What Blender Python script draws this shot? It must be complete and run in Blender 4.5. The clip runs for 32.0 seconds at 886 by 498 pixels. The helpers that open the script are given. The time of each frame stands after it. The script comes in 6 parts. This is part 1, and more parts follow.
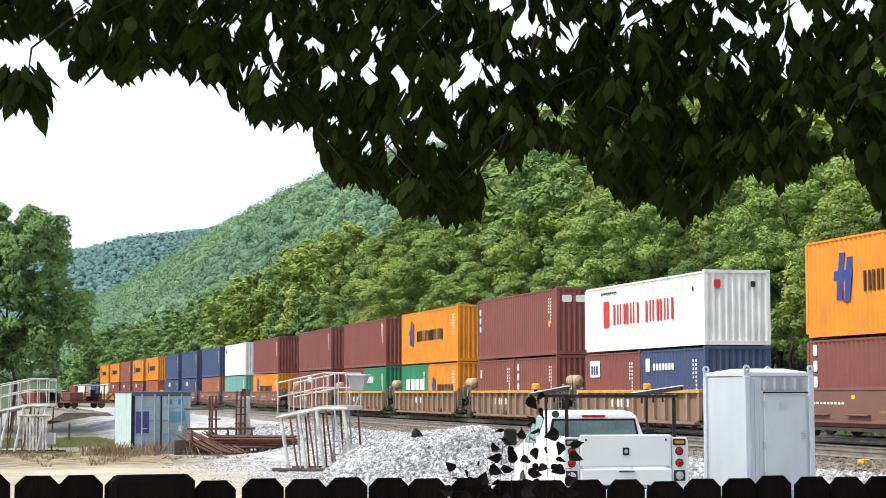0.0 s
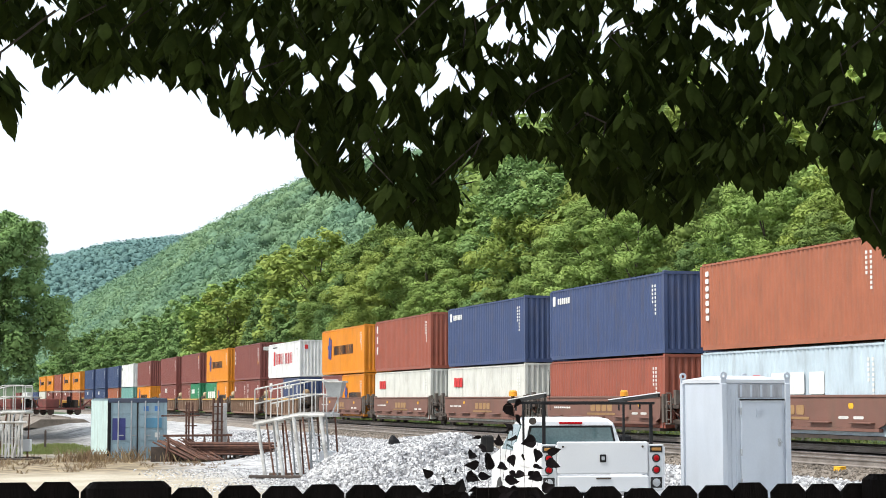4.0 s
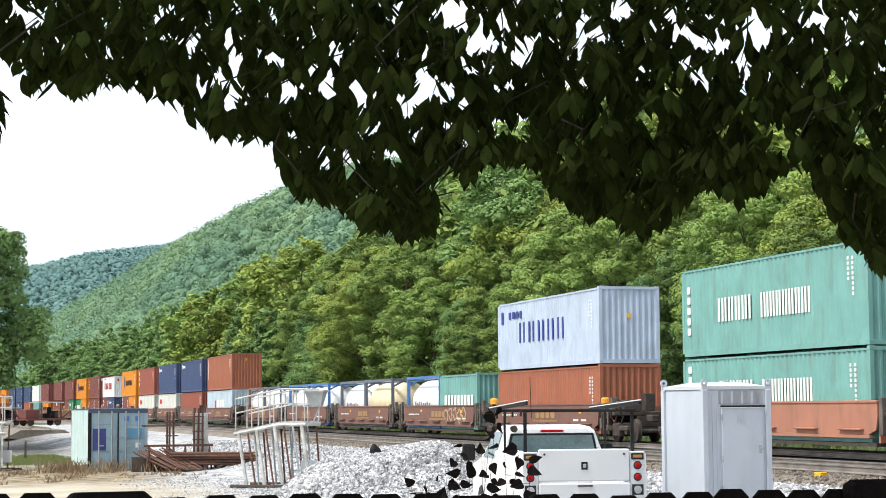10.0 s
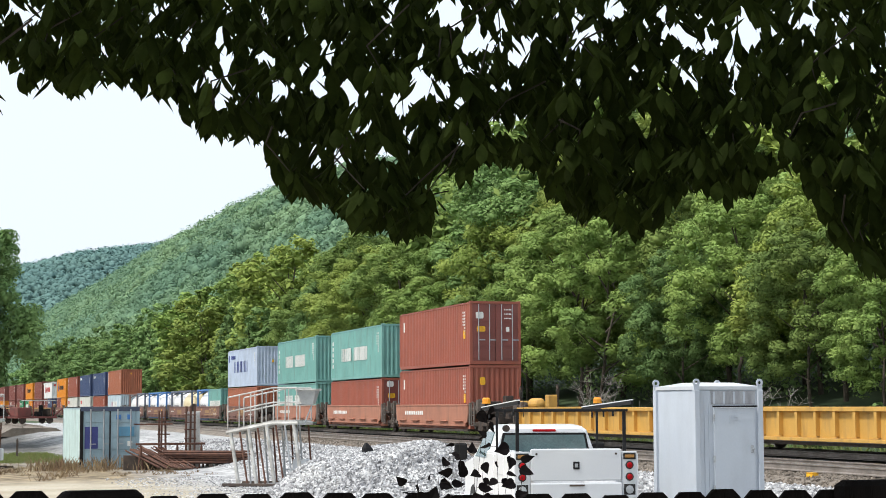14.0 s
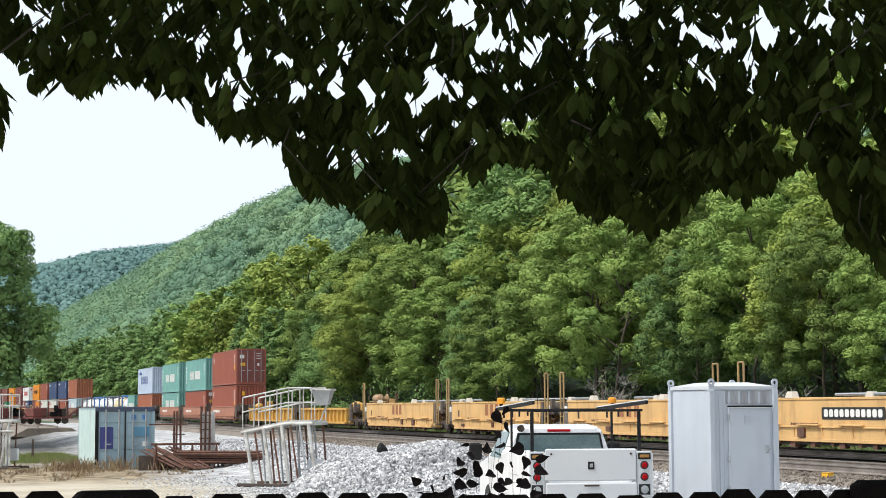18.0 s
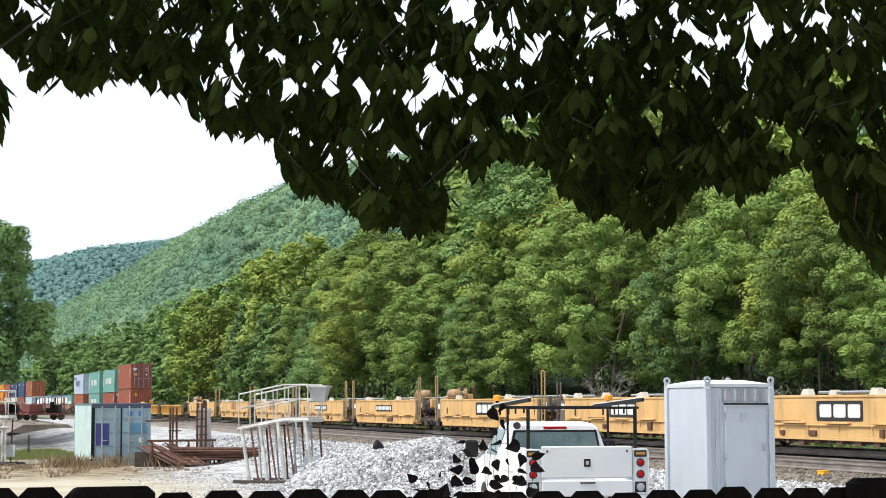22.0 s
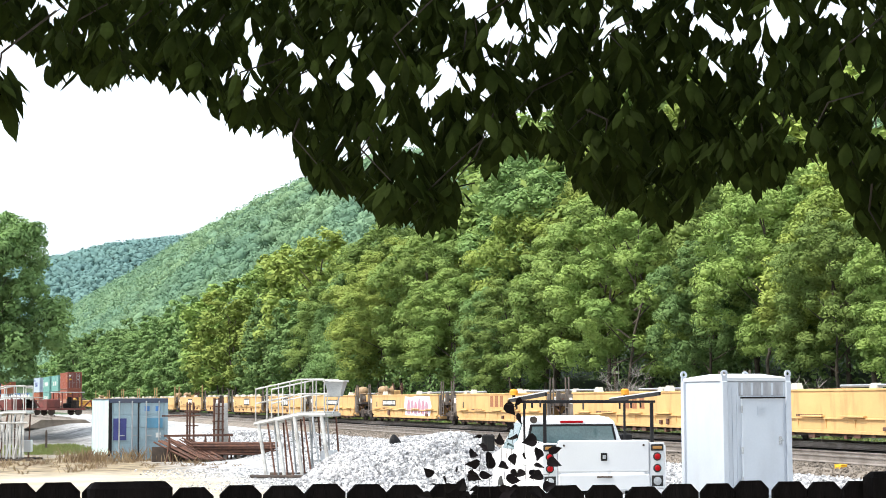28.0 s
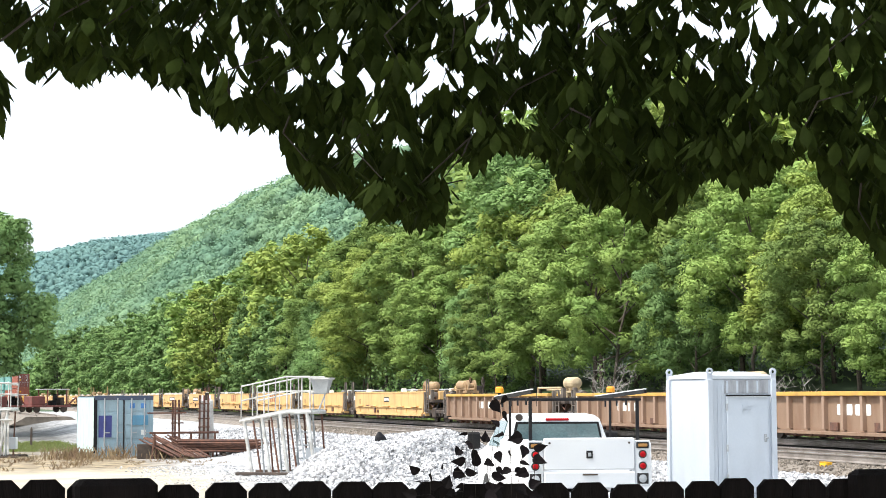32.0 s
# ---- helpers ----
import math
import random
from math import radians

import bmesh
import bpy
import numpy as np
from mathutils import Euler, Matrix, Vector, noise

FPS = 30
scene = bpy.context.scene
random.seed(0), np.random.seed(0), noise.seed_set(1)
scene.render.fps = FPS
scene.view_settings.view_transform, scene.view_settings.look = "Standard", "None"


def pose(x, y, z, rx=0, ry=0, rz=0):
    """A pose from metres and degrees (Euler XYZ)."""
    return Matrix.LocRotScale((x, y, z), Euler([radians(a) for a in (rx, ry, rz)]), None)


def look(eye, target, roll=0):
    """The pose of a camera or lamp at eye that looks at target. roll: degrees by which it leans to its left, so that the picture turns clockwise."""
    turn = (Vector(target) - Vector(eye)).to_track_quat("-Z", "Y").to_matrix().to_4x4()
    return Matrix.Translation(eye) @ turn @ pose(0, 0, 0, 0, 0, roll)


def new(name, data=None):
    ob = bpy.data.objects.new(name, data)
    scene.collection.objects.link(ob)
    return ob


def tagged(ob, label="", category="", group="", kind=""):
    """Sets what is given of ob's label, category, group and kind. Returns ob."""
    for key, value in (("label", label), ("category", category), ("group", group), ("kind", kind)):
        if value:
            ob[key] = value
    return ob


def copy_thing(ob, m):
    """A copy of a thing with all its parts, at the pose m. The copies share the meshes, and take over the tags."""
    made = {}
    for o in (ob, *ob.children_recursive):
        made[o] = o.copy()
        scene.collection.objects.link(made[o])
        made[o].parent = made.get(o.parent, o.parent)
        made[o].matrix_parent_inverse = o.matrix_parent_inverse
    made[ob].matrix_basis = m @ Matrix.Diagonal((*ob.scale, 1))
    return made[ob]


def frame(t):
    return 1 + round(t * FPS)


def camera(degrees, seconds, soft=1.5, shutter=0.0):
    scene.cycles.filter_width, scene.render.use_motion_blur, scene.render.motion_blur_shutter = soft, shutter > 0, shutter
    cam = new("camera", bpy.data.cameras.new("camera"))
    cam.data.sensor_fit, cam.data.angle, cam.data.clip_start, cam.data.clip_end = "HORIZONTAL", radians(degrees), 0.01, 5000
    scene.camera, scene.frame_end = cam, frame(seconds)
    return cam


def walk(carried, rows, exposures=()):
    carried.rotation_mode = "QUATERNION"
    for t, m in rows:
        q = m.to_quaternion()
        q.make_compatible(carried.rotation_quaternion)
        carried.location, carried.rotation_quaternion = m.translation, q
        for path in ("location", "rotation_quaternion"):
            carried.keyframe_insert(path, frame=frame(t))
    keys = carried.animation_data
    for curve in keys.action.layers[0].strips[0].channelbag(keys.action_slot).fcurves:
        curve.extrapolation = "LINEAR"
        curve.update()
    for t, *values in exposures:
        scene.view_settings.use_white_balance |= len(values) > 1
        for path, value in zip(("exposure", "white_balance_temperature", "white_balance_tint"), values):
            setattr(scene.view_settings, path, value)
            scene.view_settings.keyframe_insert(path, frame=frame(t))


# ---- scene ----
EYE = (0.0, 0.0, 2.5)
# seconds, heading to the right of north, tilt up, lean (degrees)
AIM = [
    (0.0, 14.950, 4.570, -0.110),
    (0.5, 14.930, 4.595, -0.024),
    (1.0, 15.232, 4.614, -0.143),
    (1.5, 15.355, 4.748, -0.235),
    (2.0, 15.365, 4.825, -0.406),
    (2.5, 15.657, 4.814, -0.297),
    (3.0, 15.697, 4.828, -0.149),
    (3.5, 15.693, 4.825, -0.104),
    (4.0, 15.672, 4.787, -0.068),
    (4.5, 16.357, 4.775, -0.139),
    (6.5, 16.300, 4.876, -0.466),
    (7.0, 16.417, 4.924, -0.752),
    (7.5, 16.272, 4.959, -0.738),
    (8.0, 16.064, 4.991, -0.747),
    (8.5, 16.293, 5.024, -0.640),
    (9.0, 16.240, 5.042, -0.617),
    (9.5, 16.201, 5.048, -0.434),
    (10.0, 16.302, 5.049, -0.413),
    (10.5, 16.336, 5.030, -0.530),
    (11.0, 16.263, 5.032, -0.501),
    (11.5, 16.283, 5.030, -0.531),
    (12.0, 16.117, 5.026, -0.517),
    (12.5, 15.796, 5.028, -0.524),
    (13.0, 15.830, 5.023, -0.441),
    (13.5, 16.051, 5.031, -0.317),
    (14.0, 16.533, 5.025, -0.232),
    (14.5, 16.230, 5.019, -0.180),
    (16.5, 15.962, 5.054, -0.291),
    (17.0, 15.917, 5.038, -0.178),
    (17.5, 15.965, 5.050, -0.330),
    (18.0, 16.068, 5.028, -0.257),
    (18.5, 15.825, 5.021, -0.171),
    (19.0, 15.944, 5.021, -0.184),
    (19.5, 16.043, 5.002, -0.050),
    (20.0, 16.106, 4.984, -0.191),
    (20.5, 16.149, 4.974, -0.284),
    (21.0, 16.074, 4.967, -0.166),
    (21.5, 16.029, 4.955, -0.263),
    (22.0, 16.178, 4.935, -0.140),
    (22.5, 16.349, 4.910, -0.164),
    (23.0, 16.129, 4.903, -0.030),
    (23.5, 16.064, 4.908, -0.088),
    (24.0, 15.950, 4.911, -0.167),
    (24.5, 15.817, 4.882, -0.138),
    (25.0, 15.704, 4.858, -0.239),
    (25.5, 15.609, 4.829, -0.133),
    (27.5, 15.695, 4.762, -0.353),
    (28.0, 15.663, 4.759, -0.268),
    (28.5, 15.704, 4.745, -0.192),
    (29.0, 15.708, 4.748, -0.260),
    (29.5, 15.658, 4.748, -0.330),
    (30.0, 15.746, 4.738, -0.246),
    (30.5, 15.830, 4.728, -0.375),
    (31.0, 15.833, 4.711, -0.353),
    (31.5, 15.868, 4.700, -0.258),
    (32.0, 16.111, 4.677, -0.204),
]
cam = camera(27.75, 32.0, soft=0.9)


def aimed(heading, tilt, lean):
    return pose(*EYE, 90 + tilt, 0, -heading) @ pose(0, 0, 0, 0, 0, lean)


EXPOSURE = [(0.0, 0.12), (8.0, 0.17), (12.5, 0.11), (14.0, -0.08), (17.0, -0.08), (20.2, -0.04), (21.0, 0.18), (22.0, 0.06), (23.0, -0.06), (24.0, -0.04), (25.0, 0.12), (28.0, 0.54), (32.0, 0.59)]
walk(cam, [(t, aimed(h, p, r)) for t, h, p, r in AIM], EXPOSURE)

# ---- light: a hazy bright overcast noon ----
SUN_EL, SUN_AZ = radians(55), radians(-100)
world = bpy.data.worlds.new("world")
scene.world = world
world.use_nodes = True
wn, wl = world.node_tree.nodes, world.node_tree.links
wn.clear()
sky = wn.new("ShaderNodeTexSky")
sky.sky_type, sky.sun_disc = "NISHITA", False
sky.sun_elevation, sky.sun_rotation = SUN_EL, SUN_AZ
sky.air_density, sky.dust_density, sky.ozone_density = 1.0, 6.0, 1.0
sky_gain = wn.new("ShaderNodeBackground")
sky_gain.inputs["Strength"].default_value = 0.10
wl.new(sky.outputs[0], sky_gain.inputs[0])
cloud = wn.new("ShaderNodeBackground")
cloud.inputs["Color"].default_value = (0.86, 0.95, 1.05, 1)
cloud.inputs["Strength"].default_value = 1.38
mixed = wn.new("ShaderNodeMixShader")
mixed.inputs[0].default_value = 0.78
wl.new(sky_gain.outputs[0], mixed.inputs[1])
wl.new(cloud.outputs[0], mixed.inputs[2])
wout = wn.new("ShaderNodeOutputWorld")
wl.new(mixed.outputs[0], wout.inputs[0])

sun = new("sun", bpy.data.lights.new("sun", "SUN"))
sun.data.energy, sun.data.angle, sun.data.color = 3.8, radians(9), (1.0, 0.96, 0.90)
sun_from = Vector((math.sin(SUN_AZ) * math.cos(SUN_EL), math.cos(SUN_AZ) * math.cos(SUN_EL), math.sin(SUN_EL)))
sun.matrix_world = look(sun_from * 50, (0, 0, 0))


# ---- materials ----
def material(name, col, col2=None, scale=3.0, rough=0.6, metal=0.0, bump=0.0, fine=40.0, streak=0.0, dirt=(0.12, 0.09, 0.06),
             island=0.0, through_light=0.0, random=0.0, spec=0.5, stretch=None, grain=0.35):
    """Two scales of noise between two colours, optional rain streaks, relief, variation by island or object."""
    m = bpy.data.materials.new(name)
    m.use_nodes = True
    n, l = m.node_tree.nodes, m.node_tree.links
    b = n["Principled BSDF"]
    co = n.new("ShaderNodeTexCoord")
    src = co.outputs["Object"]
    if stretch:
        mp = n.new("ShaderNodeMapping")
        mp.inputs["Scale"].default_value = stretch
        l.new(src, mp.inputs[0])
        src = mp.outputs[0]

    def noisy(sc, detail=4.0):
        t = n.new("ShaderNodeTexNoise")
        t.inputs["Scale"].default_value, t.inputs["Detail"].default_value = sc, detail
        l.new(src, t.inputs["Vector"])
        return t

    def mix(kind, fac, a, c):
        x = n.new("ShaderNodeMix")
        x.data_type, x.blend_type = "RGBA", kind
        if isinstance(fac, float):
            x.inputs["Factor"].default_value = fac
        else:
            l.new(fac, x.inputs["Factor"])
        for sock, val in ((x.inputs["A"], a), (x.inputs["B"], c)):
            if isinstance(val, tuple):
                sock.default_value = (*val, 1)
            else:
                l.new(val, sock)
        return x.outputs["Result"]

    def ramp(src_, lo, hi):
        r = n.new("ShaderNodeMapRange")
        r.inputs["From Min"].default_value, r.inputs["From Max"].default_value = lo, hi
        l.new(src_, r.inputs["Value"])
        return r.outputs[0]

    col2 = col2 or tuple(c * 0.8 for c in col)
    big, small = noisy(scale), noisy(fine)
    out = mix("MIX", ramp(big.outputs["Fac"], 0.35, 0.65), tuple(col), tuple(col2))
    out = mix("OVERLAY", float(grain), out, small.outputs["Fac"])
    if streak:
        mp = n.new("ShaderNodeMapping")
        mp.inputs["Scale"].default_value = (1.2, 1.2, 0.3)
        l.new(co.outputs["Object"], mp.inputs[0])
        t = n.new("ShaderNodeTexNoise")
        t.inputs["Scale"].default_value, t.inputs["Detail"].default_value = 2.2, 5.0
        l.new(mp.outputs[0], t.inputs["Vector"])
        f = n.new("ShaderNodeMath")
        f.operation = "MULTIPLY"
        l.new(ramp(t.outputs["Fac"], 0.5, 0.75), f.inputs[0])
        f.inputs[1].default_value = streak
        out = mix("MIX", f.outputs[0], out, tuple(dirt))
    if island or random:
        rnd = n.new("ShaderNodeNewGeometry").outputs["Random Per Island"] if island else n.new("ShaderNodeObjectInfo").outputs["Random"]
        amt = island or random
        hsv = n.new("ShaderNodeHueSaturation")
        l.new(out, hsv.inputs["Color"])
        r = n.new("ShaderNodeMapRange")
        r.inputs["To Min"].default_value, r.inputs["To Max"].default_value = 1 - amt, 1 + amt
        l.new(rnd, r.inputs["Value"])
        l.new(r.outputs[0], hsv.inputs["Value"])
        out = hsv.outputs["Color"]
    l.new(out, b.inputs["Base Color"])
    b.inputs["Roughness"].default_value, b.inputs["Metallic"].default_value = rough, metal
    b.inputs["Specular IOR Level"].default_value = spec
    if bump:
        bp = n.new("ShaderNodeBump")
        bp.inputs["Strength"].default_value, bp.inputs["Distance"].default_value = bump, 0.02
        l.new(small.outputs["Fac"], bp.inputs["Height"])
        l.new(bp.outputs[0], b.inputs["Normal"])
    if through_light:
        tr = n.new("ShaderNodeBsdfTranslucent")
        l.new(out, tr.inputs["Color"])
        ms = n.new("ShaderNodeMixShader")
        ms.inputs[0].default_value = through_light
        l.new(b.outputs[0], ms.inputs[1])
        l.new(tr.outputs[0], ms.inputs[2])
        l.new(ms.outputs[0], n["Material Output"].inputs[0])
    return m


def painted(name, col, streak=0.35, rough=0.5, **k):
    return material(name, col, tuple(c * 0.86 for c in col), 1.2, rough, 0.0, 0.12, 30, streak=streak, grain=0.15, **k)


PAINT = {
    "orange": painted("orange paint", (0.72, 0.25, 0.012), 0.2),
    "maroon": painted("maroon paint", (0.215, 0.062, 0.05), 0.25),
    "brown": painted("red brown paint", (0.31, 0.085, 0.052), 0.22),
    "rust": painted("orange brown paint", (0.355, 0.115, 0.058), 0.25),
    "blue": painted("navy blue paint", (0.045, 0.07, 0.16), 0.25),
    "white": painted("white paint", (0.78, 0.78, 0.76), 0.25),
    "cream": painted("off white paint", (0.66, 0.66, 0.60), 0.25),
    "pale": painted("pale blue grey paint", (0.50, 0.60, 0.66), 0.25),
    "grey": painted("light grey blue paint", (0.46, 0.54, 0.66), 0.2),
    "green": painted("sea green paint", (0.17, 0.38, 0.34), 0.3),
    "darkgreen": painted("dark green paint", (0.02, 0.22, 0.10), 0.3),
    "teal": painted("faded steel blue paint", (0.29, 0.41, 0.47), 0.35),
    "carbrown": painted("freight car brown", (0.19, 0.09, 0.066), 0.4, 0.65),
    "carred": painted("faded freight car red", (0.41, 0.175, 0.11), 0.4, 0.65),
    "yellow": painted("freight car yellow", (0.58, 0.33, 0.07), 0.5, 0.6),
    "tan": painted("sun bleached yellow", (0.66, 0.41, 0.165), 0.55, 0.65, dirt=(0.30, 0.15, 0.06)),
    "rusty": painted("rusty freight car side", (0.25, 0.16, 0.105), 0.75, 0.8, dirt=(0.16, 0.08, 0.045)),
}
STEEL_DARK = material("grimy dark steel", (0.045, 0.038, 0.034), (0.09, 0.065, 0.05), 4, 0.75, 0.3, 0.3)
RUST = material("rusty steel", (0.155, 0.072, 0.045), (0.085, 0.045, 0.035), 5, 0.85, 0.1, 0.4)
GALV = material("galvanised steel", (0.42, 0.44, 0.45), (0.32, 0.34, 0.36), 3, 0.45, 0.4, 0.1)
GREYBOX = material("pale grey cabinet paint", (0.51, 0.55, 0.60), (0.46, 0.50, 0.555), 0.8, 0.5, 0.0, 0.02, 25, grain=0.06, streak=0.2, dirt=(0.25, 0.25, 0.26))
WHITE = material("white vehicle paint", (0.56, 0.58, 0.60), (0.52, 0.54, 0.57), 1, 0.3, 0.0, 0.0, grain=0.05)
# Sunlight on cab and sides is put into brighter paint than the tailgate's.
SUNLIT_WHITE = material("glossy sunlit white paint", (0.80, 0.81, 0.82), (0.76, 0.77, 0.79), 1, 0.25, 0.0, 0.0, grain=0.04)
BLACK = material("black paint", (0.012, 0.012, 0.014), (0.02, 0.02, 0.02), 5, 0.6, spec=0.12)
RUBBER = material("black rubber", (0.02, 0.02, 0.02), None, 5, 0.85)
WHITE_MARK = material("white lettering paint", (0.75, 0.75, 0.72), (0.66, 0.66, 0.62), 6, 0.6)
BLUE_MARK = material("blue lettering paint", (0.03, 0.05, 0.25), None, 6, 0.6)
RED_MARK = material("red lettering paint", (0.60, 0.03, 0.03), None, 6, 0.6)
BLACK_MARK = material("black lettering paint", (0.02, 0.02, 0.02), None, 6, 0.6)
YELLOW_MARK = material("yellow marking paint", (0.85, 0.45, 0.02), None, 6, 0.6)
GOLD_MARK = material("dull gold lettering paint", (0.36, 0.21, 0.09), None, 6, 0.6)
RUST_MARK = material("faded red-brown lettering paint", (0.33, 0.13, 0.06), None, 6, 0.7)
# Nearly black base: the hanging boughs' backlit, underexposed look is put into the colour.
SHADED_LEAF = material("green leaf darkened as a silhouette", (0.031, 0.046, 0.010), (0.021, 0.033, 0.007), 6, 0.7, 0, 0, 60, island=0.45, through_light=0.4, spec=0.04)
FOREST = [
    material("forest leaves mid", (0.26, 0.35, 0.10), (0.195, 0.29, 0.085), 0.4, 0.8, 0, 0, 2, random=0.25, through_light=0.25, spec=0.1),
    material("forest leaves light", (0.33, 0.40, 0.10), (0.255, 0.34, 0.09), 0.4, 0.8, 0, 0, 2, random=0.22, through_light=0.25, spec=0.1),
    material("forest leaves dark", (0.20, 0.30, 0.105), (0.155, 0.255, 0.095), 0.4, 0.8, 0, 0, 2, random=0.25, through_light=0.25, spec=0.1),
]
# Distance haze is put into these two colours as a paler blue tint.
HAZED_HILLWOOD = material("hillside woods tinted for haze", (0.20, 0.305, 0.165), (0.135, 0.235, 0.155), 0.025, 0.8, 0, 0, 0.3, island=0.16, through_light=0.2, spec=0.1)
HAZED_FARWOOD = material("distant ridge woods tinted for haze", (0.135, 0.23, 0.205), (0.115, 0.205, 0.195), 0.01, 0.85, 0, 0, 0.2, island=0.08, spec=0.1)
BARK = material("grey brown bark", (0.10, 0.08, 0.06), (0.05, 0.04, 0.03), 3, 0.9, 0, 0.6, 25)
STONE = material("crushed white limestone", (0.49, 0.49, 0.49), (0.31, 0.31, 0.32), 2, 0.9, 0, 0.5, 20, island=0.6)
BALLAST = material("dirty ballast stone", (0.225, 0.19, 0.155), (0.13, 0.11, 0.09), 1.5, 0.95, 0, 0.6, 15, island=0.4)
BALLAST_OILY = material("oil-darkened ballast stone", (0.075, 0.068, 0.062), (0.045, 0.04, 0.037), 1.5, 0.9, 0, 0.6, 15, island=0.3)
# Black stands for vine leaves seen against the light.
VINE_SILHOUETTE = material("vine leaf blackened as a silhouette", (0.014, 0.012, 0.012), (0.020, 0.016, 0.018), 9, 0.6, 0, 0, 60, island=0.3, through_light=0.1, spec=0.05)
# The shade under the tree is painted into the weathered boards' dark base.
SHADED_FENCEWOOD = material("weathered fence board darkened for shade", (0.014, 0.0115, 0.0115), (0.009, 0.008, 0.008), 4, 0.9, 0, 0.5, 40, stretch=(6, 6, 0.6), random=0.3, spec=0.05)
TIEWOOD = material("creosoted timber", (0.09, 0.065, 0.05), (0.05, 0.04, 0.032), 3, 0.9, 0, 0.5)
RAIL_STEEL = material("worn rail steel", (0.34, 0.30, 0.27), (0.22, 0.19, 0.165), 3, 0.6, 0.5, 0.2)
RAIL_TOP = material("polished rail head", (0.55, 0.55, 0.55), (0.42, 0.42, 0.42), 3, 0.3, 1.0)


# ---- mesh helpers ----
class Shape:
    """Collects boxes, tubes and polygons of one part."""

    def __init__(self):
        self.v, self.f = [], []

    def poly(self, *pts):
        i = len(self.v)
        self.v += [tuple(p) for p in pts]
        self.f.append(tuple(range(i, i + len(pts))))
        return self

    def box(self, x0, x1, y0, y1, z0, z1, c=0.0):
        """A block; c chamfers its upright edges and rims."""
        i = len(self.v)
        if c <= 0:
            self.v += [(x, y, z) for z in (z0, z1) for y in (y0, y1) for x in (x0, x1)]
            self.f += [tuple(i + k for k in q) for q in ((0, 2, 3, 1), (4, 5, 7, 6), (0, 1, 5, 4), (2, 6, 7, 3), (0, 4, 6, 2), (1, 3, 7, 5))]
            return self
        rings = []
        for z, d in ((z0, c), (z0 + c, 0), (z1 - c, 0), (z1, c)):
            a, b_, e, g = x0 + d, x1 - d, y0 + d, y1 - d
            k = c * 0.7
            rings.append([(a + k, e, z), (b_ - k, e, z), (b_, e + k, z), (b_, g - k, z), (b_ - k, g, z), (a + k, g, z), (a, g - k, z), (a, e + k, z)])
        return self.loft(rings)

    def loft(self, rings, caps=True):
        i, n = len(self.v), len(rings[0])
        for r in rings:
            self.v += [tuple(p) for p in r]
        for k in range(len(rings) - 1):
            for j in range(n):
                a, b_ = i + k * n + j, i + k * n + (j + 1) % n
                self.f.append((a, b_, b_ + n, a + n))
        if caps:
            self.f.append(tuple(reversed(range(i, i + n))))
            self.f.append(tuple(range(i + (len(rings) - 1) * n, i + len(rings) * n)))
        return self

    def tube(self, a, b_, r, n=8, r2=None, caps=True):
        a, b_ = Vector(a), Vector(b_)
        d = (b_ - a).normalized()
        u = d.orthogonal().normalized()
        w = d.cross(u)
        ring = lambda p, q: [p + (u * math.cos(2 * math.pi * k / n) + w * math.sin(2 * math.pi * k / n)) * q for k in range(n)]
        return self.loft([ring(a, r), ring(b_, r if r2 is None else r2)], caps)

    def revolve(self, prof, centre=(0, 0, 0), axis="y", n=20):
        """prof: (along, radius) pairs."""
        rings = []
        for s, r in prof:
            ring = []
            for k in range(n):
                c, q = math.cos(2 * math.pi * k / n) * r, math.sin(2 * math.pi * k / n) * r
                p = {"y": (c, s, q), "x": (s, c, q), "z": (c, q, s)}[axis]
                ring.append((p[0] + centre[0], p[1] + centre[1], p[2] + centre[2]))
            rings.append(ring)
        return self.loft(rings)

    def mesh(self, name, mat, smooth=False):
        me = bpy.data.meshes.new(name)
        me.from_pydata(self.v, [], self.f)
        if mat:
            me.materials.append(mat)
        bm = bmesh.new()
        bm.from_mesh(me)
        bmesh.ops.recalc_face_normals(bm, faces=bm.faces)
        bm.to_mesh(me)
        bm.free()
        if smooth:
            me.shade_smooth()
        return me


def part(name, shape, mat, parent, label="", smooth=False):
    """Links a shape (or a ready mesh) as one mesh under a thing or part."""
    me = shape.mesh(name, mat, smooth) if isinstance(shape, Shape) else shape
    ob = new(name, me)
    ob.parent = parent
    if label:
        ob["label"] = label
    return ob


def thing(name, m, label, category, group="", kind=""):
    ob = new(name)
    ob.matrix_basis = m
    return tagged(ob, label, category, group, kind)


def soup(name, verts, faces, mat):
    """A large mesh from arrays."""
    me = bpy.data.meshes.new(name)
    me.from_pydata(verts, [], faces)
    me.materials.append(mat)
    return me


# ---- the lie of the land ----
RAIL_Z = 1.18                # top of the rails; the yard is at 0
TRACK_X = 25.58              # middle of the main track; it runs north and bends left far off
BEND_FROM, BEND, BEND_END = 110.0, -8e-5, 420.0
SPEED = 16.83


def bend(y):
    if y <= BEND_FROM:
        return 0.0, 0.0
    q = min(y, BEND_END) - BEND_FROM
    slope = 2 * BEND * q
    return BEND * q * q + slope * max(y - BEND_END, 0.0), slope


def ease(a, b_, x):
    t = min(max((x - a) / (b_ - a), 0.0), 1.0)
    return t * t * (3 - 2 * t)


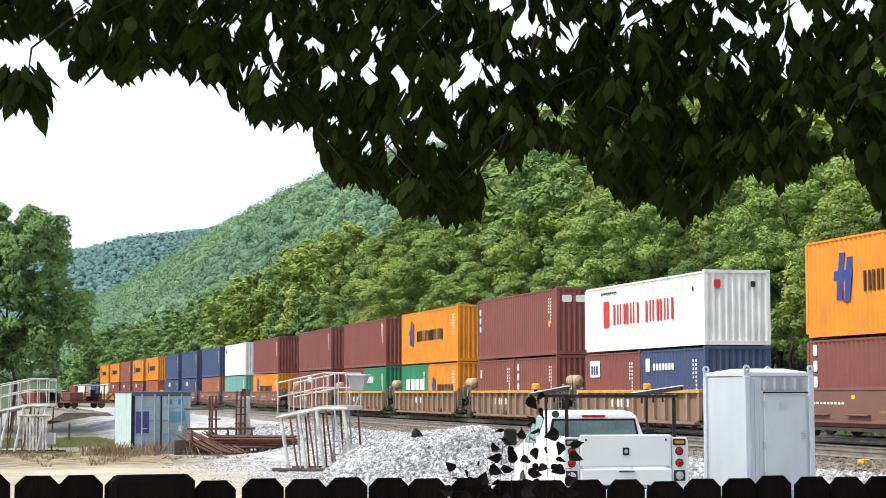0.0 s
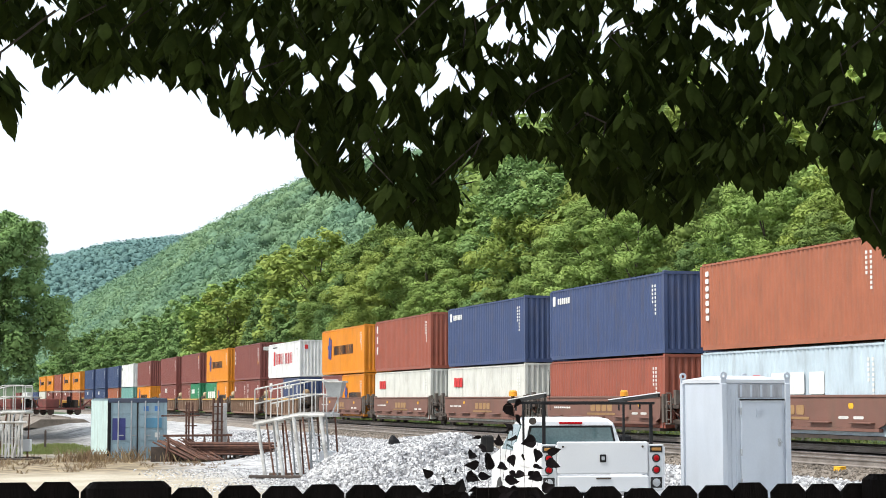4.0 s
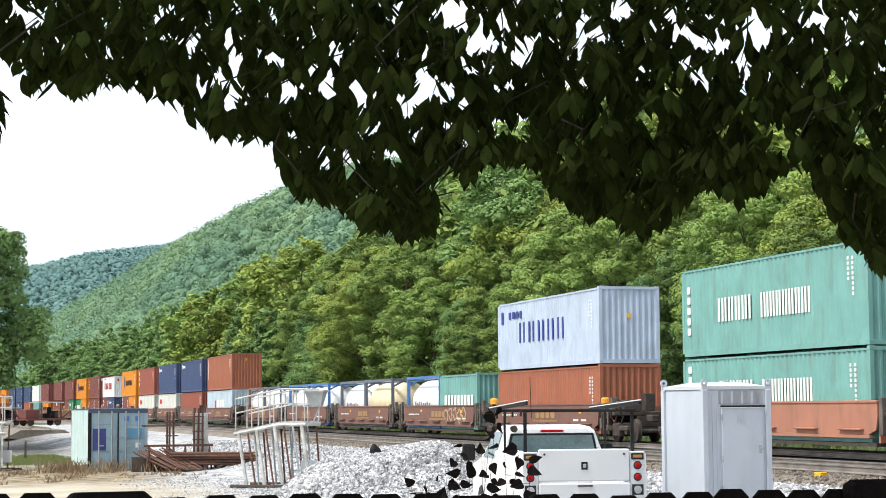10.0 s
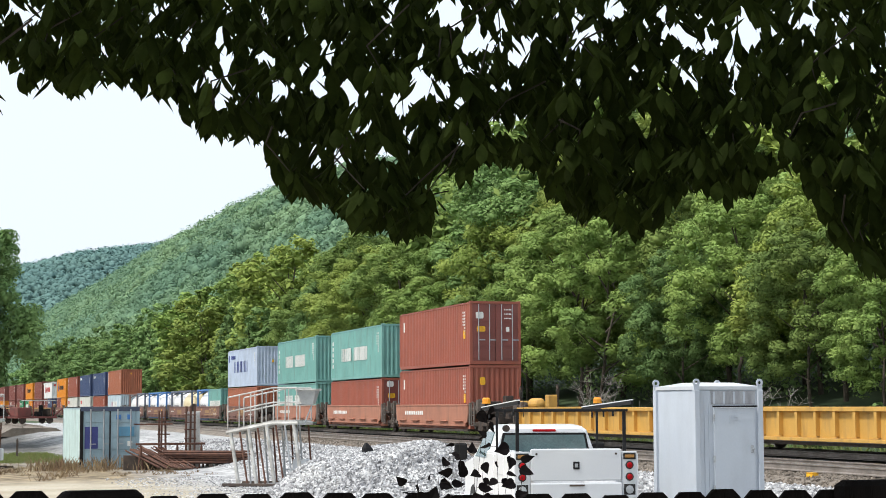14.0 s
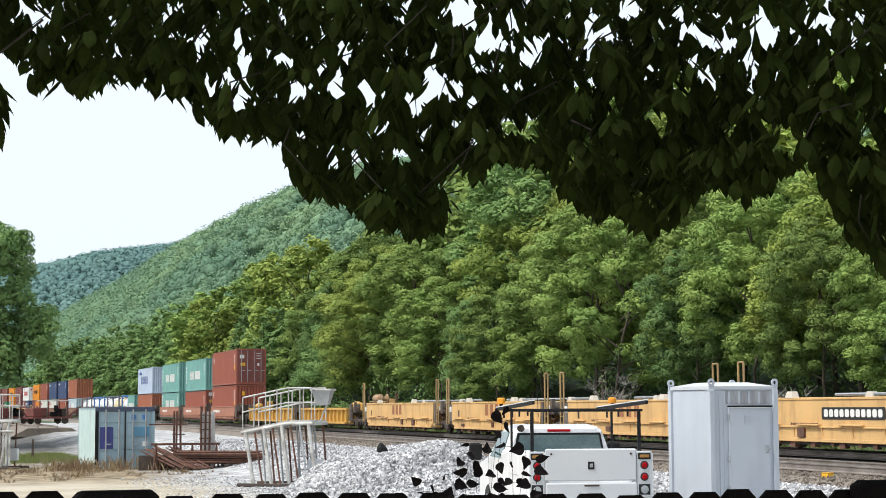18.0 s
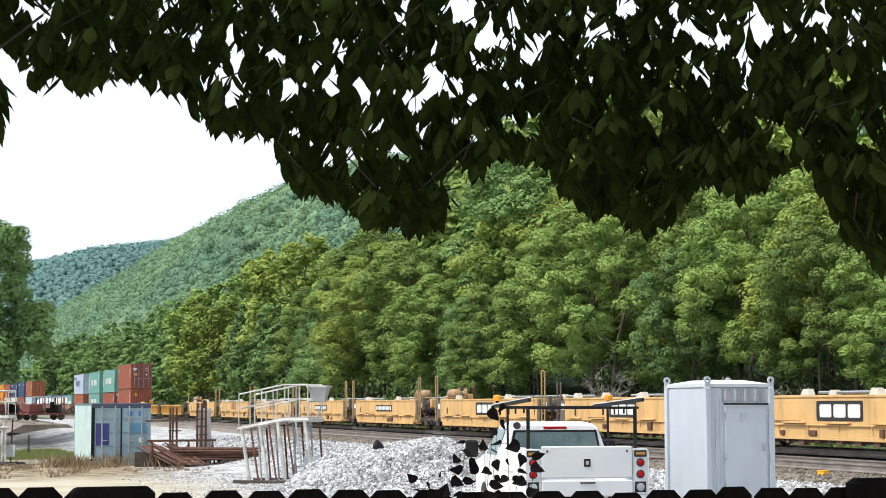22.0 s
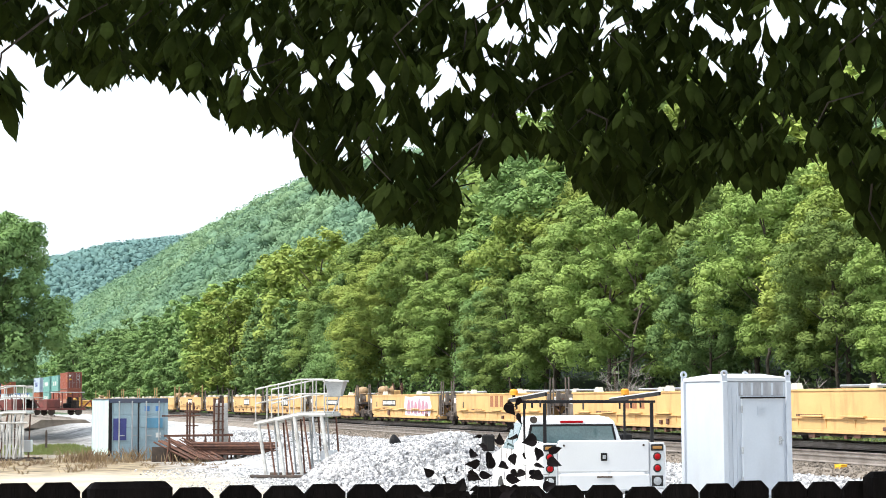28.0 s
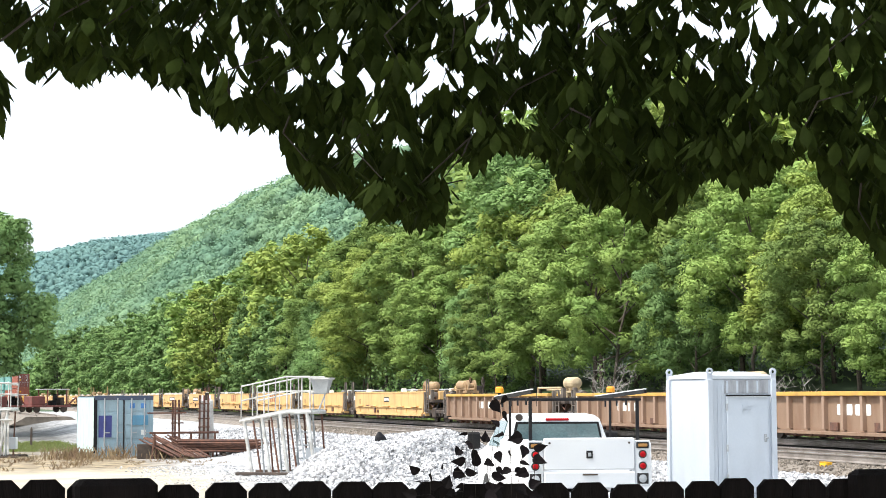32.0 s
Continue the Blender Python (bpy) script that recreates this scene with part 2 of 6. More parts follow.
def land(x, y):
    u = x - bend(y)[0]
    near = u + 6.0 * ease(85, 140, y)          # the bank comes closer further up the yard
    z = 0.78 * ease(10.5, 16.0, near) * ease(8, 25, y)
    z += 0.36 * (1 - ease(28, 46, y)) * (1 - ease(11, 16, u))
    z -= 0.45 * ease(29.0, 31.5, u) * (1 - ease(33, 36, u))
    z += 2.0 * ease(33, 42, u)
    if u > 42:
        crest = 104 + 9 * math.sin(y / 210 + 0.6) + 5 * math.sin(y / 71)
        crest *= (1 - 0.55 * ease(1150, 1750, y)) * (0.6 + 0.4 * ease(330, 760, y))
        crest *= 0.96 - 0.06 * ease(985, 1075, y) + 0.12 * ease(940, 850, y) * ease(640, 780, y) - 0.08 * ease(720, 610, y)
        z += crest * (ease(36, 215, u) * 1.0) * (1 - 0.5 * ease(230, 420, u))
    ridge = 105 + 0.08 * (max(min(x, 330), -300) - 100) + 4 * math.sin(x / 67) + 0.26 * (max(min(x, 330), 125) - 125)
    z += ridge * ease(1450, 2050, y) * (1 - 0.5 * ease(2150, 2900, y)) * ease(-1500, -700, x + 0.0) * (1 - 0.6 * ease(420, 800, x))
    z += 40 * ease(80, 500, -x) * ease(200, 600, y)
    return z


def yard_material():
    """Pale sand near the fence, a band of brown soil, grey gravel further up crossed by a dark strip, white stone
    towards the siding.
    """
    m = material("pale gravel and sandy yard", (0.46, 0.41, 0.32), (0.33, 0.28, 0.20), 0.3, 0.95, 0, 0.6, 7)
    n, l = m.node_tree.nodes, m.node_tree.links
    b_ = n["Principled BSDF"]
    base = b_.inputs["Base Color"].links[0].from_socket
    geo = n.new("ShaderNodeTexCoord")
    sep = n.new("ShaderNodeSeparateXYZ")
    l.new(geo.outputs["Object"], sep.inputs[0])
    wob = n.new("ShaderNodeTexNoise")
    wob.inputs["Scale"].default_value, wob.inputs["Detail"].default_value = 0.35, 6
    l.new(geo.outputs["Object"], wob.inputs["Vector"])
    grit = n.new("ShaderNodeTexNoise")
    grit.inputs["Scale"].default_value, grit.inputs["Detail"].default_value = 1.6, 8
    l.new(geo.outputs["Object"], grit.inputs["Vector"])

    def zone(axis, lo, hi, wobble):
        a = n.new("ShaderNodeMath")
        a.operation = "MULTIPLY_ADD"
        l.new(wob.outputs["Fac"], a.inputs[0])
        a.inputs[1].default_value = wobble
        l.new(sep.outputs[axis], a.inputs[2])
        r = n.new("ShaderNodeMapRange")
        r.inputs["From Min"].default_value, r.inputs["From Max"].default_value = lo + wobble / 2, hi + wobble / 2
        l.new(a.outputs[0], r.inputs["Value"])
        return r.outputs[0]

    def over(under, fac, c1, c2):
        tone = n.new("ShaderNodeMix")
        tone.data_type = "RGBA"
        patchy = n.new("ShaderNodeMapRange")
        patchy.inputs["From Min"].default_value, patchy.inputs["From Max"].default_value = 0.36, 0.64
        l.new(grit.outputs["Fac"], patchy.inputs["Value"])
        l.new(patchy.outputs[0], tone.inputs["Factor"])
        tone.inputs["A"].default_value, tone.inputs["B"].default_value = (*c1, 1), (*c2, 1)
        x = n.new("ShaderNodeMix")
        x.data_type = "RGBA"
        l.new(fac, x.inputs["Factor"])
        l.new(under, x.inputs["A"])
        l.new(tone.outputs["Result"], x.inputs["B"])
        return x.outputs["Result"]

    out = over(base, zone("Y", 60, 65, 9), (0.08, 0.06, 0.035), (0.36, 0.28, 0.17))
    out = over(out, zone("Y", 79, 88, 14), (0.06, 0.058, 0.05), (0.38, 0.37, 0.35))
    out = over(out, zone("Y", 104, 110, 8), (0.035, 0.034, 0.032), (0.12, 0.115, 0.105))
    out = over(out, zone("Y", 138, 150, 8), (0.14, 0.14, 0.13), (0.40, 0.39, 0.37))
    out = over(out, zone("X", 7.4, 10.4, 3), (0.22, 0.22, 0.22), (0.52, 0.52, 0.52))
    l.new(out, b_.inputs["Base Color"])
    return m


GROUND = yard_material()
WOODFLOOR = material("dark leafy woodland floor", (0.05, 0.085, 0.03), (0.035, 0.06, 0.025), 0.1, 0.95, 0, 0.4, 3)


def build_ground():
    xs = [-3200, -2200, -1500, -1000, -700, -450, -300, -200, -140, -100, -70, -50, -35, -25, -18, -13, -9, -6, -3, 0, 3, 6, 8, 9.5,
          10.5, 11.5, 12.5, 13.5, 14.5, 16, 18, 22, 26, 28.5, 29.5, 30.5, 32, 33.5, 35, 37, 39, 42, 47, 53, 60, 70, 80, 92, 105, 120,
          135, 150, 165, 180, 200, 220, 250, 290, 340, 420, 520, 700, 1000, 1500, 2300, 3200]
    ys = [-400, -150, -60, -20, 0, 4, 7, 10, 14, 18, 22, 26] + list(range(30, 130, 5)) + list(range(130, 420, 15)) + list(range(420, 1000, 30)) + \
        list(range(1000, 2400, 60)) + [2400, 2600, 2900, 3400, 4200]
    v = [(x + bend(y)[0] * (1 if abs(x) < 400 else 0), y, 0) for y in ys for x in xs]
    v = [(x, y, land(x, y) + 0.03 * noise.noise((x * 0.5, y * 0.5, 0))) for x, y, _ in v]
    w = len(xs)
    f = [(j * w + i, j * w + i + 1, (j + 1) * w + i + 1, (j + 1) * w + i) for j in range(len(ys) - 1) for i in range(w - 1)]
    me = soup("ground", v, f, GROUND)
    me.materials.append(WOODFLOOR)
    woods = [1 if (v[q[0]][0] - bend(v[q[0]][1])[0] > 31.5 or v[q[0]][1] > 215 or (v[q[0]][0] < -14 and v[q[0]][1] > 70)) else 0 for q in f]
    me.polygons.foreach_set("material_index", woods)
    me.shade_smooth()
    tagged(new("ground", me), "pale sandy gravel yard rising to wooded hills", "ground", kind="structure")


build_ground()


def along(y, off):
    b_, s = bend(y)
    return Vector((TRACK_X + off + b_, y, 0)), s


def build_track(name, off, y0, y1, label, bed=BALLAST):
    """Ballast bed, ties and two rails with head, web and foot."""
    root = thing(name, Matrix(), label, "railway track", kind="structure")
    ys = [y0 + (y1 - y0) * i / 120 for i in range(121)]
    prof = [(-2.6, -0.62), (-1.75, -0.22), (1.75, -0.22), (2.6, -0.62)]
    v, f = [], []
    for y in ys:
        p, s = along(y, off)
        v += [(p.x + a, y, RAIL_Z + z) for a, z in prof]
    for j in range(len(ys) - 1):
        for i in range(3):
            a = j * 4 + i
            f.append((a, a + 1, a + 5, a + 4))
    part("ballast_bed", soup("ballast_bed", v, f, bed), None, root, "dirty grey brown crushed stone bed")
    for side in (-0.75, 0.75):
        for nm, pr, mt in (("rail", [(-0.07, -0.17), (-0.07, -0.155), (-0.012, -0.13), (-0.012, -0.045), (-0.036, -0.03), (-0.036, -0.004),
                                     (0.036, -0.004), (0.036, -0.03), (0.012, -0.045), (0.012, -0.13), (0.07, -0.155), (0.07, -0.17)], RAIL_STEEL),
                           ("rail_head", [(-0.03, -0.006), (-0.03, 0.0), (0.03, 0.0), (0.03, -0.006)], RAIL_TOP)):
            sh = Shape()
            rings = []
            for y in ys[::2]:
                p, s = along(y, off + side)
                rings.append([(p.x + a, y, RAIL_Z + z) for a, z in pr])
            part(nm, sh.loft(rings), mt, root)
    return root


main_track = build_track("track_main", 0.0, -60.0, 520.0, "mainline railway track on oil-darkened ballast", BALLAST_OILY)
side_track = build_track("track_siding", -5.35, -60.0, 420.0, "siding track with rusty rails on brown ballast")


# ---- the train: containers, tanks and well cars ----
MOVING = []      # (thing, distance along the track at the start, height over the rail)
W2 = 1.219       # half a container's width


def wave(a0, a1, base, depth, pitch=0.28):
    """Outline points of a corrugated panel from a0 to a1."""
    n = max(2, round((a1 - a0) / pitch))
    p = (a1 - a0) / n
    out = [(a0, base)]
    for i in range(n):
        a = a0 + i * p
        out += [(a + p * 0.12, base), (a + p * 0.37, base + depth), (a + p * 0.63, base + depth), (a + p * 0.88, base)]
    return out + [(a1, base)]


MESHES = {}


def cached(key, make):
    if key not in MESHES:
        MESHES[key] = make()
    return MESHES[key]


def side_shape(length, h):
    s = Shape()
    hl = length / 2
    pts = wave(-hl + 0.16, hl - 0.16, -W2 + 0.012, 0.036)
    for (a, x), (b_, x2) in zip(pts, pts[1:]):
        s.poly((x, a, 0.16), (x2, b_, 0.16), (x2, b_, h - 0.12), (x, a, h - 0.12))
    return s


def end_shape(length, h):
    s = Shape()
    pts = wave(-W2 + 0.12, W2 - 0.12, -length / 2 + 0.02, 0.045, 0.25)
    for (a, y), (b_, y2) in zip(pts, pts[1:]):
        s.poly((a, y, 0.16), (b_, y2, 0.16), (b_, y2, h - 0.12), (a, y, h - 0.12))
    return s


def frame_shape(length, h):
    s = Shape()
    hl = length / 2
    for sx in (-1, 1):
        for sy in (-1, 1):
            s.box(min(sx * W2, sx * (W2 - 0.12)), max(sx * W2, sx * (W2 - 0.12)), min(sy * hl, sy * (hl - 0.16)), max(sy * hl, sy * (hl - 0.16)), 0.118, h - 0.118)
        s.box(min(sx * W2, sx * (W2 - 0.06)), max(sx * W2, sx * (W2 - 0.06)), -hl + 0.16, hl - 0.16, 0.01, 0.16)
        s.box(min(sx * W2, sx * (W2 - 0.06)), max(sx * W2, sx * (W2 - 0.06)), -hl + 0.16, hl - 0.16, h - 0.12, h - 0.06)
    for sy in (-1, 1):
        for z0, z1 in ((0.01, 0.16), (h - 0.12, h - 0.01)):
            s.box(-W2 + 0.12, W2 - 0.12, min(sy * hl, sy * (hl - 0.1)), max(sy * hl, sy * (hl - 0.1)), z0, z1)
    return s


def roof_shape(length, h):
    s = Shape()
    hl = length / 2
    pts = wave(-hl + 0.1, hl - 0.1, h - 0.05, 0.02, 0.4)
    for (a, z), (b_, z2) in zip(pts, pts[1:]):
        s.poly((-W2 + 0.06, a, z), (W2 - 0.06, a, z), (W2 - 0.06, b_, z2), (-W2 + 0.06, b_, z2))
    return s.box(-W2 + 0.07, W2 - 0.07, -hl + 0.12, hl - 0.12, 0.1, 0.14)


def casting_shape():
    return Shape().box(-0.09, 0.09, -0.08, 0.08, 0, 0.118, 0.012)


def letters(parent, mat, y0, y1, z0, z1, count, x=-W2 - 0.006, name="lettering", label="", end=None, gap=0.3, lean=0.0, stroke=0.0):
    """A row of plain blocks standing for writing, on the long side or on the near end; with a stroke, pairs of upright bars of that width."""
    w = (y1 - y0) / count
    ob = None
    for i in range(count):
        a, b_ = y0 + w * i, y0 + w * (i + 1 - gap)
        c = min(abs(b_ - a) * 0.18, 0.045)
        s = Shape()
        sg = 1 if b_ > a else -1
        if stroke:
            for p0, p1 in ((a, a + stroke * sg), (b_ - stroke * sg, b_)):
                s.box(x, x + 0.012, min(p0, p1), max(p0, p1), z0, z1)
        elif end is None:
            ring = [(a + c * sg, z0), (b_ - c * sg, z0), (b_, z0 + c), (b_ + lean, z1 - c), (b_ - c * sg + lean, z1), (a + c * sg + lean, z1), (a + lean, z1 - c), (a, z0 + c)]
            s.loft([[(x + 0.012, p, q) for p, q in ring], [(x, p, q) for p, q in ring]])
        else:
            ring = [(a + c * sg, z0), (b_ - c * sg, z0), (b_, z0 + c), (b_, z1 - c), (b_ - c * sg, z1), (a + c * sg, z1), (a, z1 - c), (a, z0 + c)]
            s.loft([[(p, end - 0.006, q) for p, q in ring], [(p, end + 0.012, q) for p, q in ring]])
        ob = part(name, s, mat, parent, label)
    return ob


COLOUR_WORDS = {"orange": "bright orange", "maroon": "dark maroon", "brown": "red-brown", "rust": "orange-brown", "blue": "navy blue",
                "white": "white", "cream": "off-white", "pale": "pale blue-grey", "grey": "light grey-blue", "green": "sea green",
                "darkgreen": "dark green", "teal": "teal"}


def container(colour, near, z, length=12.19, h=2.9, doors=False, extra="", ends=None):
    """A steel shipping container; near is its rear end along the track at the start."""
    size = "forty-foot" if length > 7 else "twenty-foot"
    ob = thing("shipping_container", Matrix(), f"{COLOUR_WORDS[colour]} corrugated steel {size} container{extra}", "container", "containers on the train")
    mat = PAINT[colour]
    key = (colour, length, h)
    hl = length / 2
    part("side_panel", cached(("side",) + key, lambda: side_shape(length, h).mesh("side_panel", mat)), None, ob)
    far = part("side_panel", cached(("side",) + key, None), None, ob)
    far.matrix_basis = pose(0, 0, 0, 0, 0, 180)
    part("frame", cached(("frame",) + key, lambda: frame_shape(length, h).mesh("frame", mat)), None, ob)
    part("roof", cached(("roof",) + key, lambda: roof_shape(length, h).mesh("roof", mat)), None, ob)
    e = part("end_panel", cached(("end",) + key, lambda: end_shape(length, h).mesh("end_panel", PAINT[ends or colour])), None, ob)
    e.matrix_basis = pose(0, 0, 0, 0, 0, 180)
    if doors:
        for x0, x1 in ((-W2 + 0.13, -0.012), (0.012, W2 - 0.13)):
            s = Shape().box(x0, x1, -hl + 0.02, -hl + 0.07, 0.17, h - 0.13)
            for k in range(4):
                zz = 0.3 + k * (h - 0.7) / 4
                s.box(x0 + 0.07, x1 - 0.07, -hl + 0.005, -hl + 0.022, zz, zz + (h - 0.7) / 4 - 0.14, 0.008)
            d = part("door", s, PAINT["maroon"] if colour == "brown" else mat, ob)
            for xr in (x0 + 0.28, x1 - 0.28):
                part("lock_rod", Shape().tube((xr, -hl - 0.03, 0.2), (xr, -hl - 0.03, h - 0.15), 0.022, 6), GALV, d, "galvanised lock rod")
                part("rod_handle", Shape().box(min(xr, xr + 0.3), max(xr, xr + 0.3), -hl - 0.06, -hl - 0.035, 1.1, 1.15), GALV, d)
            if x0 < 0:
                letters(d, YELLOW_MARK, x0 + 0.2, x1 - 0.3, 1.5, 1.75, 1, end=-hl, name="sticker")
                letters(d, WHITE_MARK, x0 + 0.15, x1 - 0.4, 2.1, 2.4, 1, end=-hl, name="sticker")
            else:
                for q in range(3):
                    letters(d, WHITE_MARK, x0 + 0.42, x1 - 0.3, h - 0.42 - q * 0.2, h - 0.36 - q * 0.2, 5, end=-hl, name="marking")
                letters(d, WHITE_MARK, x0 + 0.5, x0 + 0.72, 1.5, 1.72, 1, end=-hl, name="sticker")
    else:
        part("end_panel", cached(("end",) + key, None), None, ob)
    for sx in (-1, 1):
        for zz in (0.0, h - 0.118):
            c = part("corner_casting", cached(("cast", colour), lambda: casting_shape().mesh("corner_casting", mat)), None, ob)
            c.location = (sx * (W2 - 0.088), -hl + 0.078, zz)
    MOVING.append((ob, near + hl, z))
    ob["y0"] = near + hl
    return ob, hl, h


def marks_vertical(c, mat, far=True, count=4, z0=0.9, z1=2.3):
    ob, hl, h = c
    y = hl - 0.55 if far else -hl + 0.75
    for i in range(count):
        zz = z1 - (z1 - z0) * (i + 0.7) / count
        letters(ob, mat, y - 0.13, y + 0.13, zz, zz + (z1 - z0) / count * 0.7, 1, name="marking", gap=0)


def id_marks(c, mat=None):
    """Small code panels near the rear upper corner."""
    ob, hl, h = c
    mat = mat or WHITE_MARK
    s = Shape()
    for k, (y, hh) in enumerate(((-hl + 1.05, 0.55), (-hl + 0.8, 0.9))):
        for i in range(8 if k else 5):
            z = h - 0.45 - i * 0.14
            s.box(-W2 - 0.006, -W2 + 0.01, y - 0.05, y + 0.05, z - 0.09, z)
    part("code_marks", s, mat, ob)["kind"] = "stuff"


FLOOR = 0.30


def stack(low, up, near, h_low=2.59, h_up=2.9, **k):
    a = container(low, near, FLOOR, h=h_low, doors=low == "brown" and up == "green")
    b_ = container(up, near, FLOOR + h_low + 0.02, h=h_up, **k)
    id_marks(a), id_marks(b_)
    return a, b_


def pair_and(lows, up, near, h_low=2.59, h_up=2.9):
    a = container(lows[0], near + 6.13, FLOOR, 6.06, h_low)
    c = container(lows[1], near, FLOOR, 6.06, h_low)
    b_ = container(up, near, FLOOR + h_low + 0.02, h=h_up)
    id_marks(b_), id_marks(a), id_marks(c)
    return a, c, b_


def emblem(ob, mat, y, z, size, name="emblem", label=""):
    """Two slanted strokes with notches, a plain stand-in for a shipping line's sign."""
    s = Shape()
    for dy, zz, hh in ((0, 0, 1.0), (-0.34, -0.06, 0.95)):
        ring = [(y + (dy + 0.1) * size, z + zz * size), (y + (dy - 0.16) * size, z + zz * size), (y + (dy - 0.3) * size, z + (zz + hh) * size), (y + (dy - 0.06) * size, z + (zz + hh) * size)]
        s.loft([[(-W2 + 0.006, p, q) for p, q in ring], [(-W2 - 0.006, p, q) for p, q in ring]])
    ring = [(y + 0.22 * size, z + 0.42 * size), (y - 0.6 * size, z + 0.42 * size), (y - 0.64 * size, z + 0.62 * size), (y + 0.18 * size, z + 0.62 * size)]
    s.loft([[(-W2 + 0.006, p, q) for p, q in ring], [(-W2 - 0.007, p, q) for p, q in ring]])
    return part(name, s, mat, ob, label)


def orange_line(c):
    ob, hl, h = c
    if hl > 5:
        emblem(ob, BLUE_MARK, hl - 2.1, h * 0.36, 1.35)
        letters(ob, BLACK_MARK, hl - 3.6, hl - 9.2, h * 0.42, h * 0.62, 11, gap=0.25, name="line_name", stroke=0.11)
    else:
        emblem(ob, BLUE_MARK, hl - 0.9, h * 0.36, 0.9)
        letters(ob, BLACK_MARK, hl - 1.9, hl - 5.2, h * 0.42, h * 0.56, 11, gap=0.35, name="line_name")


def load_train():
    # far cars
    for near, col in ((340, "maroon"), (323, "white"), (300, "blue")):
        container(col, near, FLOOR, h=2.59)
    for near, lo, up in ((285, "cream", "orange"), (270, "maroon", "orange"), (255.5, "maroon", "brown"), (240.3, "maroon", "orange"), (224.5, "rust", "orange"),
                         (205.4, "blue", "blue"), (190.2, "blue", "blue"), (174.2, "rust", "blue"), (158.5, "green", "white"), (142, "orange", "maroon"),
                         (121, "maroon", "maroon")):
        a, b_ = stack(lo, up, near)
        if up == "orange":
            orange_line(b_)
        if lo == "orange":
            orange_line(a)
        if up == "white":
            letters(b_[0], BLACK_MARK, b_[1] - 0.6, b_[1] - 1.2, 2.1, 2.5, 1)
        if lo in ("maroon", "blue"):
            letters(a[0], WHITE_MARK, 2.4, 0.6, 1.75, 2.2, 4)
    a, c, b_ = pair_and(("maroon", "darkgreen"), "maroon", 104.6)
    letters(c[0], WHITE_MARK, 2.2, 0.2, 1.6, 2.0, 4)
    letters(b_[0], YELLOW_MARK, -5.0, -5.4, 2.3, 2.6, 1, name="sticker")
    a, c, b_ = pair_and(("darkgreen", "orange"), "orange", 88.3)
    letters(a[0], WHITE_MARK, 1.9, -2.4, 1.15, 1.75, 4, gap=0.2)
    orange_line(b_), orange_line(c)
    a, c, b_ = pair_and(("maroon", "maroon"), "maroon", 72.5)
    letters(a[0], WHITE_MARK, 2.5, 2.1, 1.7, 2.1, 1)
    marks_vertical(c, WHITE_MARK, True, 3, 1.0, 2.3)
    marks_vertical(b_, WHITE_MARK, True, 3, 1.2, 2.4)
    letters(b_[0], WHITE_MARK, -W2 + 0.25, 0.9, 2.25, 2.55, 3, end=-b_[1])
    letters(b_[0], YELLOW_MARK, -5.0, -5.35, 1.2, 1.5, 1, name="sticker")
    a, c, b_ = pair_and(("maroon", "blue"), "white", 56.7, h_up=2.59)
    letters(b_[0], RED_MARK, 3.9, 3.05, 0.92, 1.95, 1, name="emblem")
    letters(b_[0], RED_MARK, 2.8, 0.0, 1.0, 1.78, 4, gap=0.22, name="line_name", stroke=0.14)
    letters(b_[0], RED_MARK, -0.6, -3.4, 1.0, 1.78, 4, gap=0.22, name="line_name", stroke=0.14)
    letters(b_[0], BLACK_MARK, 4.2, 2.4, 2.22, 2.3, 9)
    letters(b_[0], BLACK_MARK, -5.0, -5.2, 1.9, 2.05, 1)
    letters(b_[0], RED_MARK, -W2 + 0.36, -W2 + 0.7, 1.95, 2.25, 1, end=-b_[1], name="emblem")
    letters(b_[0], BLACK_MARK, 0.5, 0.75, 2.0, 2.2, 1, end=-b_[1])
    letters(a[0], WHITE_MARK, 2.45, 1.3, 1.6, 2.25, 1, gap=0)
    letters(a[0], BLUE_MARK, 2.3, 1.45, 1.7, 2.05, 3, x=-W2 - 0.012)
    letters(c[0], WHITE_MARK, 2.5, 1.9, 1.75, 2.25, 1)
    letters(c[0], WHITE_MARK, 1.75, -0.3, 1.8, 2.05, 7)
    # brown five-unit car
    a, c, b_ = pair_and(("maroon", "orange"), "orange", 36.9)
    orange_line(b_), orange_line(c)
    marks_vertical(a, WHITE_MARK, True, 3, 1.0, 2.4)
    a, b_ = stack("cream", "brown", 21.9)
    marks_vertical(b_, WHITE_MARK, True, 3, 0.8, 2.6)
    letters(a[0], RED_MARK, 5.0, 3.5, 1.6, 2.05, 3, gap=0.15, name="line_name")
    letters(a[0], RED_MARK, 0.2, 0.95, 1.7, 1.95, 3, end=-a[1], gap=0.15, name="line_name")
    a, b_ = stack("cream", "blue", 6.4)
    letters(a[0], RED_MARK, 5.0, 3.5, 1.6, 2.05, 3, gap=0.15, name="line_name")
    letters(a[0], RED_MARK, 0.2, 0.95, 1.7, 1.95, 3, end=-a[1], gap=0.15, name="line_name")
    letters(b_[0], WHITE_MARK, 5.7, 5.25, 2.2, 2.6, 1), letters(b_[0], WHITE_MARK, 5.1, 3.6, 2.25, 2.5, 6)
    letters(b_[0], YELLOW_MARK, 0.75, 0.95, 1.7, 1.9, 1, end=-b_[1], name="sticker")
    a, b_ = stack("brown", "blue", -9.1)
    letters(b_[0], WHITE_MARK, 5.7, 5.25, 2.2, 2.6, 1), letters(b_[0], WHITE_MARK, 5.1, 3.6, 2.25, 2.5, 6)
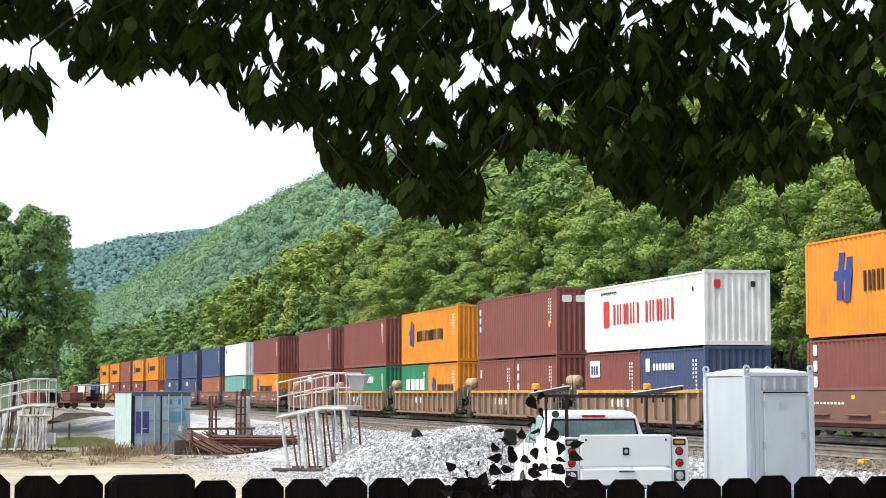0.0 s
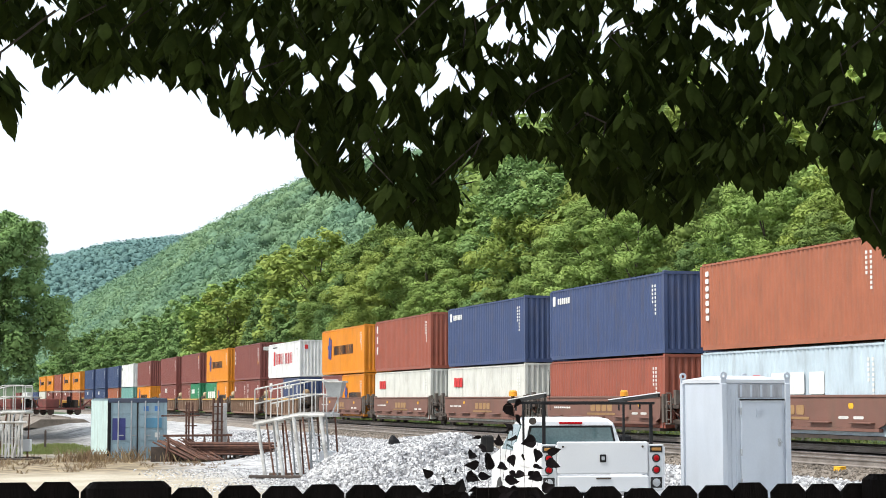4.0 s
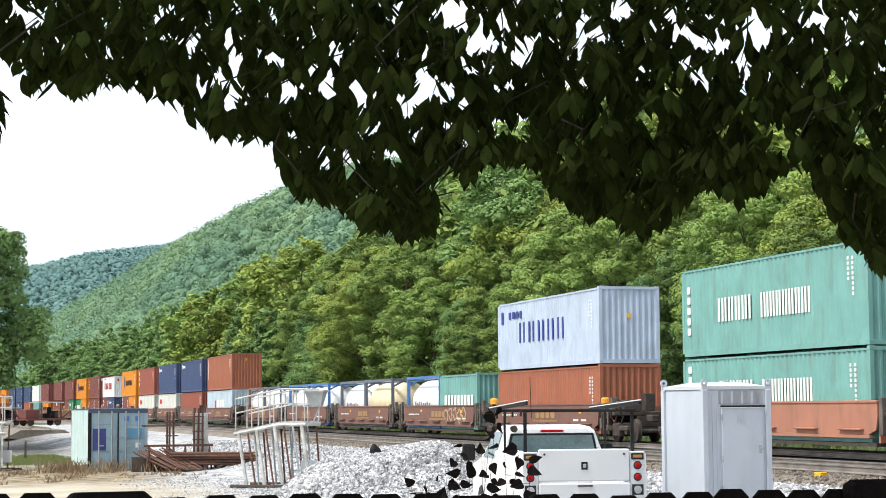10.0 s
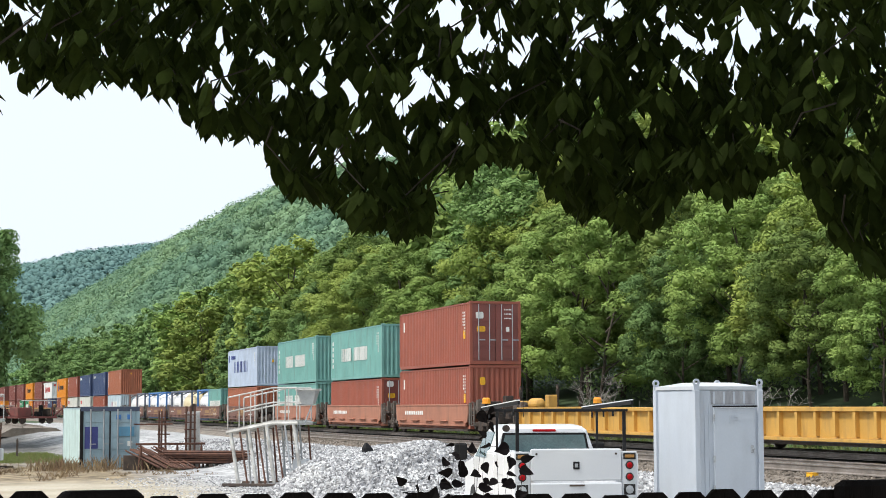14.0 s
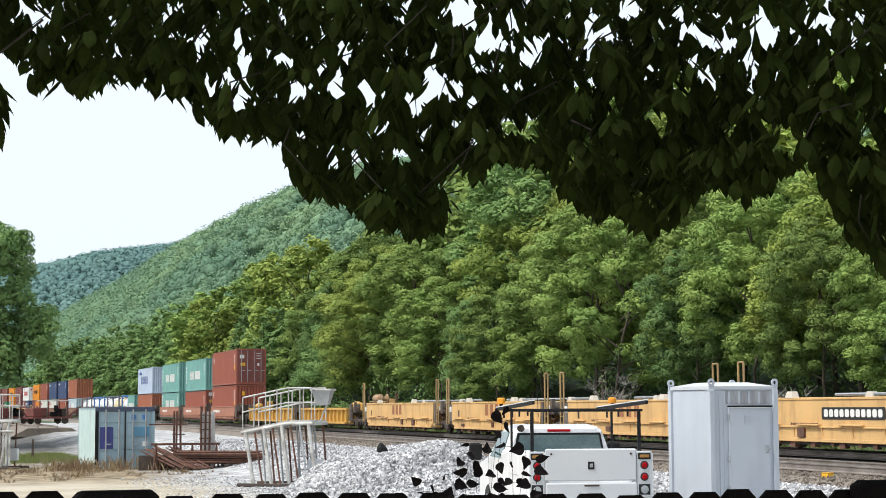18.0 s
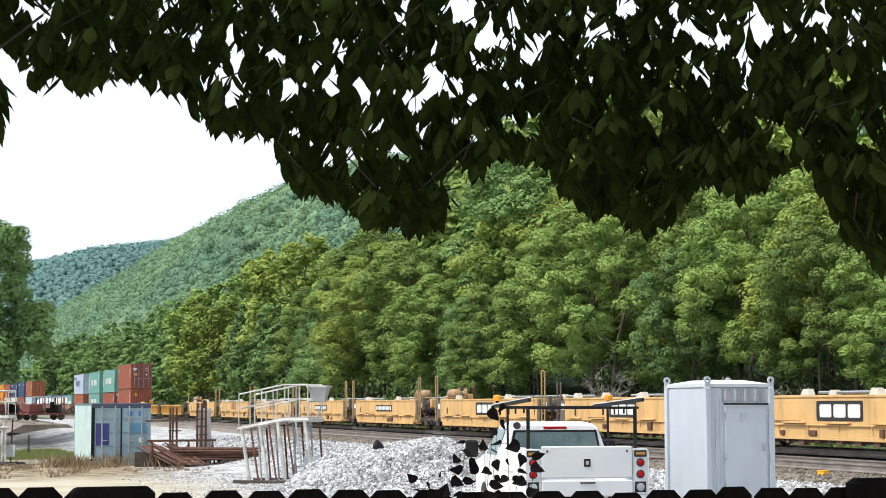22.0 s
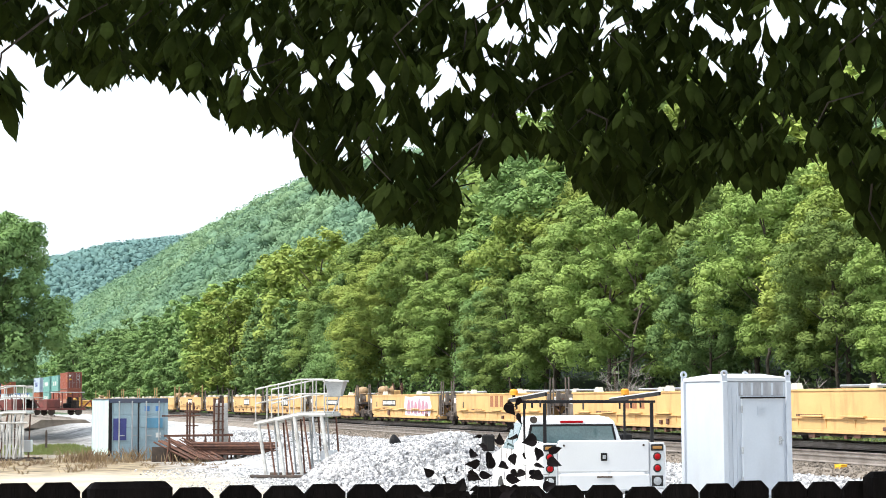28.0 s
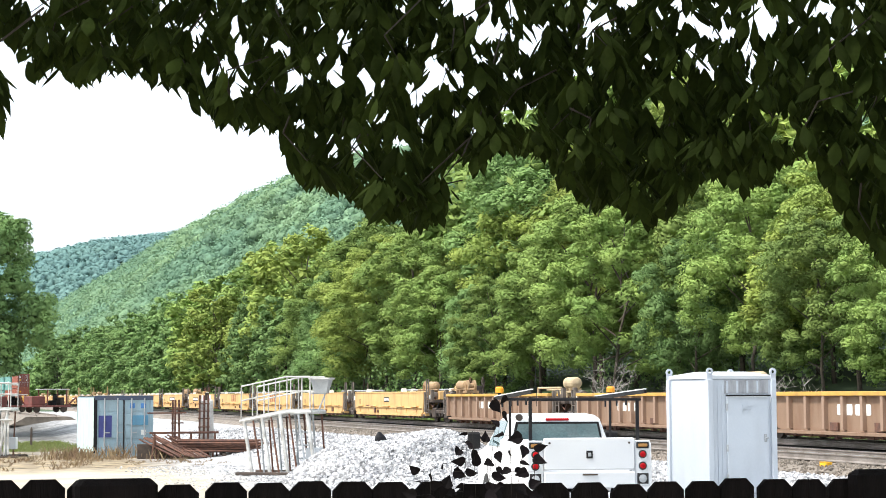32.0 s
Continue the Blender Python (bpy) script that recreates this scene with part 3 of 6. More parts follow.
    letters(b_[0], YELLOW_MARK, 0.75, 0.95, 1.7, 1.9, 1, end=-b_[1], name="sticker")
    letters(a[0], YELLOW_MARK, 0.75, 0.95, 1.3, 1.5, 1, end=-a[1], name="sticker")
    a, b_ = stack("pale", "rust", -24.4)
    marks_vertical(b_, WHITE_MARK, True, 7, 0.9, 2.6)
    letters(b_[0], YELLOW_MARK, -0.1, 0.1, 2.3, 2.5, 1, end=-b_[1], name="sticker")
    letters(a[0], RED_MARK, 2.2, 1.4, 1.15, 1.75, 1, name="emblem")
    letters(a[0], WHITE_MARK, 0.9, -2.8, 1.15, 1.8, 3, gap=0.25, name="line_name")
    # tanks, a green box, a stacked pair
    container_green = container("green", -90.35, FLOOR, 6.06, 2.59)
    letters(container_green[0], WHITE_MARK, 2.2, -2.6, 1.0, 1.6, 9)
    a, b_ = stack("rust", "grey", -105.7)
    letters(b_[0], BLUE_MARK, 3.2, -2.7, 1.1, 1.95, 5, gap=0.42, name="line_name", stroke=0.16)
    letters(b_[0], BLUE_MARK, 4.6, 2.7, 2.15, 2.45, 4), letters(b_[0], BLUE_MARK, 5.6, 5.0, 1.95, 2.5, 1, gap=0.5, name="emblem")
    letters(b_[0], YELLOW_MARK, -0.1, 0.1, 1.7, 1.9, 1, end=-b_[1], name="sticker")
    # red car
    for near, lo, up in ((-125.5, "green", "green"), (-141.9, "brown", "green")):
        a, b_ = stack(lo, up, near, doors=False)
        for q in (a, b_):
            if q is b_ or lo == "green":
                letters(q[0], WHITE_MARK, 3.3, 0.9, 1.05, 1.8, 5, gap=0.18, name="line_name", stroke=0.13)
                letters(q[0], WHITE_MARK, 0.3, -2.9, 1.05, 1.8, 8, gap=0.18, name="line_name", stroke=0.12)
                marks_vertical(q, WHITE_MARK, True, 5, 0.6, 2.3)
    a = container("brown", -157.8, FLOOR, h=2.9)
    b_ = container("brown", -157.8, FLOOR + 2.92, h=2.9, doors=True)
    for q in (a, b_):
        id_marks(q)
        letters(q[0], YELLOW_MARK, -5.1, -5.5, 1.2, 1.6, 1, name="sticker")
        letters(q[0], WHITE_MARK, 5.3, 5.0, 1.9, 2.4, 1)
    letters(a[0], YELLOW_MARK, -0.75, -0.4, 2.0, 2.35, 1, end=-a[1], name="sticker")


def tank(near, frame_paint, body, words=True, label="white"):
    """A twenty-foot tank in an open frame."""
    ob = thing("tank_container", Matrix(), f"{label} cylindrical tank in a steel frame, twenty feet long", "tank container", "tanks on the train")
    hl, h = 3.03, 2.59
    prof = [(-hl + 0.32, 0.02), (-hl + 0.34, 0.45), (-hl + 0.45, 0.85), (-hl + 0.66, 1.08), (-hl + 0.95, 1.13), (hl - 0.95, 1.13), (hl - 0.66, 1.08), (hl - 0.45, 0.85), (hl - 0.34, 0.45), (hl - 0.32, 0.02)]
    part("tank_shell", Shape().revolve(prof, (0, 0, 1.3), "y", 28), body, ob, smooth=True)
    for sx in (-1, 1):
        for sy in (-1, 1):
            part("corner_post", Shape().box(sx * (W2 - 0.08) - 0.08, sx * (W2 - 0.08) + 0.08, sy * (hl - 0.08) - 0.08, sy * (hl - 0.08) + 0.08, 0, h, 0.01), frame_paint, ob)
        for z0 in (0.0, h - 0.14):
            part("side_rail", Shape().box(sx * (W2 - 0.06) - 0.06, sx * (W2 - 0.06) + 0.06, -hl + 0.16, hl - 0.16, z0, z0 + 0.13, 0.01), frame_paint, ob)
    for sy in (-1, 1):
        for z0 in (0.0, h - 0.14):
            part("end_rail", Shape().box(-W2 + 0.16, W2 - 0.16, sy * (hl - 0.07) - 0.06, sy * (hl - 0.07) + 0.06, z0, z0 + 0.13, 0.01), frame_paint, ob)
        part("brace", Shape().tube((-W2 + 0.16, sy * (hl - 0.08), h - 0.4), (-0.5, sy * (hl - 0.08), h - 0.12), 0.05).tube((W2 - 0.16, sy * (hl - 0.08), h - 0.4), (0.5, sy * (hl - 0.08), h - 0.12), 0.05), frame_paint, ob)
    part("walkway", Shape().box(-0.3, 0.3, -hl + 0.1, hl - 0.1, 2.46, 2.5), GALV, ob, "grey walkway grating")
    part("manlid", Shape().tube((0, 0, 2.36), (0, 0, 2.56), 0.28, 16), GALV, ob)
    if words:
        for i in range(8):
            y = 1.7 - i * 0.36
            part("maker_name", Shape().box(-1.138, -1.11, y - 0.2, y, 1.08, 1.08 + (0.24 if i in (0, 2, 3, 6) else 0.17)), GREY_MARK, ob)
    part("hazard_plate", Shape().box(0.3, 0.62, -hl + 0.30, -hl + 0.31, 1.5, 1.82), RED_MARK, ob)
    MOVING.append((ob, near + hl, FLOOR))


GREY_MARK = material("worn grey lettering paint", (0.22, 0.22, 0.23), None, 6, 0.6)
TANK_WHITE = material("white tank cladding", (0.80, 0.80, 0.79), (0.72, 0.72, 0.70), 1.5, 0.35, 0, 0.03, 20, streak=0.15)
TANK_CREAM = material("cream tank cladding", (0.74, 0.62, 0.38), (0.66, 0.55, 0.33), 1.5, 0.4, 0, 0.03, 20, streak=0.15)
FRAME_BLUE = painted("bright blue frame paint", (0.06, 0.20, 0.48), 0.2)
FRAME_GREY = painted("slate frame paint", (0.13, 0.15, 0.20), 0.25)
FRAME_BROWN = painted("dull red frame paint", (0.22, 0.11, 0.09), 0.25)


def load_tanks():
    for near, fp, body, words, lab in ((-37.9, FRAME_BROWN, TANK_WHITE, False, "white"), (-44.1, FRAME_GREY, TANK_WHITE, True, "white"),
                                       (-53.35, FRAME_BLUE, TANK_WHITE, True, "white"), (-59.45, FRAME_BLUE, TANK_WHITE, True, "white"),
                                       (-68.9, FRAME_GREY, TANK_WHITE, True, "white"), (-75.0, FRAME_GREY, TANK_CREAM, False, "cream"),
                                       (-84.2, FRAME_BLUE, TANK_WHITE, True, "white")):
        tank(near, fp, body, words, lab)


def bogie(parent, y, paint=None):
    """A two-axle truck under the joint of two units."""
    b_ = part("truck", Shape().box(-1.15, -0.98, y - 1.05, y + 1.05, 0.42, 0.62, 0.04).box(0.98, 1.15, y - 1.05, y + 1.05, 0.42, 0.62, 0.04)
              .box(-1.1, 1.1, y - 0.18, y + 0.18, 0.45, 0.72, 0.03).box(-1.17, -0.96, y - 0.32, y + 0.32, 0.22, 0.7, 0.04).box(0.96, 1.17, y - 0.32, y + 0.32, 0.22, 0.7, 0.04), STEEL_DARK, parent, "dirty cast steel truck")
    for dy in (-0.85, 0.85):
        part("wheelset", cached("wheelset", lambda: Shape().revolve([(-0.80, 0.05), (-0.80, 0.42), (-0.69, 0.42), (-0.685, 0.45), (-0.66, 0.45), (-0.655, 0.08), (0.655, 0.08), (0.66, 0.45), (0.685, 0.45), (0.69, 0.42), (0.80, 0.42), (0.80, 0.05)], (0, 0, 0.42), "x", 20)
                                .revolve([(-1.12, 0.02), (-1.12, 0.13), (-0.98, 0.13), (-0.98, 0.02)], (0, 0, 0.42), "x", 12).mesh("wheelset", STEEL_DARK)), None, b_).location = (0, y + dy, 0)
    return b_


RIB_PAINT = painted("dusty brown rib paint", (0.30, 0.20, 0.14), 0.5, 0.8)
POST_TAN = painted("grimy yellow post paint", (0.40, 0.27, 0.12), 0.5, 0.8)
GUIDE_PALE = painted("dusty off-white guide paint", (0.60, 0.55, 0.46), 0.5, 0.7)
END_GREY = material("sooty grey steel", (0.17, 0.145, 0.125), (0.10, 0.08, 0.065), 3, 0.7, 0.2, 0.2, streak=0.4)


def spoked_wheel(x, y, z, r):
    """A brake hand wheel on its staff, turned half towards the side."""
    s = Shape()
    at = lambda a, q: Vector((x + math.cos(a) * q * 0.5, y + math.cos(a) * q * 0.86, z + math.sin(a) * q))
    for k in range(12):
        s.tube(at(k * math.pi / 6, r), at((k + 1) * math.pi / 6, r), 0.025, 5)
    for k in range(5):
        s.tube(at(0, 0), at(k * 1.2566, r), 0.018, 5)
    s.tube((x, y, 1.1), (x, y, z), 0.045, 6)
    return s


def joint_gear(ob, sy, wl_, style, is_end):
    """Brake gear, grab irons and braces between two wells."""
    tag = (style, sy, round(wl_, 2))
    y = lambda d: sy * (wl_ + d)
    def slab(name, x0, x1, d0, d1, z0, z1, mat, label="", c=0.01):
        a, b_ = sorted((y(d0), y(d1)))
        return part(name, Shape().box(x0, x1, a, b_, z0, z1, c), mat, ob, label)
    if sy > 0 and style in ("tan", "rusty"):
        plate = slab("end_frame", -1.34, -1.28, 0.12, 0.62, 0.62, 1.44, END_GREY, "sooty grey end frame")
        slab("number_box", -1.352, -1.341, 0.2, 0.52, 1.08, 1.32, WHITE_MARK, "white number box", 0)
    else:
        slab("corner_post", -1.33, -1.2, 0.12, 0.3, 0.5, 1.5, END_GREY)
    part("brake_cylinder", Shape().revolve([(-0.3, 0.04), (-0.28, 0.16), (0.2, 0.17), (0.24, 0.1), (0.45, 0.03)], (-0.95, y(0.95), 1.34), "y", 12), END_GREY, ob, "grey brake cylinder")
    part("brake_lever", Shape().tube((-1.2, y(0.3), 1.2), (-1.15, y(1.2), 0.75), 0.03, 6).tube((-1.15, y(1.2), 0.75), (-1.1, y(1.5), 1.3), 0.025, 6), RUST, ob)
    hose = Shape()
    pts = [Vector((-1.05, y(0.7 + 0.22 * k), 0.95 - 0.42 * math.sin(k * math.pi / 5))) for k in range(6)]
    for a, b_ in zip(pts, pts[1:]):
        hose.tube(a, b_, 0.03, 6)
    part("air_hose", hose, RUBBER, ob)
    slab("valve", -1.2, -0.95, 0.55, 0.78, 1.14, 1.36, WHITE_MARK if style == "tan" else END_GREY, "pale dusty valve body", 0.04)
    slab("bracket", -1.25, -1.1, 1.0, 1.2, 1.12, 1.62, END_GREY)
    slab("step", -1.4, -1.2, 0.6, 1.02, 0.44, 0.49, END_GREY)


def well_car(style, s_far, s_near, car_end_far=False, car_end_near=False, graffiti=False, sign="", posts=2.15, guides=4, scrawl=False):
    """One well unit between two joints; styles: brown, red, ribbed, tan, rusty."""
    mid, half = (s_far + s_near) / 2, (s_far - s_near) / 2
    words = {"brown": "brown steel double-stack well car with faded lettering", "red": "faded red-brown steel well car", "ribbed": "bright yellow ribbed steel well car",
             "tan": "empty sun-bleached yellow smooth-sided well car", "rusty": "rust-streaked ribbed well car with a yellow top rail"}[style]
    if graffiti:
        words = "empty bleached yellow well car sprayed with pink graffiti"
    ob = thing("well_car", Matrix(), words, "freight car", "cars of the train")
    wl_ = half - 1.75                        # half length of the well
    if style in ("brown", "red"):
        paint = PAINT["carbrown" if style == "brown" else "carred"]
        z0, z1, t = 0.52, 1.36, 0.05
    elif style == "tan":
        paint, z0, z1, t = PAINT["tan"], 0.38, 1.47, 0.05
    else:
        paint, z0, z1, t = (PAINT["yellow"], 0.42, 1.15, 0.05) if style == "ribbed" else (PAINT["rusty"], 0.30, 1.28, 0.05)
    x = 1.36
    for sx in (-1, 1):
        a, b_ = sorted((sx * x, sx * (x - t)))
        ring = [(-wl_ - 0.1, z1), (wl_ + 0.1, z1), (wl_ + 0.1, z0 + 0.5), (wl_, z0 + 0.12), (wl_ - 0.4, z0), (-wl_ + 0.4, z0), (-wl_, z0 + 0.12), (-wl_ - 0.1, z0 + 0.5)]
        panel = part("side_panel", Shape().loft([[(a, p, q) for p, q in ring], [(b_, p, q) for p, q in ring]]), paint, ob)
        rail_paint = PAINT["yellow"] if style in ("rusty", "ribbed") else paint
        edge = sx * (x + (0.15 if style in ("ribbed", "rusty") else 0.03))
        part("top_rail", Shape().box(min(sx * (x - 0.12), edge), max(sx * (x - 0.12), edge), -wl_ - 0.12, wl_ + 0.12, z1, z1 + (0.12 if style in ("ribbed", "rusty") else 0.07), 0.01), rail_paint, ob)
        part("sill", Shape().box(min(sx * (x - 0.1), edge), max(sx * (x - 0.1), edge), -wl_ + 0.3, wl_ - 0.3, z0 - 0.1, z0 - 0.004, 0.01), paint, ob)
        if style in ("ribbed", "rusty"):
            n = 12
            for i in range(n + 1):
                y = -wl_ + 2 * wl_ * i / n
                part("rib", cached(("rib", style), lambda: Shape().box(-0.13, 0.0, -0.07, 0.07, z0 + 0.05, z1, 0.006).mesh("rib", RIB_PAINT if style == "rusty" else paint)), None, panel).matrix_basis = \
                    pose(-x if sx < 0 else x, y, 0, 0, 0, 0 if sx < 0 else 180)
        else:
            n = 5
            for i in range(n):
                y = -wl_ + 2 * wl_ * (i + 0.5) / n
                part("step_ledge", cached(("ledge", style), lambda: Shape().box(-0.12, 0.0, -0.65, 0.65, z0 + (0.36 if z1 > 1.4 else 0.12), z0 + (0.41 if z1 > 1.4 else 0.16), 0.008).mesh("step_ledge", paint)), None, panel).matrix_basis = \
                    pose(-x if sx < 0 else x, y, 0, 0, 0, 0 if sx < 0 else 180)
    part("floor", Shape().box(-x + 0.06, x - 0.06, -wl_ + 0.1, wl_ - 0.1, 0.2, FLOOR - 0.004), STEEL_DARK, ob)
    for sy in (-1, 1):
        y0, y1 = sorted((sy * (wl_ + 0.02), sy * (half - 0.25)))
        part("end_platform", Shape().box(-1.28, 1.28, y0, y1, 0.98, 1.12, 0.02).box(-0.4, 0.4, y0, y1, 0.55, 0.98, 0.03), STEEL_DARK, ob)
        part("bulkhead", Shape().box(-1.25, 1.25, sy * wl_ - 0.04, sy * wl_ + 0.04, 0.3, 1.3), paint, ob)
    # end gear: ladders, brake reservoirs, hand wheel
    for sy, is_end in ((1, car_end_far), (-1, car_end_near)):
        s = Shape()
        for dy in (0.0, 0.38):
            s.tube((-1.34, sy * (wl_ + 0.62 + dy), 0.5), (-1.34, sy * (wl_ + 0.62 + dy), posts if style == "tan" else 1.5), 0.035, 6)
        for k in range(4):
            s.tube((-1.34, sy * (wl_ + 0.62), 0.62 + k * 0.3), (-1.34, sy * (wl_ + 1.0), 0.62 + k * 0.3), 0.02, 5)
        if style == "tan" and posts > 2.5:
            s.tube((-1.34, sy * (wl_ + 0.62), posts), (-1.34, sy * (wl_ + 1.0), posts), 0.03, 6)
        part("ladder", s, POST_TAN if posts > 2.5 and style == "tan" else END_GREY, ob, "weathered end ladder")
        joint_gear(ob, sy, wl_, style, is_end)
        if style == "rusty" and sy < 0 and not is_end:
            dusty = painted("dusty cream gear paint", (0.46, 0.36, 0.22), 0.5, 0.8)
            part("reservoir", Shape().revolve([(-0.62, 0.05), (-0.56, 0.2), (-0.44, 0.24), (0.44, 0.24), (0.56, 0.2), (0.62, 0.05)], (-0.8, -wl_ - 1.1, 1.80), "y", 14), dusty, ob, "dusty cream air reservoir")
            part("reservoir_cradle", Shape().box(-1.1, -0.5, -wl_ - 1.75, -wl_ + 0.4, 1.42, 1.48, 0.01).box(-1.05, -0.55, -wl_ - 1.45, -wl_ - 1.35, 1.48, 1.6).box(-1.05, -0.55, -wl_ - 0.85, -wl_ - 0.75, 1.48, 1.6).box(-1.1, -0.5, -wl_ - 1.3, -wl_ - 0.4, 1.12, 1.42), dusty, ob)
            part("pipe_run", Shape().tube((-0.95, -wl_ - 0.2, 1.62), (-0.95, -wl_ + 2.6, 1.62), 0.045, 6).tube((-0.7, -wl_ - 0.3, 1.54), (-0.7, -wl_ + 2.2, 1.54), 0.035, 6).tube((-0.95, -wl_ + 2.6, 1.38), (-0.95, -wl_ + 2.6, 1.62), 0.04, 6), dusty, ob)
        if is_end:
            tall = style in ("tan", "rusty")
            gear = painted("dusty brown gear paint", (0.36, 0.24, 0.13), 0.5, 0.8) if tall else paint if style == "ribbed" else STEEL_DARK
            zr = 1.80 if tall else 1.42
            part("reservoir", Shape().revolve([(-0.62, 0.05), (-0.56, 0.19), (-0.42, 0.24), (0.42, 0.24), (0.56, 0.19), (0.62, 0.05)], (-0.75, sy * (wl_ - 0.2), zr), "y", 14), gear, ob, "dusty air reservoir")
            part("reservoir_cradle", Shape().box(-1.0, -0.5, sy * (wl_ - 0.2) - 0.3, sy * (wl_ - 0.2) - 0.2, 1.1, zr - 0.2).box(-1.0, -0.5, sy * (wl_ - 0.2) + 0.2, sy * (wl_ - 0.2) + 0.3, 1.1, zr - 0.2).box(-1.0, -0.5, sy * (wl_ - 0.2) - 0.3, sy * (wl_ - 0.2) + 0.3, 1.05, 1.1), gear, ob)
            if tall:
                part("winch_drum", Shape().revolve([(-0.2, 0.05), (-0.2, 0.28), (-0.13, 0.28), (-0.12, 0.14), (0.12, 0.14), (0.13, 0.28), (0.2, 0.28), (0.2, 0.05)], (-0.7, sy * (wl_ - 1.35), 1.78), "x", 14), gear, ob, "dusty winch drum")
                part("winch_frame", Shape().box(-1.0, -0.4, sy * (wl_ - 1.35) - 0.35, sy * (wl_ - 1.35) + 0.35, 1.45, 1.55, 0.01).box(-0.98, -0.9, sy * (wl_ - 1.35) - 0.06, sy * (wl_ - 1.35) + 0.06, 1.5, 1.85).box(-0.5, -0.42, sy * (wl_ - 1.35) - 0.06, sy * (wl_ - 1.35) + 0.06, 1.5, 1.85), gear, ob)
                part("pipe_run", Shape().tube((-0.9, sy * (wl_ - 2.6), 1.62), (-0.9, sy * (wl_ + 1.2), 1.62), 0.035, 6), gear, ob)
            part("hand_wheel", spoked_wheel(0.75, sy * (wl_ + 1.35), 1.95, 0.27), RUST if style == "tan" else STEEL_DARK, ob)
            part("valve_box", Shape().box(-0.9, -0.2, sy * (wl_ + 1.3) - 0.2, sy * (wl_ + 1.3) + 0.2, 1.12, 1.55, 0.03).box(0.1, 0.5, sy * (wl_ + 0.9) - 0.2, sy * (wl_ + 0.9) + 0.2, 1.12, 1.8, 0.03), paint if style in ("tan", "ribbed") else STEEL_DARK, ob)
            part("coupler", Shape().box(-0.14, 0.14, min(sy * half, sy * (half + 0.55)), max(sy * half, sy * (half + 0.55)), 0.75, 1.0, 0.03), STEEL_DARK, ob)
            bogie(ob, sy * (half - 0.45))
    if not car_end_near:
        bogie(ob, -half)
    if style in ("tan", "rusty"):
        rnd = random.Random(int(abs(s_far) * 10))
        under = Shape().box(-1.3, -1.2, -wl_ + 0.5, wl_ - 0.5, z0 - 0.16, z0 - 0.101)
        y = -wl_ + 0.8
        while y < wl_ - 0.8:
            w_ = rnd.uniform(0.1, 0.4)
            under.box(-1.34, -1.18, y, y + w_, z0 - rnd.uniform(0.17, 0.26), z0 - 0.1)
            y += w_ + rnd.uniform(0.3, 1.0)
        part("underframe", under, RUST, ob, "rusty brackets under the side sill")
        for k in range(rnd.randrange(2, 4)):
            yk = rnd.uniform(-wl_ * 0.8, wl_ * 0.7)
            part("side_bracket", Shape().box(-x - 0.07, -x - 0.001, yk, yk + rnd.uniform(0.15, 0.5), z0 + 0.02, z0 + rnd.uniform(0.12, 0.3), 0.01), RUST, ob)
    if style == "tan":
        part("side_ridge", Shape().box(-x - 0.055, -x - 0.001, -wl_ + 0.1, wl_ - 0.1, z0 + 0.30, z0 + 0.345, 0.008), paint, ob)
        for k in range(-3, 4):
            part("side_gusset", Shape().loft([[(-x - 0.05, k * wl_ * 0.28 - .02, z0 + 0.299), (-x - 0.001, k * wl_ * 0.28 - .02, z0 + 0.299), (-x - 0.001, k * wl_ * 0.28 - .02, z0 + 0.02)],
                                              [(-x - 0.05, k * wl_ * 0.28 + .02, z0 + 0.299), (-x - 0.001, k * wl_ * 0.28 + .02, z0 + 0.299), (-x - 0.001, k * wl_ * 0.28 + .02, z0 + 0.02)]]), paint, ob)
        for yy in {4: (-wl_ * 0.8, -wl_ * 0.3, wl_ * 0.3, wl_ * 0.8), 2: (-wl_ * 0.45, wl_ * 0.6)}[guides]:
            for sx in (-1, 1):
                part("container_guide", cached("guide", lambda: Shape().loft([[(-0.1, -0.25, 1.53), (0.12, -0.25, 1.53), (0.12, 0.25, 1.53), (-0.1, 0.25, 1.53)], [(-0.06, -0.16, 1.72), (0.1, -0.16, 1.72), (0.1, 0.16, 1.72), (-0.06, 0.16, 1.72)]]).mesh("container_guide", GUIDE_PALE)), None, ob, "pale worn container guide").location = (sx * 1.3, yy, 0)
        part("guide_rail", Shape().tube((1.3, -wl_ * 0.95, 1.64), (1.3, wl_ * 0.95, 1.64), 0.05, 6), GALV, ob)
        if sign == "plate":
            letters(ob, BLACK_MARK, 1.3, -1.3, 0.82, 1.38, 1, x=-x - 0.012, name="plate", gap=0)
            letters(ob, WHITE_MARK, 1.1, -1.3, 0.92, 1.28, 3, x=-x - 0.02, name="line_name", gap=0.16)
        elif sign == "number":
            letters(ob, BLACK_MARK, 1.75, -1.75, 0.92, 1.26, 1, x=-x - 0.012, name="plate", gap=0)
            letters(ob, WHITE_MARK, 1.6, -1.68, 0.99, 1.2, 11, x=-x - 0.02, name="number_bars", gap=0.25)
        elif sign == "faded":
            letters(ob, RUST_MARK, 1.1, -1.1, 0.92, 1.42, 3, x=-x - 0.008, name="line_name", gap=0.4, stroke=0.2)
        elif sign == "small":
            letters(ob, BLACK_MARK, 0.6, -0.5, 1.0, 1.25, 1, x=-x - 0.012, name="plate", gap=0)
            letters(ob, WHITE_MARK, 0.5, -0.5, 1.05, 1.2, 4, x=-x - 0.02, name="line_name", gap=0.2)
        letters(ob, BLACK_MARK, wl_ - 1.0, wl_ - 1.25, 0.85, 1.15, 1, x=-x - 0.008, name="marking")
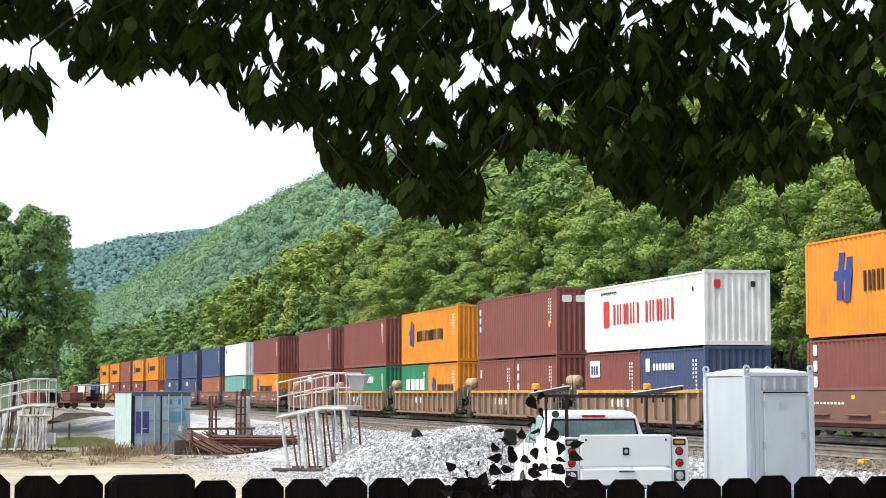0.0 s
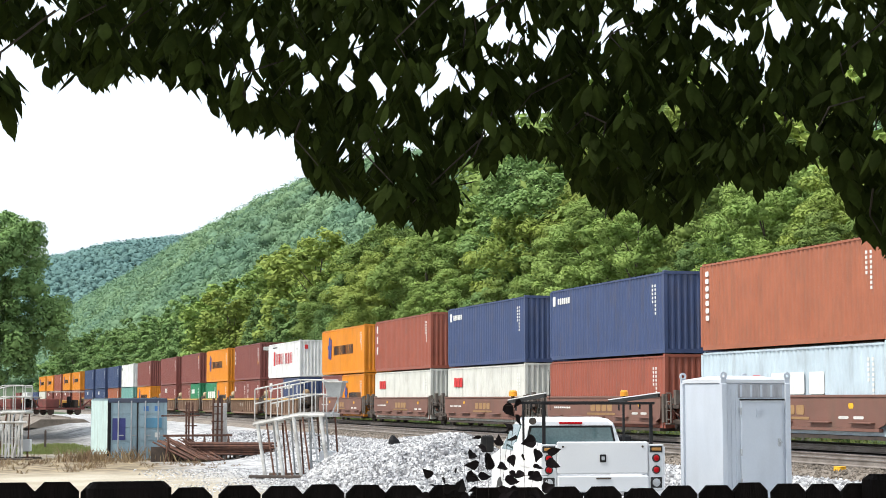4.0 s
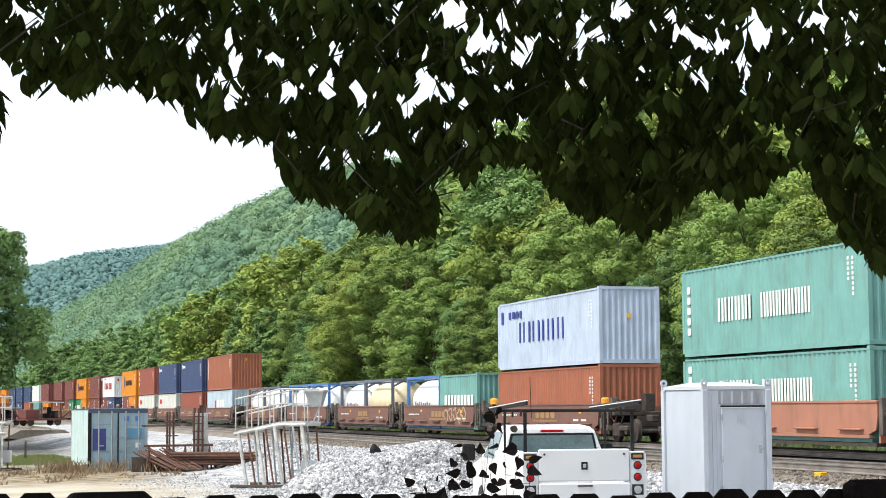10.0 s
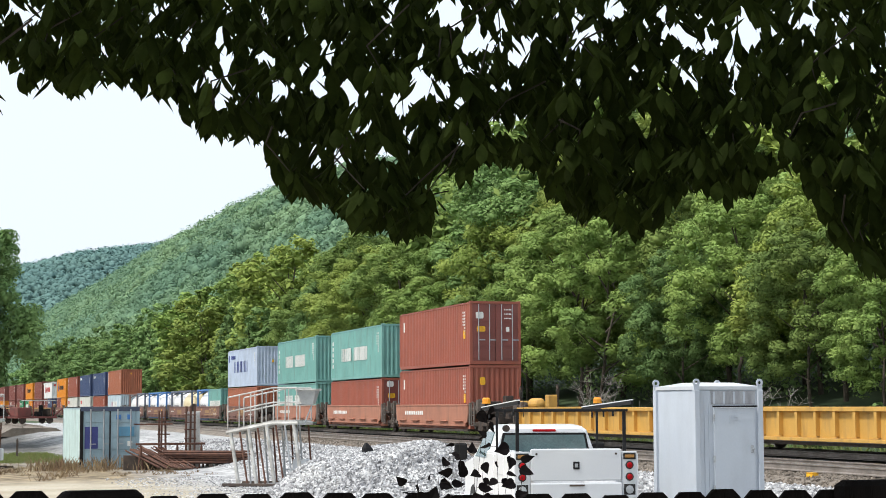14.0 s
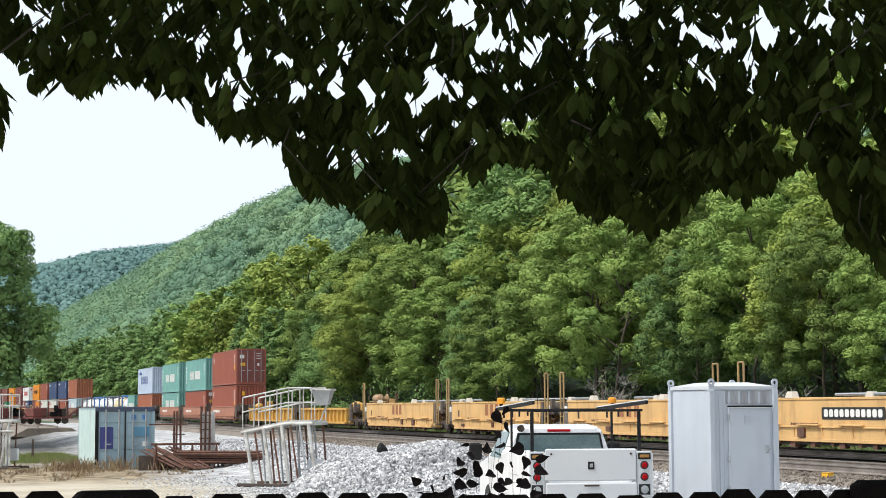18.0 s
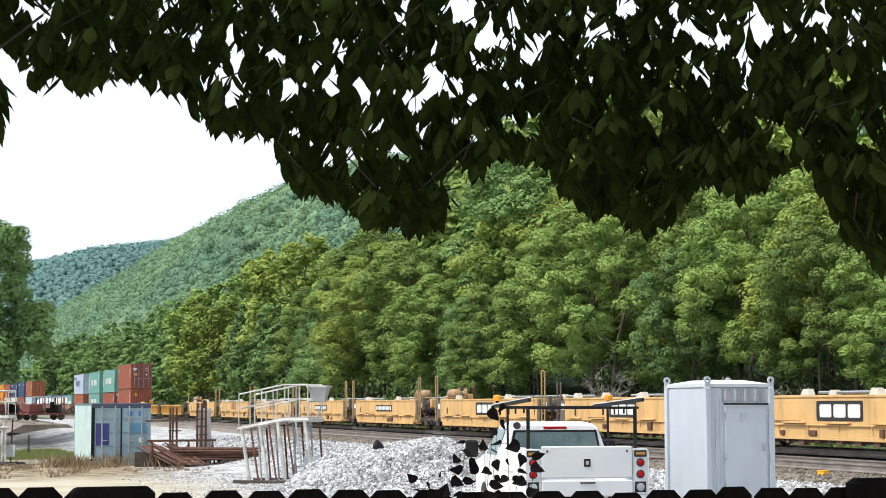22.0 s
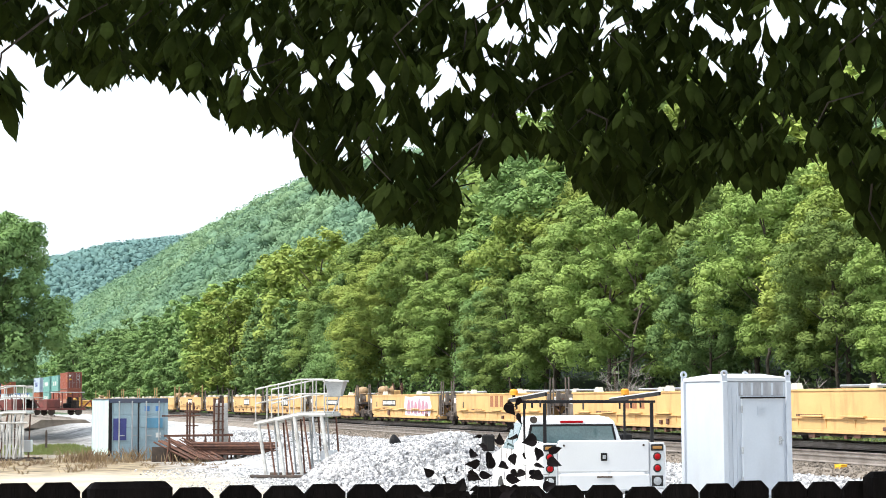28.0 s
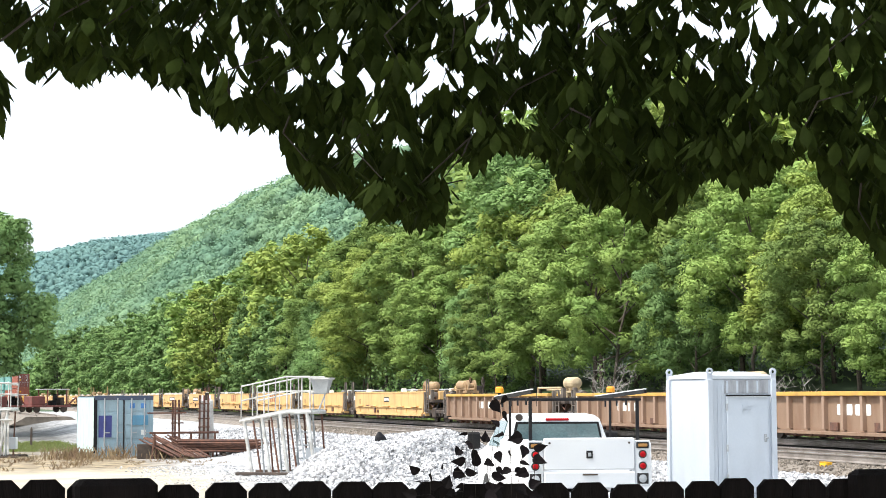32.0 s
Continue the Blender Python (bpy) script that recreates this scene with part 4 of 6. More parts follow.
        letters(ob, RUST, wl_ - 2.5, wl_ - 4.2, 0.75, 0.82, 12, x=-x - 0.008, name="marking")
    elif style == "brown":
        letters(ob, GOLD_MARK, 0.9, -1.5, 0.86, 1.14, 4, x=-x - 0.012, name="line_name", gap=0.2)
        letters(ob, GOLD_MARK, 1.3, -1.7, 0.72, 0.80, 1, x=-x - 0.012, name="stripe", gap=0)
        letters(ob, YELLOW_MARK, -wl_ + 2.0, -wl_ + 1.6, 1.05, 1.2, 1, x=-x - 0.008, name="marking")
        letters(ob, WHITE_MARK, wl_ - 0.8, wl_ - 2.8, 0.95, 1.02, 9, x=-x - 0.008, name="marking")
        letters(ob, WHITE_MARK, -wl_ + 2.6, -wl_ + 0.9, 0.76, 0.84, 2, x=-x - 0.008, name="marking")
        letters(ob, YELLOW_MARK, 2.9, 2.55, 1.1, 1.22, 1, x=-x - 0.008, name="marking")
    elif style == "red":
        letters(ob, WHITE_MARK, wl_ - 1.6, wl_ - 5.0, 0.92, 1.12, 10, x=-x - 0.008, name="marking")
    elif style == "rusty":
        letters(ob, WHITE_MARK, 2.6, 0.6, 0.75, 1.05, 4, x=-x - 0.008, name="marking")
    if graffiti:
        PINK = material("faded pink spray paint", (0.46, 0.20, 0.25), (0.40, 0.26, 0.33), 2.5, 0.7)
        PALE = material("pale blue spray paint", (0.60, 0.66, 0.74), (0.68, 0.68, 0.70), 2.5, 0.7)
        ring = [(-0.6, 0.42), (-5.6, 0.42), (-5.9, 0.9), (-5.5, 1.42), (-3.2, 1.46), (-1.6, 1.38), (-0.5, 1.44), (-0.3, 0.9)]
        part("graffiti_ground", Shape().loft([[(-x - 0.007, p, q) for p, q in ring], [(-x, p, q) for p, q in ring]]), PALE, ob, "pale blue spray paint")
        for i in range(6):
            y = -1.0 - i * 0.74
            ring = [(y, 0.52), (y - 0.48, 0.47 + 0.1 * (i % 2)), (y - 0.62, 0.9), (y - 0.42, 1.34 - 0.12 * (i % 3)), (y - 0.1, 1.2), (y + 0.06, 0.8)]
            part("graffiti_letter", Shape().loft([[(-x - 0.012, p, q) for p, q in ring], [(-x, p, q) for p, q in ring]]), PINK, ob, "pink sprayed letter shape")
        letters(ob, BLACK_MARK, 4.6, 1.6, 0.92, 1.24, 1, x=-x - 0.012, name="plate", gap=0)
        letters(ob, WHITE_MARK, 4.45, 1.66, 0.99, 1.18, 10, x=-x - 0.02, name="number_bars", gap=0.25)
    if scrawl:
        tanp = material("pale tan spray paint", (0.50, 0.36, 0.20), (0.40, 0.28, 0.16), 3, 0.7)
        rnd = random.Random(4)
        for i in range(5):
            s = Shape()
            cy, cz = -1.6 - i * 0.72, 0.94 + rnd.uniform(-.05, .05)
            last = None
            for k in range(15):
                a = 0.5 + k * 0.42 + rnd.uniform(-.12, .12)
                r = 0.30 + 0.06 * math.sin(k * 1.7 + i)
                p, q = cy + math.cos(a) * r * 0.95, cz + math.sin(a) * r * (1.0 if k < 11 else 0.4)
                if last:
                    (lp, lq) = last
                    t_ = Vector((p - lp, q - lq)).normalized() * 0.04
                    s.loft([[(-x - 0.008, lp - t_.y, lq + t_.x), (-x - 0.008, p - t_.y, q + t_.x), (-x - 0.008, p + t_.y, q - t_.x), (-x - 0.008, lp + t_.y, lq - t_.x)],
                            [(-x, lp - t_.y, lq + t_.x), (-x, p - t_.y, q + t_.x), (-x, p + t_.y, q - t_.x), (-x, lp + t_.y, lq - t_.x)]])
                last = (p, q)
            part("graffiti_loop", s, tanp, ob, "pale tan sprayed loop")
    MOVING.append((ob, mid, 0.0))


def couple_train():
    cars = [("ribbed", [354.5, 338.5, 321.5, 297.6]), ("ribbed", [297.6, 283.2, 268.3, 253.8, 238.5, 220.9]), ("brown", [220.9, 203.6, 188.4, 172.4, 156.7, 137.8]),
            ("rusty", [137.8, 119.3, 102.7, 86.5, 70.8, 53.0]), ("brown", [53.0, 35.4, 20.3, 4.75, -10.65, -28.2]), ("brown", [-28.2, -45.6, -61.1, -76.5, -91.9, -109.5]),
            ("red", [-109.5, -127.7, -143.8, -161.5]), ("ribbed", [-161.5, -183.4, -201.3]), ("tan", [-201.3, -218.6, -234.8, -251.1, -266.9, -284.6]),
            ("tan", [-284.6, -302.2, -317.6, -334.0, -350.3, -367.8]), ("tan", [-367.8, -385.5, -402.2, -418.9, -434.5, -454.0]), ("rusty", [-454.0, -471.9, -488.3, -504.6, -522.0])]
    signs = {-201.3: "faded", -218.6: "faded", -234.8: "faded", -251.1: "number", -266.9: "number", -284.6: "plate", -302.2: "plate", -317.6: "plate", -334.0: "plate", -350.3: "number",
             -385.5: "faded", -402.2: "faded", -418.9: "", -434.5: "small"}
    for style, joints in cars:
        for i, (a, b_) in enumerate(zip(joints, joints[1:])):
            far_end, near_end = i == 0, i == len(joints) - 2
            a2, b2 = a - ((0.0 if style in ("tan", "rusty") else 2.0) if far_end else 0), b_ + ((1.3 if style in ("tan", "ribbed") else 2.0) if near_end else 0)
            well_car(style, a2, b2, far_end, near_end, graffiti=(a == -367.8), sign=signs.get(round(a2, 1), ""), posts=2.65 if -285 < a < -201 else 2.15, guides=4 if -367 < a < -285 else 2, scrawl=(a == -76.5))


couple_train()
load_train()
load_tanks()


# ---- the yard ----
def rounded(shape_boxes, c):
    s = Shape()
    for q in shape_boxes:
        s.box(*q, c)
    return s


def build_cabinet():
    """Steel equipment cabinet with a peaked lid, corner posts, lifting eyes and a door."""
    ob = thing("equipment_cabinet", pose(13.44, 29.0, land(13.44, 29.0) - 0.03, 0, 0, 6), "pale grey steel equipment cabinet with a closed door and lifting eyes", "cabinet")
    w, d, h = 0.63, 0.68, 2.89 - land(13.44, 29.0)
    part("plinth", Shape().box(-w - 0.06, w + 0.06, -d - 0.06, d + 0.06, 0, 0.1, 0.01), STEEL_DARK, ob)
    part("body", Shape().box(-w, w, -d, d, 0.1, h - 0.09, 0.012), GREYBOX, ob)
    part("lid", Shape().loft([[(-w - .02, -d - .02, h - .088), (w + .02, -d - .02, h - .088), (w + .02, d + .02, h - .088), (-w - .02, d + .02, h - .088)],
                              [(-w - .02, -d - .02, h - .03), (w + .02, -d - .02, h - .03), (w + .02, d + .02, h - .03), (-w - .02, d + .02, h - .03)],
                              [(-w * .5, -d * .5, h + .04), (w * .5, -d * .5, h + .04), (w * .5, d * .5, h + .04), (-w * .5, d * .5, h + .04)]]), WHITE, ob, "off-white shallow peaked lid")
    for sx in (-1, 1):
        for sy in (-1, 1):
            part("corner_post", Shape().box(sx * w - .05, sx * w + .05, sy * d - .05, sy * d + .05, 0.1, h - 0.09, 0.01), GREYBOX, ob)
            s = Shape()
            ring = []
            for k in range(13):
                ca, sa = math.cos(math.pi * k / 6), math.sin(math.pi * k / 6)
                ring.append([(sx * w + ca * r_, sy * (d + 0.02) + q, h + 0.035 + sa * r_) for r_, q in ((0.03, -.012), (0.066, -.012), (0.066, .012), (0.03, .012))])
            s.loft(ring, False)
            s.box(sx * w - .05, sx * w + .05, sy * (d + .02) - .012, sy * (d + .02) + .012, h - .12, h - .01)
            part("lifting_eye", s, GREYBOX, ob)
    x0, x1 = -0.3, 0.52
    door = part("door", Shape().box(x0, x1, -d - 0.035, -d + 0.01, 0.22, h - 0.39, 0.012), GREYBOX, ob)
    part("rain_strip", Shape().box(x0 - 0.03, x1 + 0.03, -d - 0.07, -d - 0.036, h - 0.39, h - 0.36), BLACK, door, "dark drip strip")
    for k in range(3):
        part("vent_slat", Shape().box(x0 + .3, x0 + .48, -d - 0.05, -d - 0.036, h - 0.66 + k * 0.05, h - 0.635 + k * 0.05), GREYBOX, door)
    for z in (0.5, h - 1.27, h - 0.57):
        part("hinge", Shape().tube((x0 - 0.01, -d - 0.045, z - .06), (x0 - 0.01, -d - 0.045, z + .06), 0.018, 8), GALV, door)
    part("handle", Shape().box(x1 - .1, x1 - .05, -d - .07, -d - .036, 1.1, 1.24, 0.01).tube((x1 - .07, -d - .06, 1.17), (x1 - .07, -d - .11, 1.17), 0.02), GALV, door, "galvanised latch handle")
    for k in range(3):
        part("panel_rib", Shape().box(-w + 0.07 + k * 0.085, -w + 0.1 + k * 0.085, -d - 0.012, -d + 0.004, 0.2, h - 0.2), GREYBOX, ob)
    part("stained_strip", Shape().box(x0 - 0.04, x1 + 0.02, -d - 0.006, -d + 0.002, h - 0.34, h - 0.11), material("rain-stained grey paint", (0.40, 0.41, 0.43), (0.24, 0.24, 0.25), 2.2, 0.7, 0, 0, 30, grain=0.2, stretch=(4, 4, 0.6)), ob, "rain-stained strip above the door")
    for k in range(4):
        part("panel_rib", Shape().box(-0.3 + k * 0.2, -0.26 + k * 0.2, -d - 0.012, -d + 0.004, h - 0.33, h - 0.12), GREYBOX, ob)


build_cabinet()

GLASS = material("dark tinted glass", (0.085, 0.14, 0.145), None, 2, 0.08, 0, 0, spec=0.8)
LAMP_RED = material("red lamp lens", (0.34, 0.002, 0.006), None, 5, 0.45, spec=0.15)
LAMP_AMBER = material("amber lamp lens", (0.80, 0.31, 0.015), None, 5, 0.3)
LAMP_DIM = material("brown lamp lens", (0.32, 0.16, 0.04), None, 5, 0.3)


def build_truck():
    """White service pickup seen from behind: utility body, tailgate, cab, black ladder rack."""
    ob = thing("service_truck", pose(9.98, 26.4, land(10, 28), 0, 0, -9), "white utility-body pickup truck with a black ladder rack", "truck")
    # y = 0 at the tailgate, cab towards +y
    part("chassis", Shape().box(-0.45, 0.45, 0.0, 5.2, 0.45, 0.62, 0.02), STEEL_DARK, ob)
    for sx in (-1, 1):
        a, b_ = sorted((sx * 0.66, sx * 1.0))
        box_ = part("side_compartment", Shape().box(a, b_, 0.0, 2.55, 0.62, 1.42, 0.035), SUNLIT_WHITE, ob)
        for k, (y0, y1, z0, z1) in enumerate(((0.08, 0.75, 0.7, 1.36), (0.8, 1.75, 1.05, 1.36), (1.8, 2.5, 0.7, 1.36))):
            xs_ = sorted((sx * 1.0, sx * 1.016))
            part("compartment_door", Shape().box(xs_[0], xs_[1], y0, y1, z0, z1, 0.006), SUNLIT_WHITE, box_)
        # rear lamps
        lamp = part("lamp_plate", Shape().box(sx * 0.85 - 0.12, sx * 0.85 + 0.12, -0.03, 0.0, 0.72, 1.44, 0.012), WHITE, ob)
        part("amber_lamp", Shape().box(sx * 0.85 - 0.075, sx * 0.85 + 0.075, -0.055, -0.04, 1.335, 1.385, 0.01), LAMP_DIM, lamp)
        part("lamp_gasket", Shape().box(sx * 0.85 - 0.1, sx * 0.85 + 0.1, -0.041, -0.028, 1.31, 1.41, 0.012), RUBBER, lamp)
        for z in (1.22, 1.04):
            bezel = part("lamp_bezel", Shape().revolve([(-0.05, 0.048), (-0.05, 0.062), (-0.03, 0.066), (-0.03, 0.048)], (sx * 0.85, 0, z), "y", 18), RUBBER, lamp)
            part("tail_lamp", Shape().revolve([(-0.062, 0.008), (-0.058, 0.036), (-0.045, 0.052), (-0.03, 0.052)], (sx * 0.85, 0, z), "y", 18), LAMP_RED, lamp, "round red tail lamp")
        part("reverse_lamp", Shape().revolve([(-0.06, 0.008), (-0.05, 0.06), (-0.03, 0.066)], (sx * 0.85, 0, 0.84), "y", 16), GALV, lamp)
        part("lamp_bezel", Shape().box(sx * 0.85 - 0.09, sx * 0.85 + 0.09, -0.036, -0.028, 0.76, 0.925, 0.004), RUBBER, lamp)
        for y in (1.4, 4.45):
            wheel = part("wheel", Shape().revolve([(-0.13, 0.1), (-0.13, 0.34), (-0.09, 0.39), (0.09, 0.39), (0.13, 0.34), (0.13, 0.1)], (sx * 0.84, y, 0.39), "x", 24), RUBBER, ob)
            part("rim", Shape().revolve([(-0.134, 0.02), (-0.134, 0.2), (0.134, 0.2), (0.134, 0.02)], (sx * 0.84, y, 0.39), "x", 18), GALV, wheel)
        # mirrors
        part("mirror", Shape().box(sx * 1.24 - 0.11, sx * 1.24 + 0.11, 3.95, 4.05, 1.2, 1.5, 0.03).tube((sx * 0.95, 4.02, 1.36), (sx * 1.2, 4.0, 1.42), 0.02), BLACK, ob, "black towing mirror")
    part("bed_floor", Shape().box(-0.66, 0.66, 0.02, 2.5, 0.7, 0.74), WHITE, ob)
    gate = part("tailgate", Shape().box(-0.72, 0.72, -0.05, 0.02, 0.98, 1.48, 0.02), WHITE, ob)
    part("latch_plate", Shape().box(-0.05, 0.05, -0.062, -0.051, 1.16, 1.28, 0.005), BLACK, gate)
    part("latch", Shape().box(-0.025, 0.025, -0.075, -0.063, 1.19, 1.25, 0.005), GALV, gate)
    for x in (-0.63, 0.63):
        part("bolt", Shape().tube((x, -0.06, 1.4), (x, -0.045, 1.4), 0.018, 8), STEEL_DARK, gate)
    part("tail_step", Shape().box(-0.72, 0.72, -0.09, 0.02, 0.70, 0.955, 0.02), WHITE, ob)
    part("pull_handle", Shape().box(-0.12, 0.12, -0.11, -0.092, 0.9, 0.925, 0.006), STEEL_DARK, ob)
    part("bumper", Shape().box(-0.98, 0.98, -0.2, 0.0, 0.45, 0.64, 0.03), WHITE, ob)
    # cab: lofted cross sections along y
    def sect(y, wb, wt, zb, zs, zt):
        return [(-wb, y, zb), (wb, y, zb), (wb, y, zs), (wt, y, zt - 0.07), (wt - 0.09, y, zt), (-wt + 0.09, y, zt), (-wt, y, zt - 0.07), (-wb, y, zs)]
    part("cab", Shape().loft([sect(2.62, 0.92, 0.72, 0.5, 1.22, 1.76), sect(2.72, 0.94, 0.76, 0.5, 1.23, 1.80), sect(3.6, 0.95, 0.76, 0.5, 1.24, 1.83), sect(4.1, 0.95, 0.72, 0.5, 1.24, 1.80), sect(4.75, 0.95, 0.88, 0.5, 1.16, 1.28)]), SUNLIT_WHITE, ob)
    part("hood", Shape().loft([sect(4.752, 0.94, 0.86, 0.5, 1.2, 1.3), sect(5.7, 0.92, 0.82, 0.5, 1.1, 1.22)]), SUNLIT_WHITE, ob)
    part("rear_window", Shape().loft([[(-0.76, 2.59, 1.30), (0.76, 2.59, 1.30), (0.68, 2.59, 1.655), (-0.68, 2.59, 1.655)], [(-0.74, 2.64, 1.30), (0.74, 2.64, 1.30), (0.66, 2.64, 1.655), (-0.66, 2.64, 1.655)]]), GLASS, ob, "dark tinted rear window")
    part("window_seal", Shape().loft([[(-0.80, 2.602, 1.27), (0.80, 2.602, 1.27), (0.715, 2.602, 1.69), (-0.715, 2.602, 1.69)], [(-0.80, 2.625, 1.27), (0.80, 2.625, 1.27), (0.715, 2.625, 1.69), (-0.715, 2.625, 1.69)]]), BLACK, ob, "black rubber window seal")
    for sx in (-1, 1):
        part("side_window", Shape().loft([[(sx * 0.955, 2.95, 1.27), (sx * 0.955, 4.2, 1.26), (sx * 0.785, 3.95, 1.70), (sx * 0.79, 3.05, 1.71)], [(sx * 0.93, 2.95, 1.27), (sx * 0.93, 4.2, 1.26), (sx * 0.765, 3.95, 1.70), (sx * 0.77, 3.05, 1.71)]]), GLASS, ob)
    part("brake_lamp", Shape().box(-0.2, 0.2, 2.60, 2.66, 1.71, 1.75, 0.01), LAMP_RED, ob, "red high brake lamp")
    # ladder rack
    for y in (0.35, 2.35):
        for sx in (-1, 1):
            part("rack_post", Shape().box(sx * 0.86 - (0.026 if y < 1 else 0.018), sx * 0.86 + (0.026 if y < 1 else 0.018), y - 0.02, y + 0.02, 1.42, 2.051, 0.004), BLACK, ob)
        part("rack_crossbar", Shape().box(-0.92, 0.92, y - 0.02, y + 0.02, 2.052, 2.092, 0.004), BLACK, ob)
    for sx in (-1, 1):
        ends_ = ((-0.05, 2.14), (3.7, 2.03))
        rail_ = part("rack_rail", Shape().loft([[(sx * 0.9 - .018, y, z + 0.03), (sx * 0.9 + .018, y, z + 0.03), (sx * 0.9 + .018, y, z + 0.085), (sx * 0.9 - .018, y, z + 0.085)] for y, z in ends_]), BLACK, ob)
        # the shine along the rail's top is laid on as a white strip
        part("rail_cap", Shape().loft([[(sx * 0.9 - .02, y, z + 0.088), (sx * 0.9 + .02, y, z + 0.088), (sx * 0.9 + .02, y, z + 0.104), (sx * 0.9 - .02, y, z + 0.104)] for y, z in ends_]), SUNLIT_WHITE, rail_, "white strip standing for the sheen on the rail")
        for y in (0.5, 1.3, 2.0, 2.9):
            part("tie_hook", Shape().tube((sx * 0.9, y, 2.1 - y * 0.02), (sx * 0.9, y, 2.0 - y * 0.02), 0.016, 6), BLACK, rail_)
    for x in (-0.84, 1.15):
        s = part("beacon", Shape().revolve([(2.19, 0.02), (2.19, 0.075), (2.27, 0.072), (2.295, 0.05)], (x, 3.6, 0), "z", 14), LAMP_AMBER, ob, "amber beacon")
        part("beacon_arm", Shape().tube((x, 3.6, 2.10), (x, 3.6, 2.19), 0.03), BLACK, s)
    part("beacon_bar", Shape().box(-0.95, 1.2, 3.57, 3.63, 2.07, 2.10), BLACK, ob)
    part("spotlight", Shape().revolve([(-0.06, 0.03), (-0.06, 0.06), (0.05, 0.055), (0.06, 0.02)], (-0.69, 2.45, 1.77), "y", 16), STEEL_DARK, ob)
    part("whip_aerial", Shape().tube((-0.25, 3.2, 1.95), (-0.27, 3.2, 2.65), 0.006, 5), BLACK, ob)


build_truck()


def rail_frame(ob, pts, r, mat, name):
    for a, b_ in pts:
        part(name, Shape().tube(a, b_, r, 7), mat, ob)


ALU = material("weathered white aluminium", (0.58, 0.58, 0.56), (0.34, 0.33, 0.31), 3, 0.5, 0.2, 0.15, streak=0.4)


def build_platform(m, label, w=2.7, mirror=1):
    """Work platform: splayed tube legs, thick deck edge, handrail and a small side shelf."""
    ob = thing("access_platform", m, label, "platform", "work platforms in the yard")
    hr = 1.02
    sag = lambda x: 2.02 + 0.2 * min(x, 0.35)          # the old deck sags towards one end
    zd = 2.02
    x0, x1, y0, y1 = -w / 2, w / 2, -0.75, 0.75
    part("deck", Shape().loft([[(x, y0, sag(x) - 0.06), (x, y1, sag(x) - 0.06), (x, y1, sag(x)), (x, y0, sag(x))] for x in (x0, 0.35, x1)]), ALU, ob)
    for y in (y0, y1):
        part("deck_edge", Shape().tube((x0 - 0.05, y, sag(x0) - 0.1), (0.35, y, sag(0.35) - 0.1), 0.06).tube((0.35, y, sag(0.35) - 0.1), (x1 + 0.05, y, sag(x1) - 0.1), 0.06), ALU, ob)
    for x in (x0, x1):
        part("deck_edge", Shape().tube((x, y0, sag(x) - 0.1), (x, y1, sag(x) - 0.1), 0.06), ALU, ob)
    for i in range(8):
        x = x0 + 0.1 + i * (w - 0.2) / 7
        for y in (y0, y1):
            part("leg", Shape().tube((x, y, sag(x) - 0.1), (x + (0.34 if y < 0 else 0.1) * mirror, y * 1.2, 0.0), 0.062 if i in (0, 2, 4, 7) and y < 0 else 0.032, 8), ALU if y < 0 and i in (0, 2, 4, 7) else RUST if i % 2 else GALV, ob)
    for i in range(7):
        x = x0 + i * w / 6
        for y in (y0, y1):
            part("rail_post", Shape().tube((x, y, sag(x)), (x, y, sag(x) + hr), 0.022, 6), ALU, ob)
    for q in (hr, hr * 0.55):
        for y in (y0, y1):
            part("hand_rail", Shape().tube((x0, y, sag(x0) + q), (0.35, y, sag(0.35) + q), 0.026, 7).tube((0.35, y, sag(0.35) + q), (x1, y, sag(x1) + q), 0.026, 7), ALU, ob)
        part("hand_rail", Shape().tube((x1, y0, zd + q), (x1, y1, zd + q), 0.026, 7), ALU, ob)
    for y in (y0, y1):
        part("skid", Shape().tube((x0 - 0.1, y * 1.25, 0.05), (x1 + 0.4, y * 1.25, 0.05), 0.06, 7), STEEL_DARK, ob)
    for k in range(3):
        part("ladder_rung", Shape().tube((0.32, y1 - 0.2, 0.5 + 0.42 * k), (0.72, y1 - 0.2, 0.5 + 0.42 * k), 0.022, 6), GALV, ob)
    for x in (0.32, 0.72):
        part("ladder_rail", Shape().tube((x - 0.05, y1 - 0.2, 0.0), (x + 0.03, y1 - 0.2, zd - 0.06), 0.026, 6), GALV, ob)
    if mirror > 0:
        part("hopper", Shape().loft([[(x1 - 0.15 + q, -0.35 + q, z), (x1 + 0.5 - q, -0.35 + q, z), (x1 + 0.5 - q, 0.15 - q, z), (x1 - 0.15 + q, 0.15 - q, z)] for q, z in ((0.13, zd + 0.56), (0.02, zd + 1.0))]), GALV, ob, "grey tapered hopper")
        part("hopper_rim", Shape().box(x1 - 0.18, x1 + 0.53, -0.38, 0.18, zd + 1.002, zd + 1.06, 0.012), ALU, ob, "white hopper rim")
        part("hopper_strut", Shape().tube((x1 + 0.3, -0.1, zd + 0.56), (x1 + 0.05, -0.1, zd - 0.04), 0.025, 6), GALV, ob)
    part("bin", Shape().box(x1 - 0.35, x1 + 0.1, -0.1, 0.35, 0.35, 0.85, 0.02), WHITE, ob, "white plastic bin under the deck")
    if mirror < 0:
        for k in range(8):
            part("slat", Shape().box(0.15 + k * 0.135, 0.225 + k * 0.135, y0 - 0.14, y0 - 0.1, 0.15, 1.55, 0.006), ALU, ob, "white upright slat")
        part("slat_rail", Shape().tube((0.0, y0 - 0.12, 1.58), (x1 + 0.1, y0 - 0.12, 1.58), 0.05, 7), ALU, ob)
    return ob


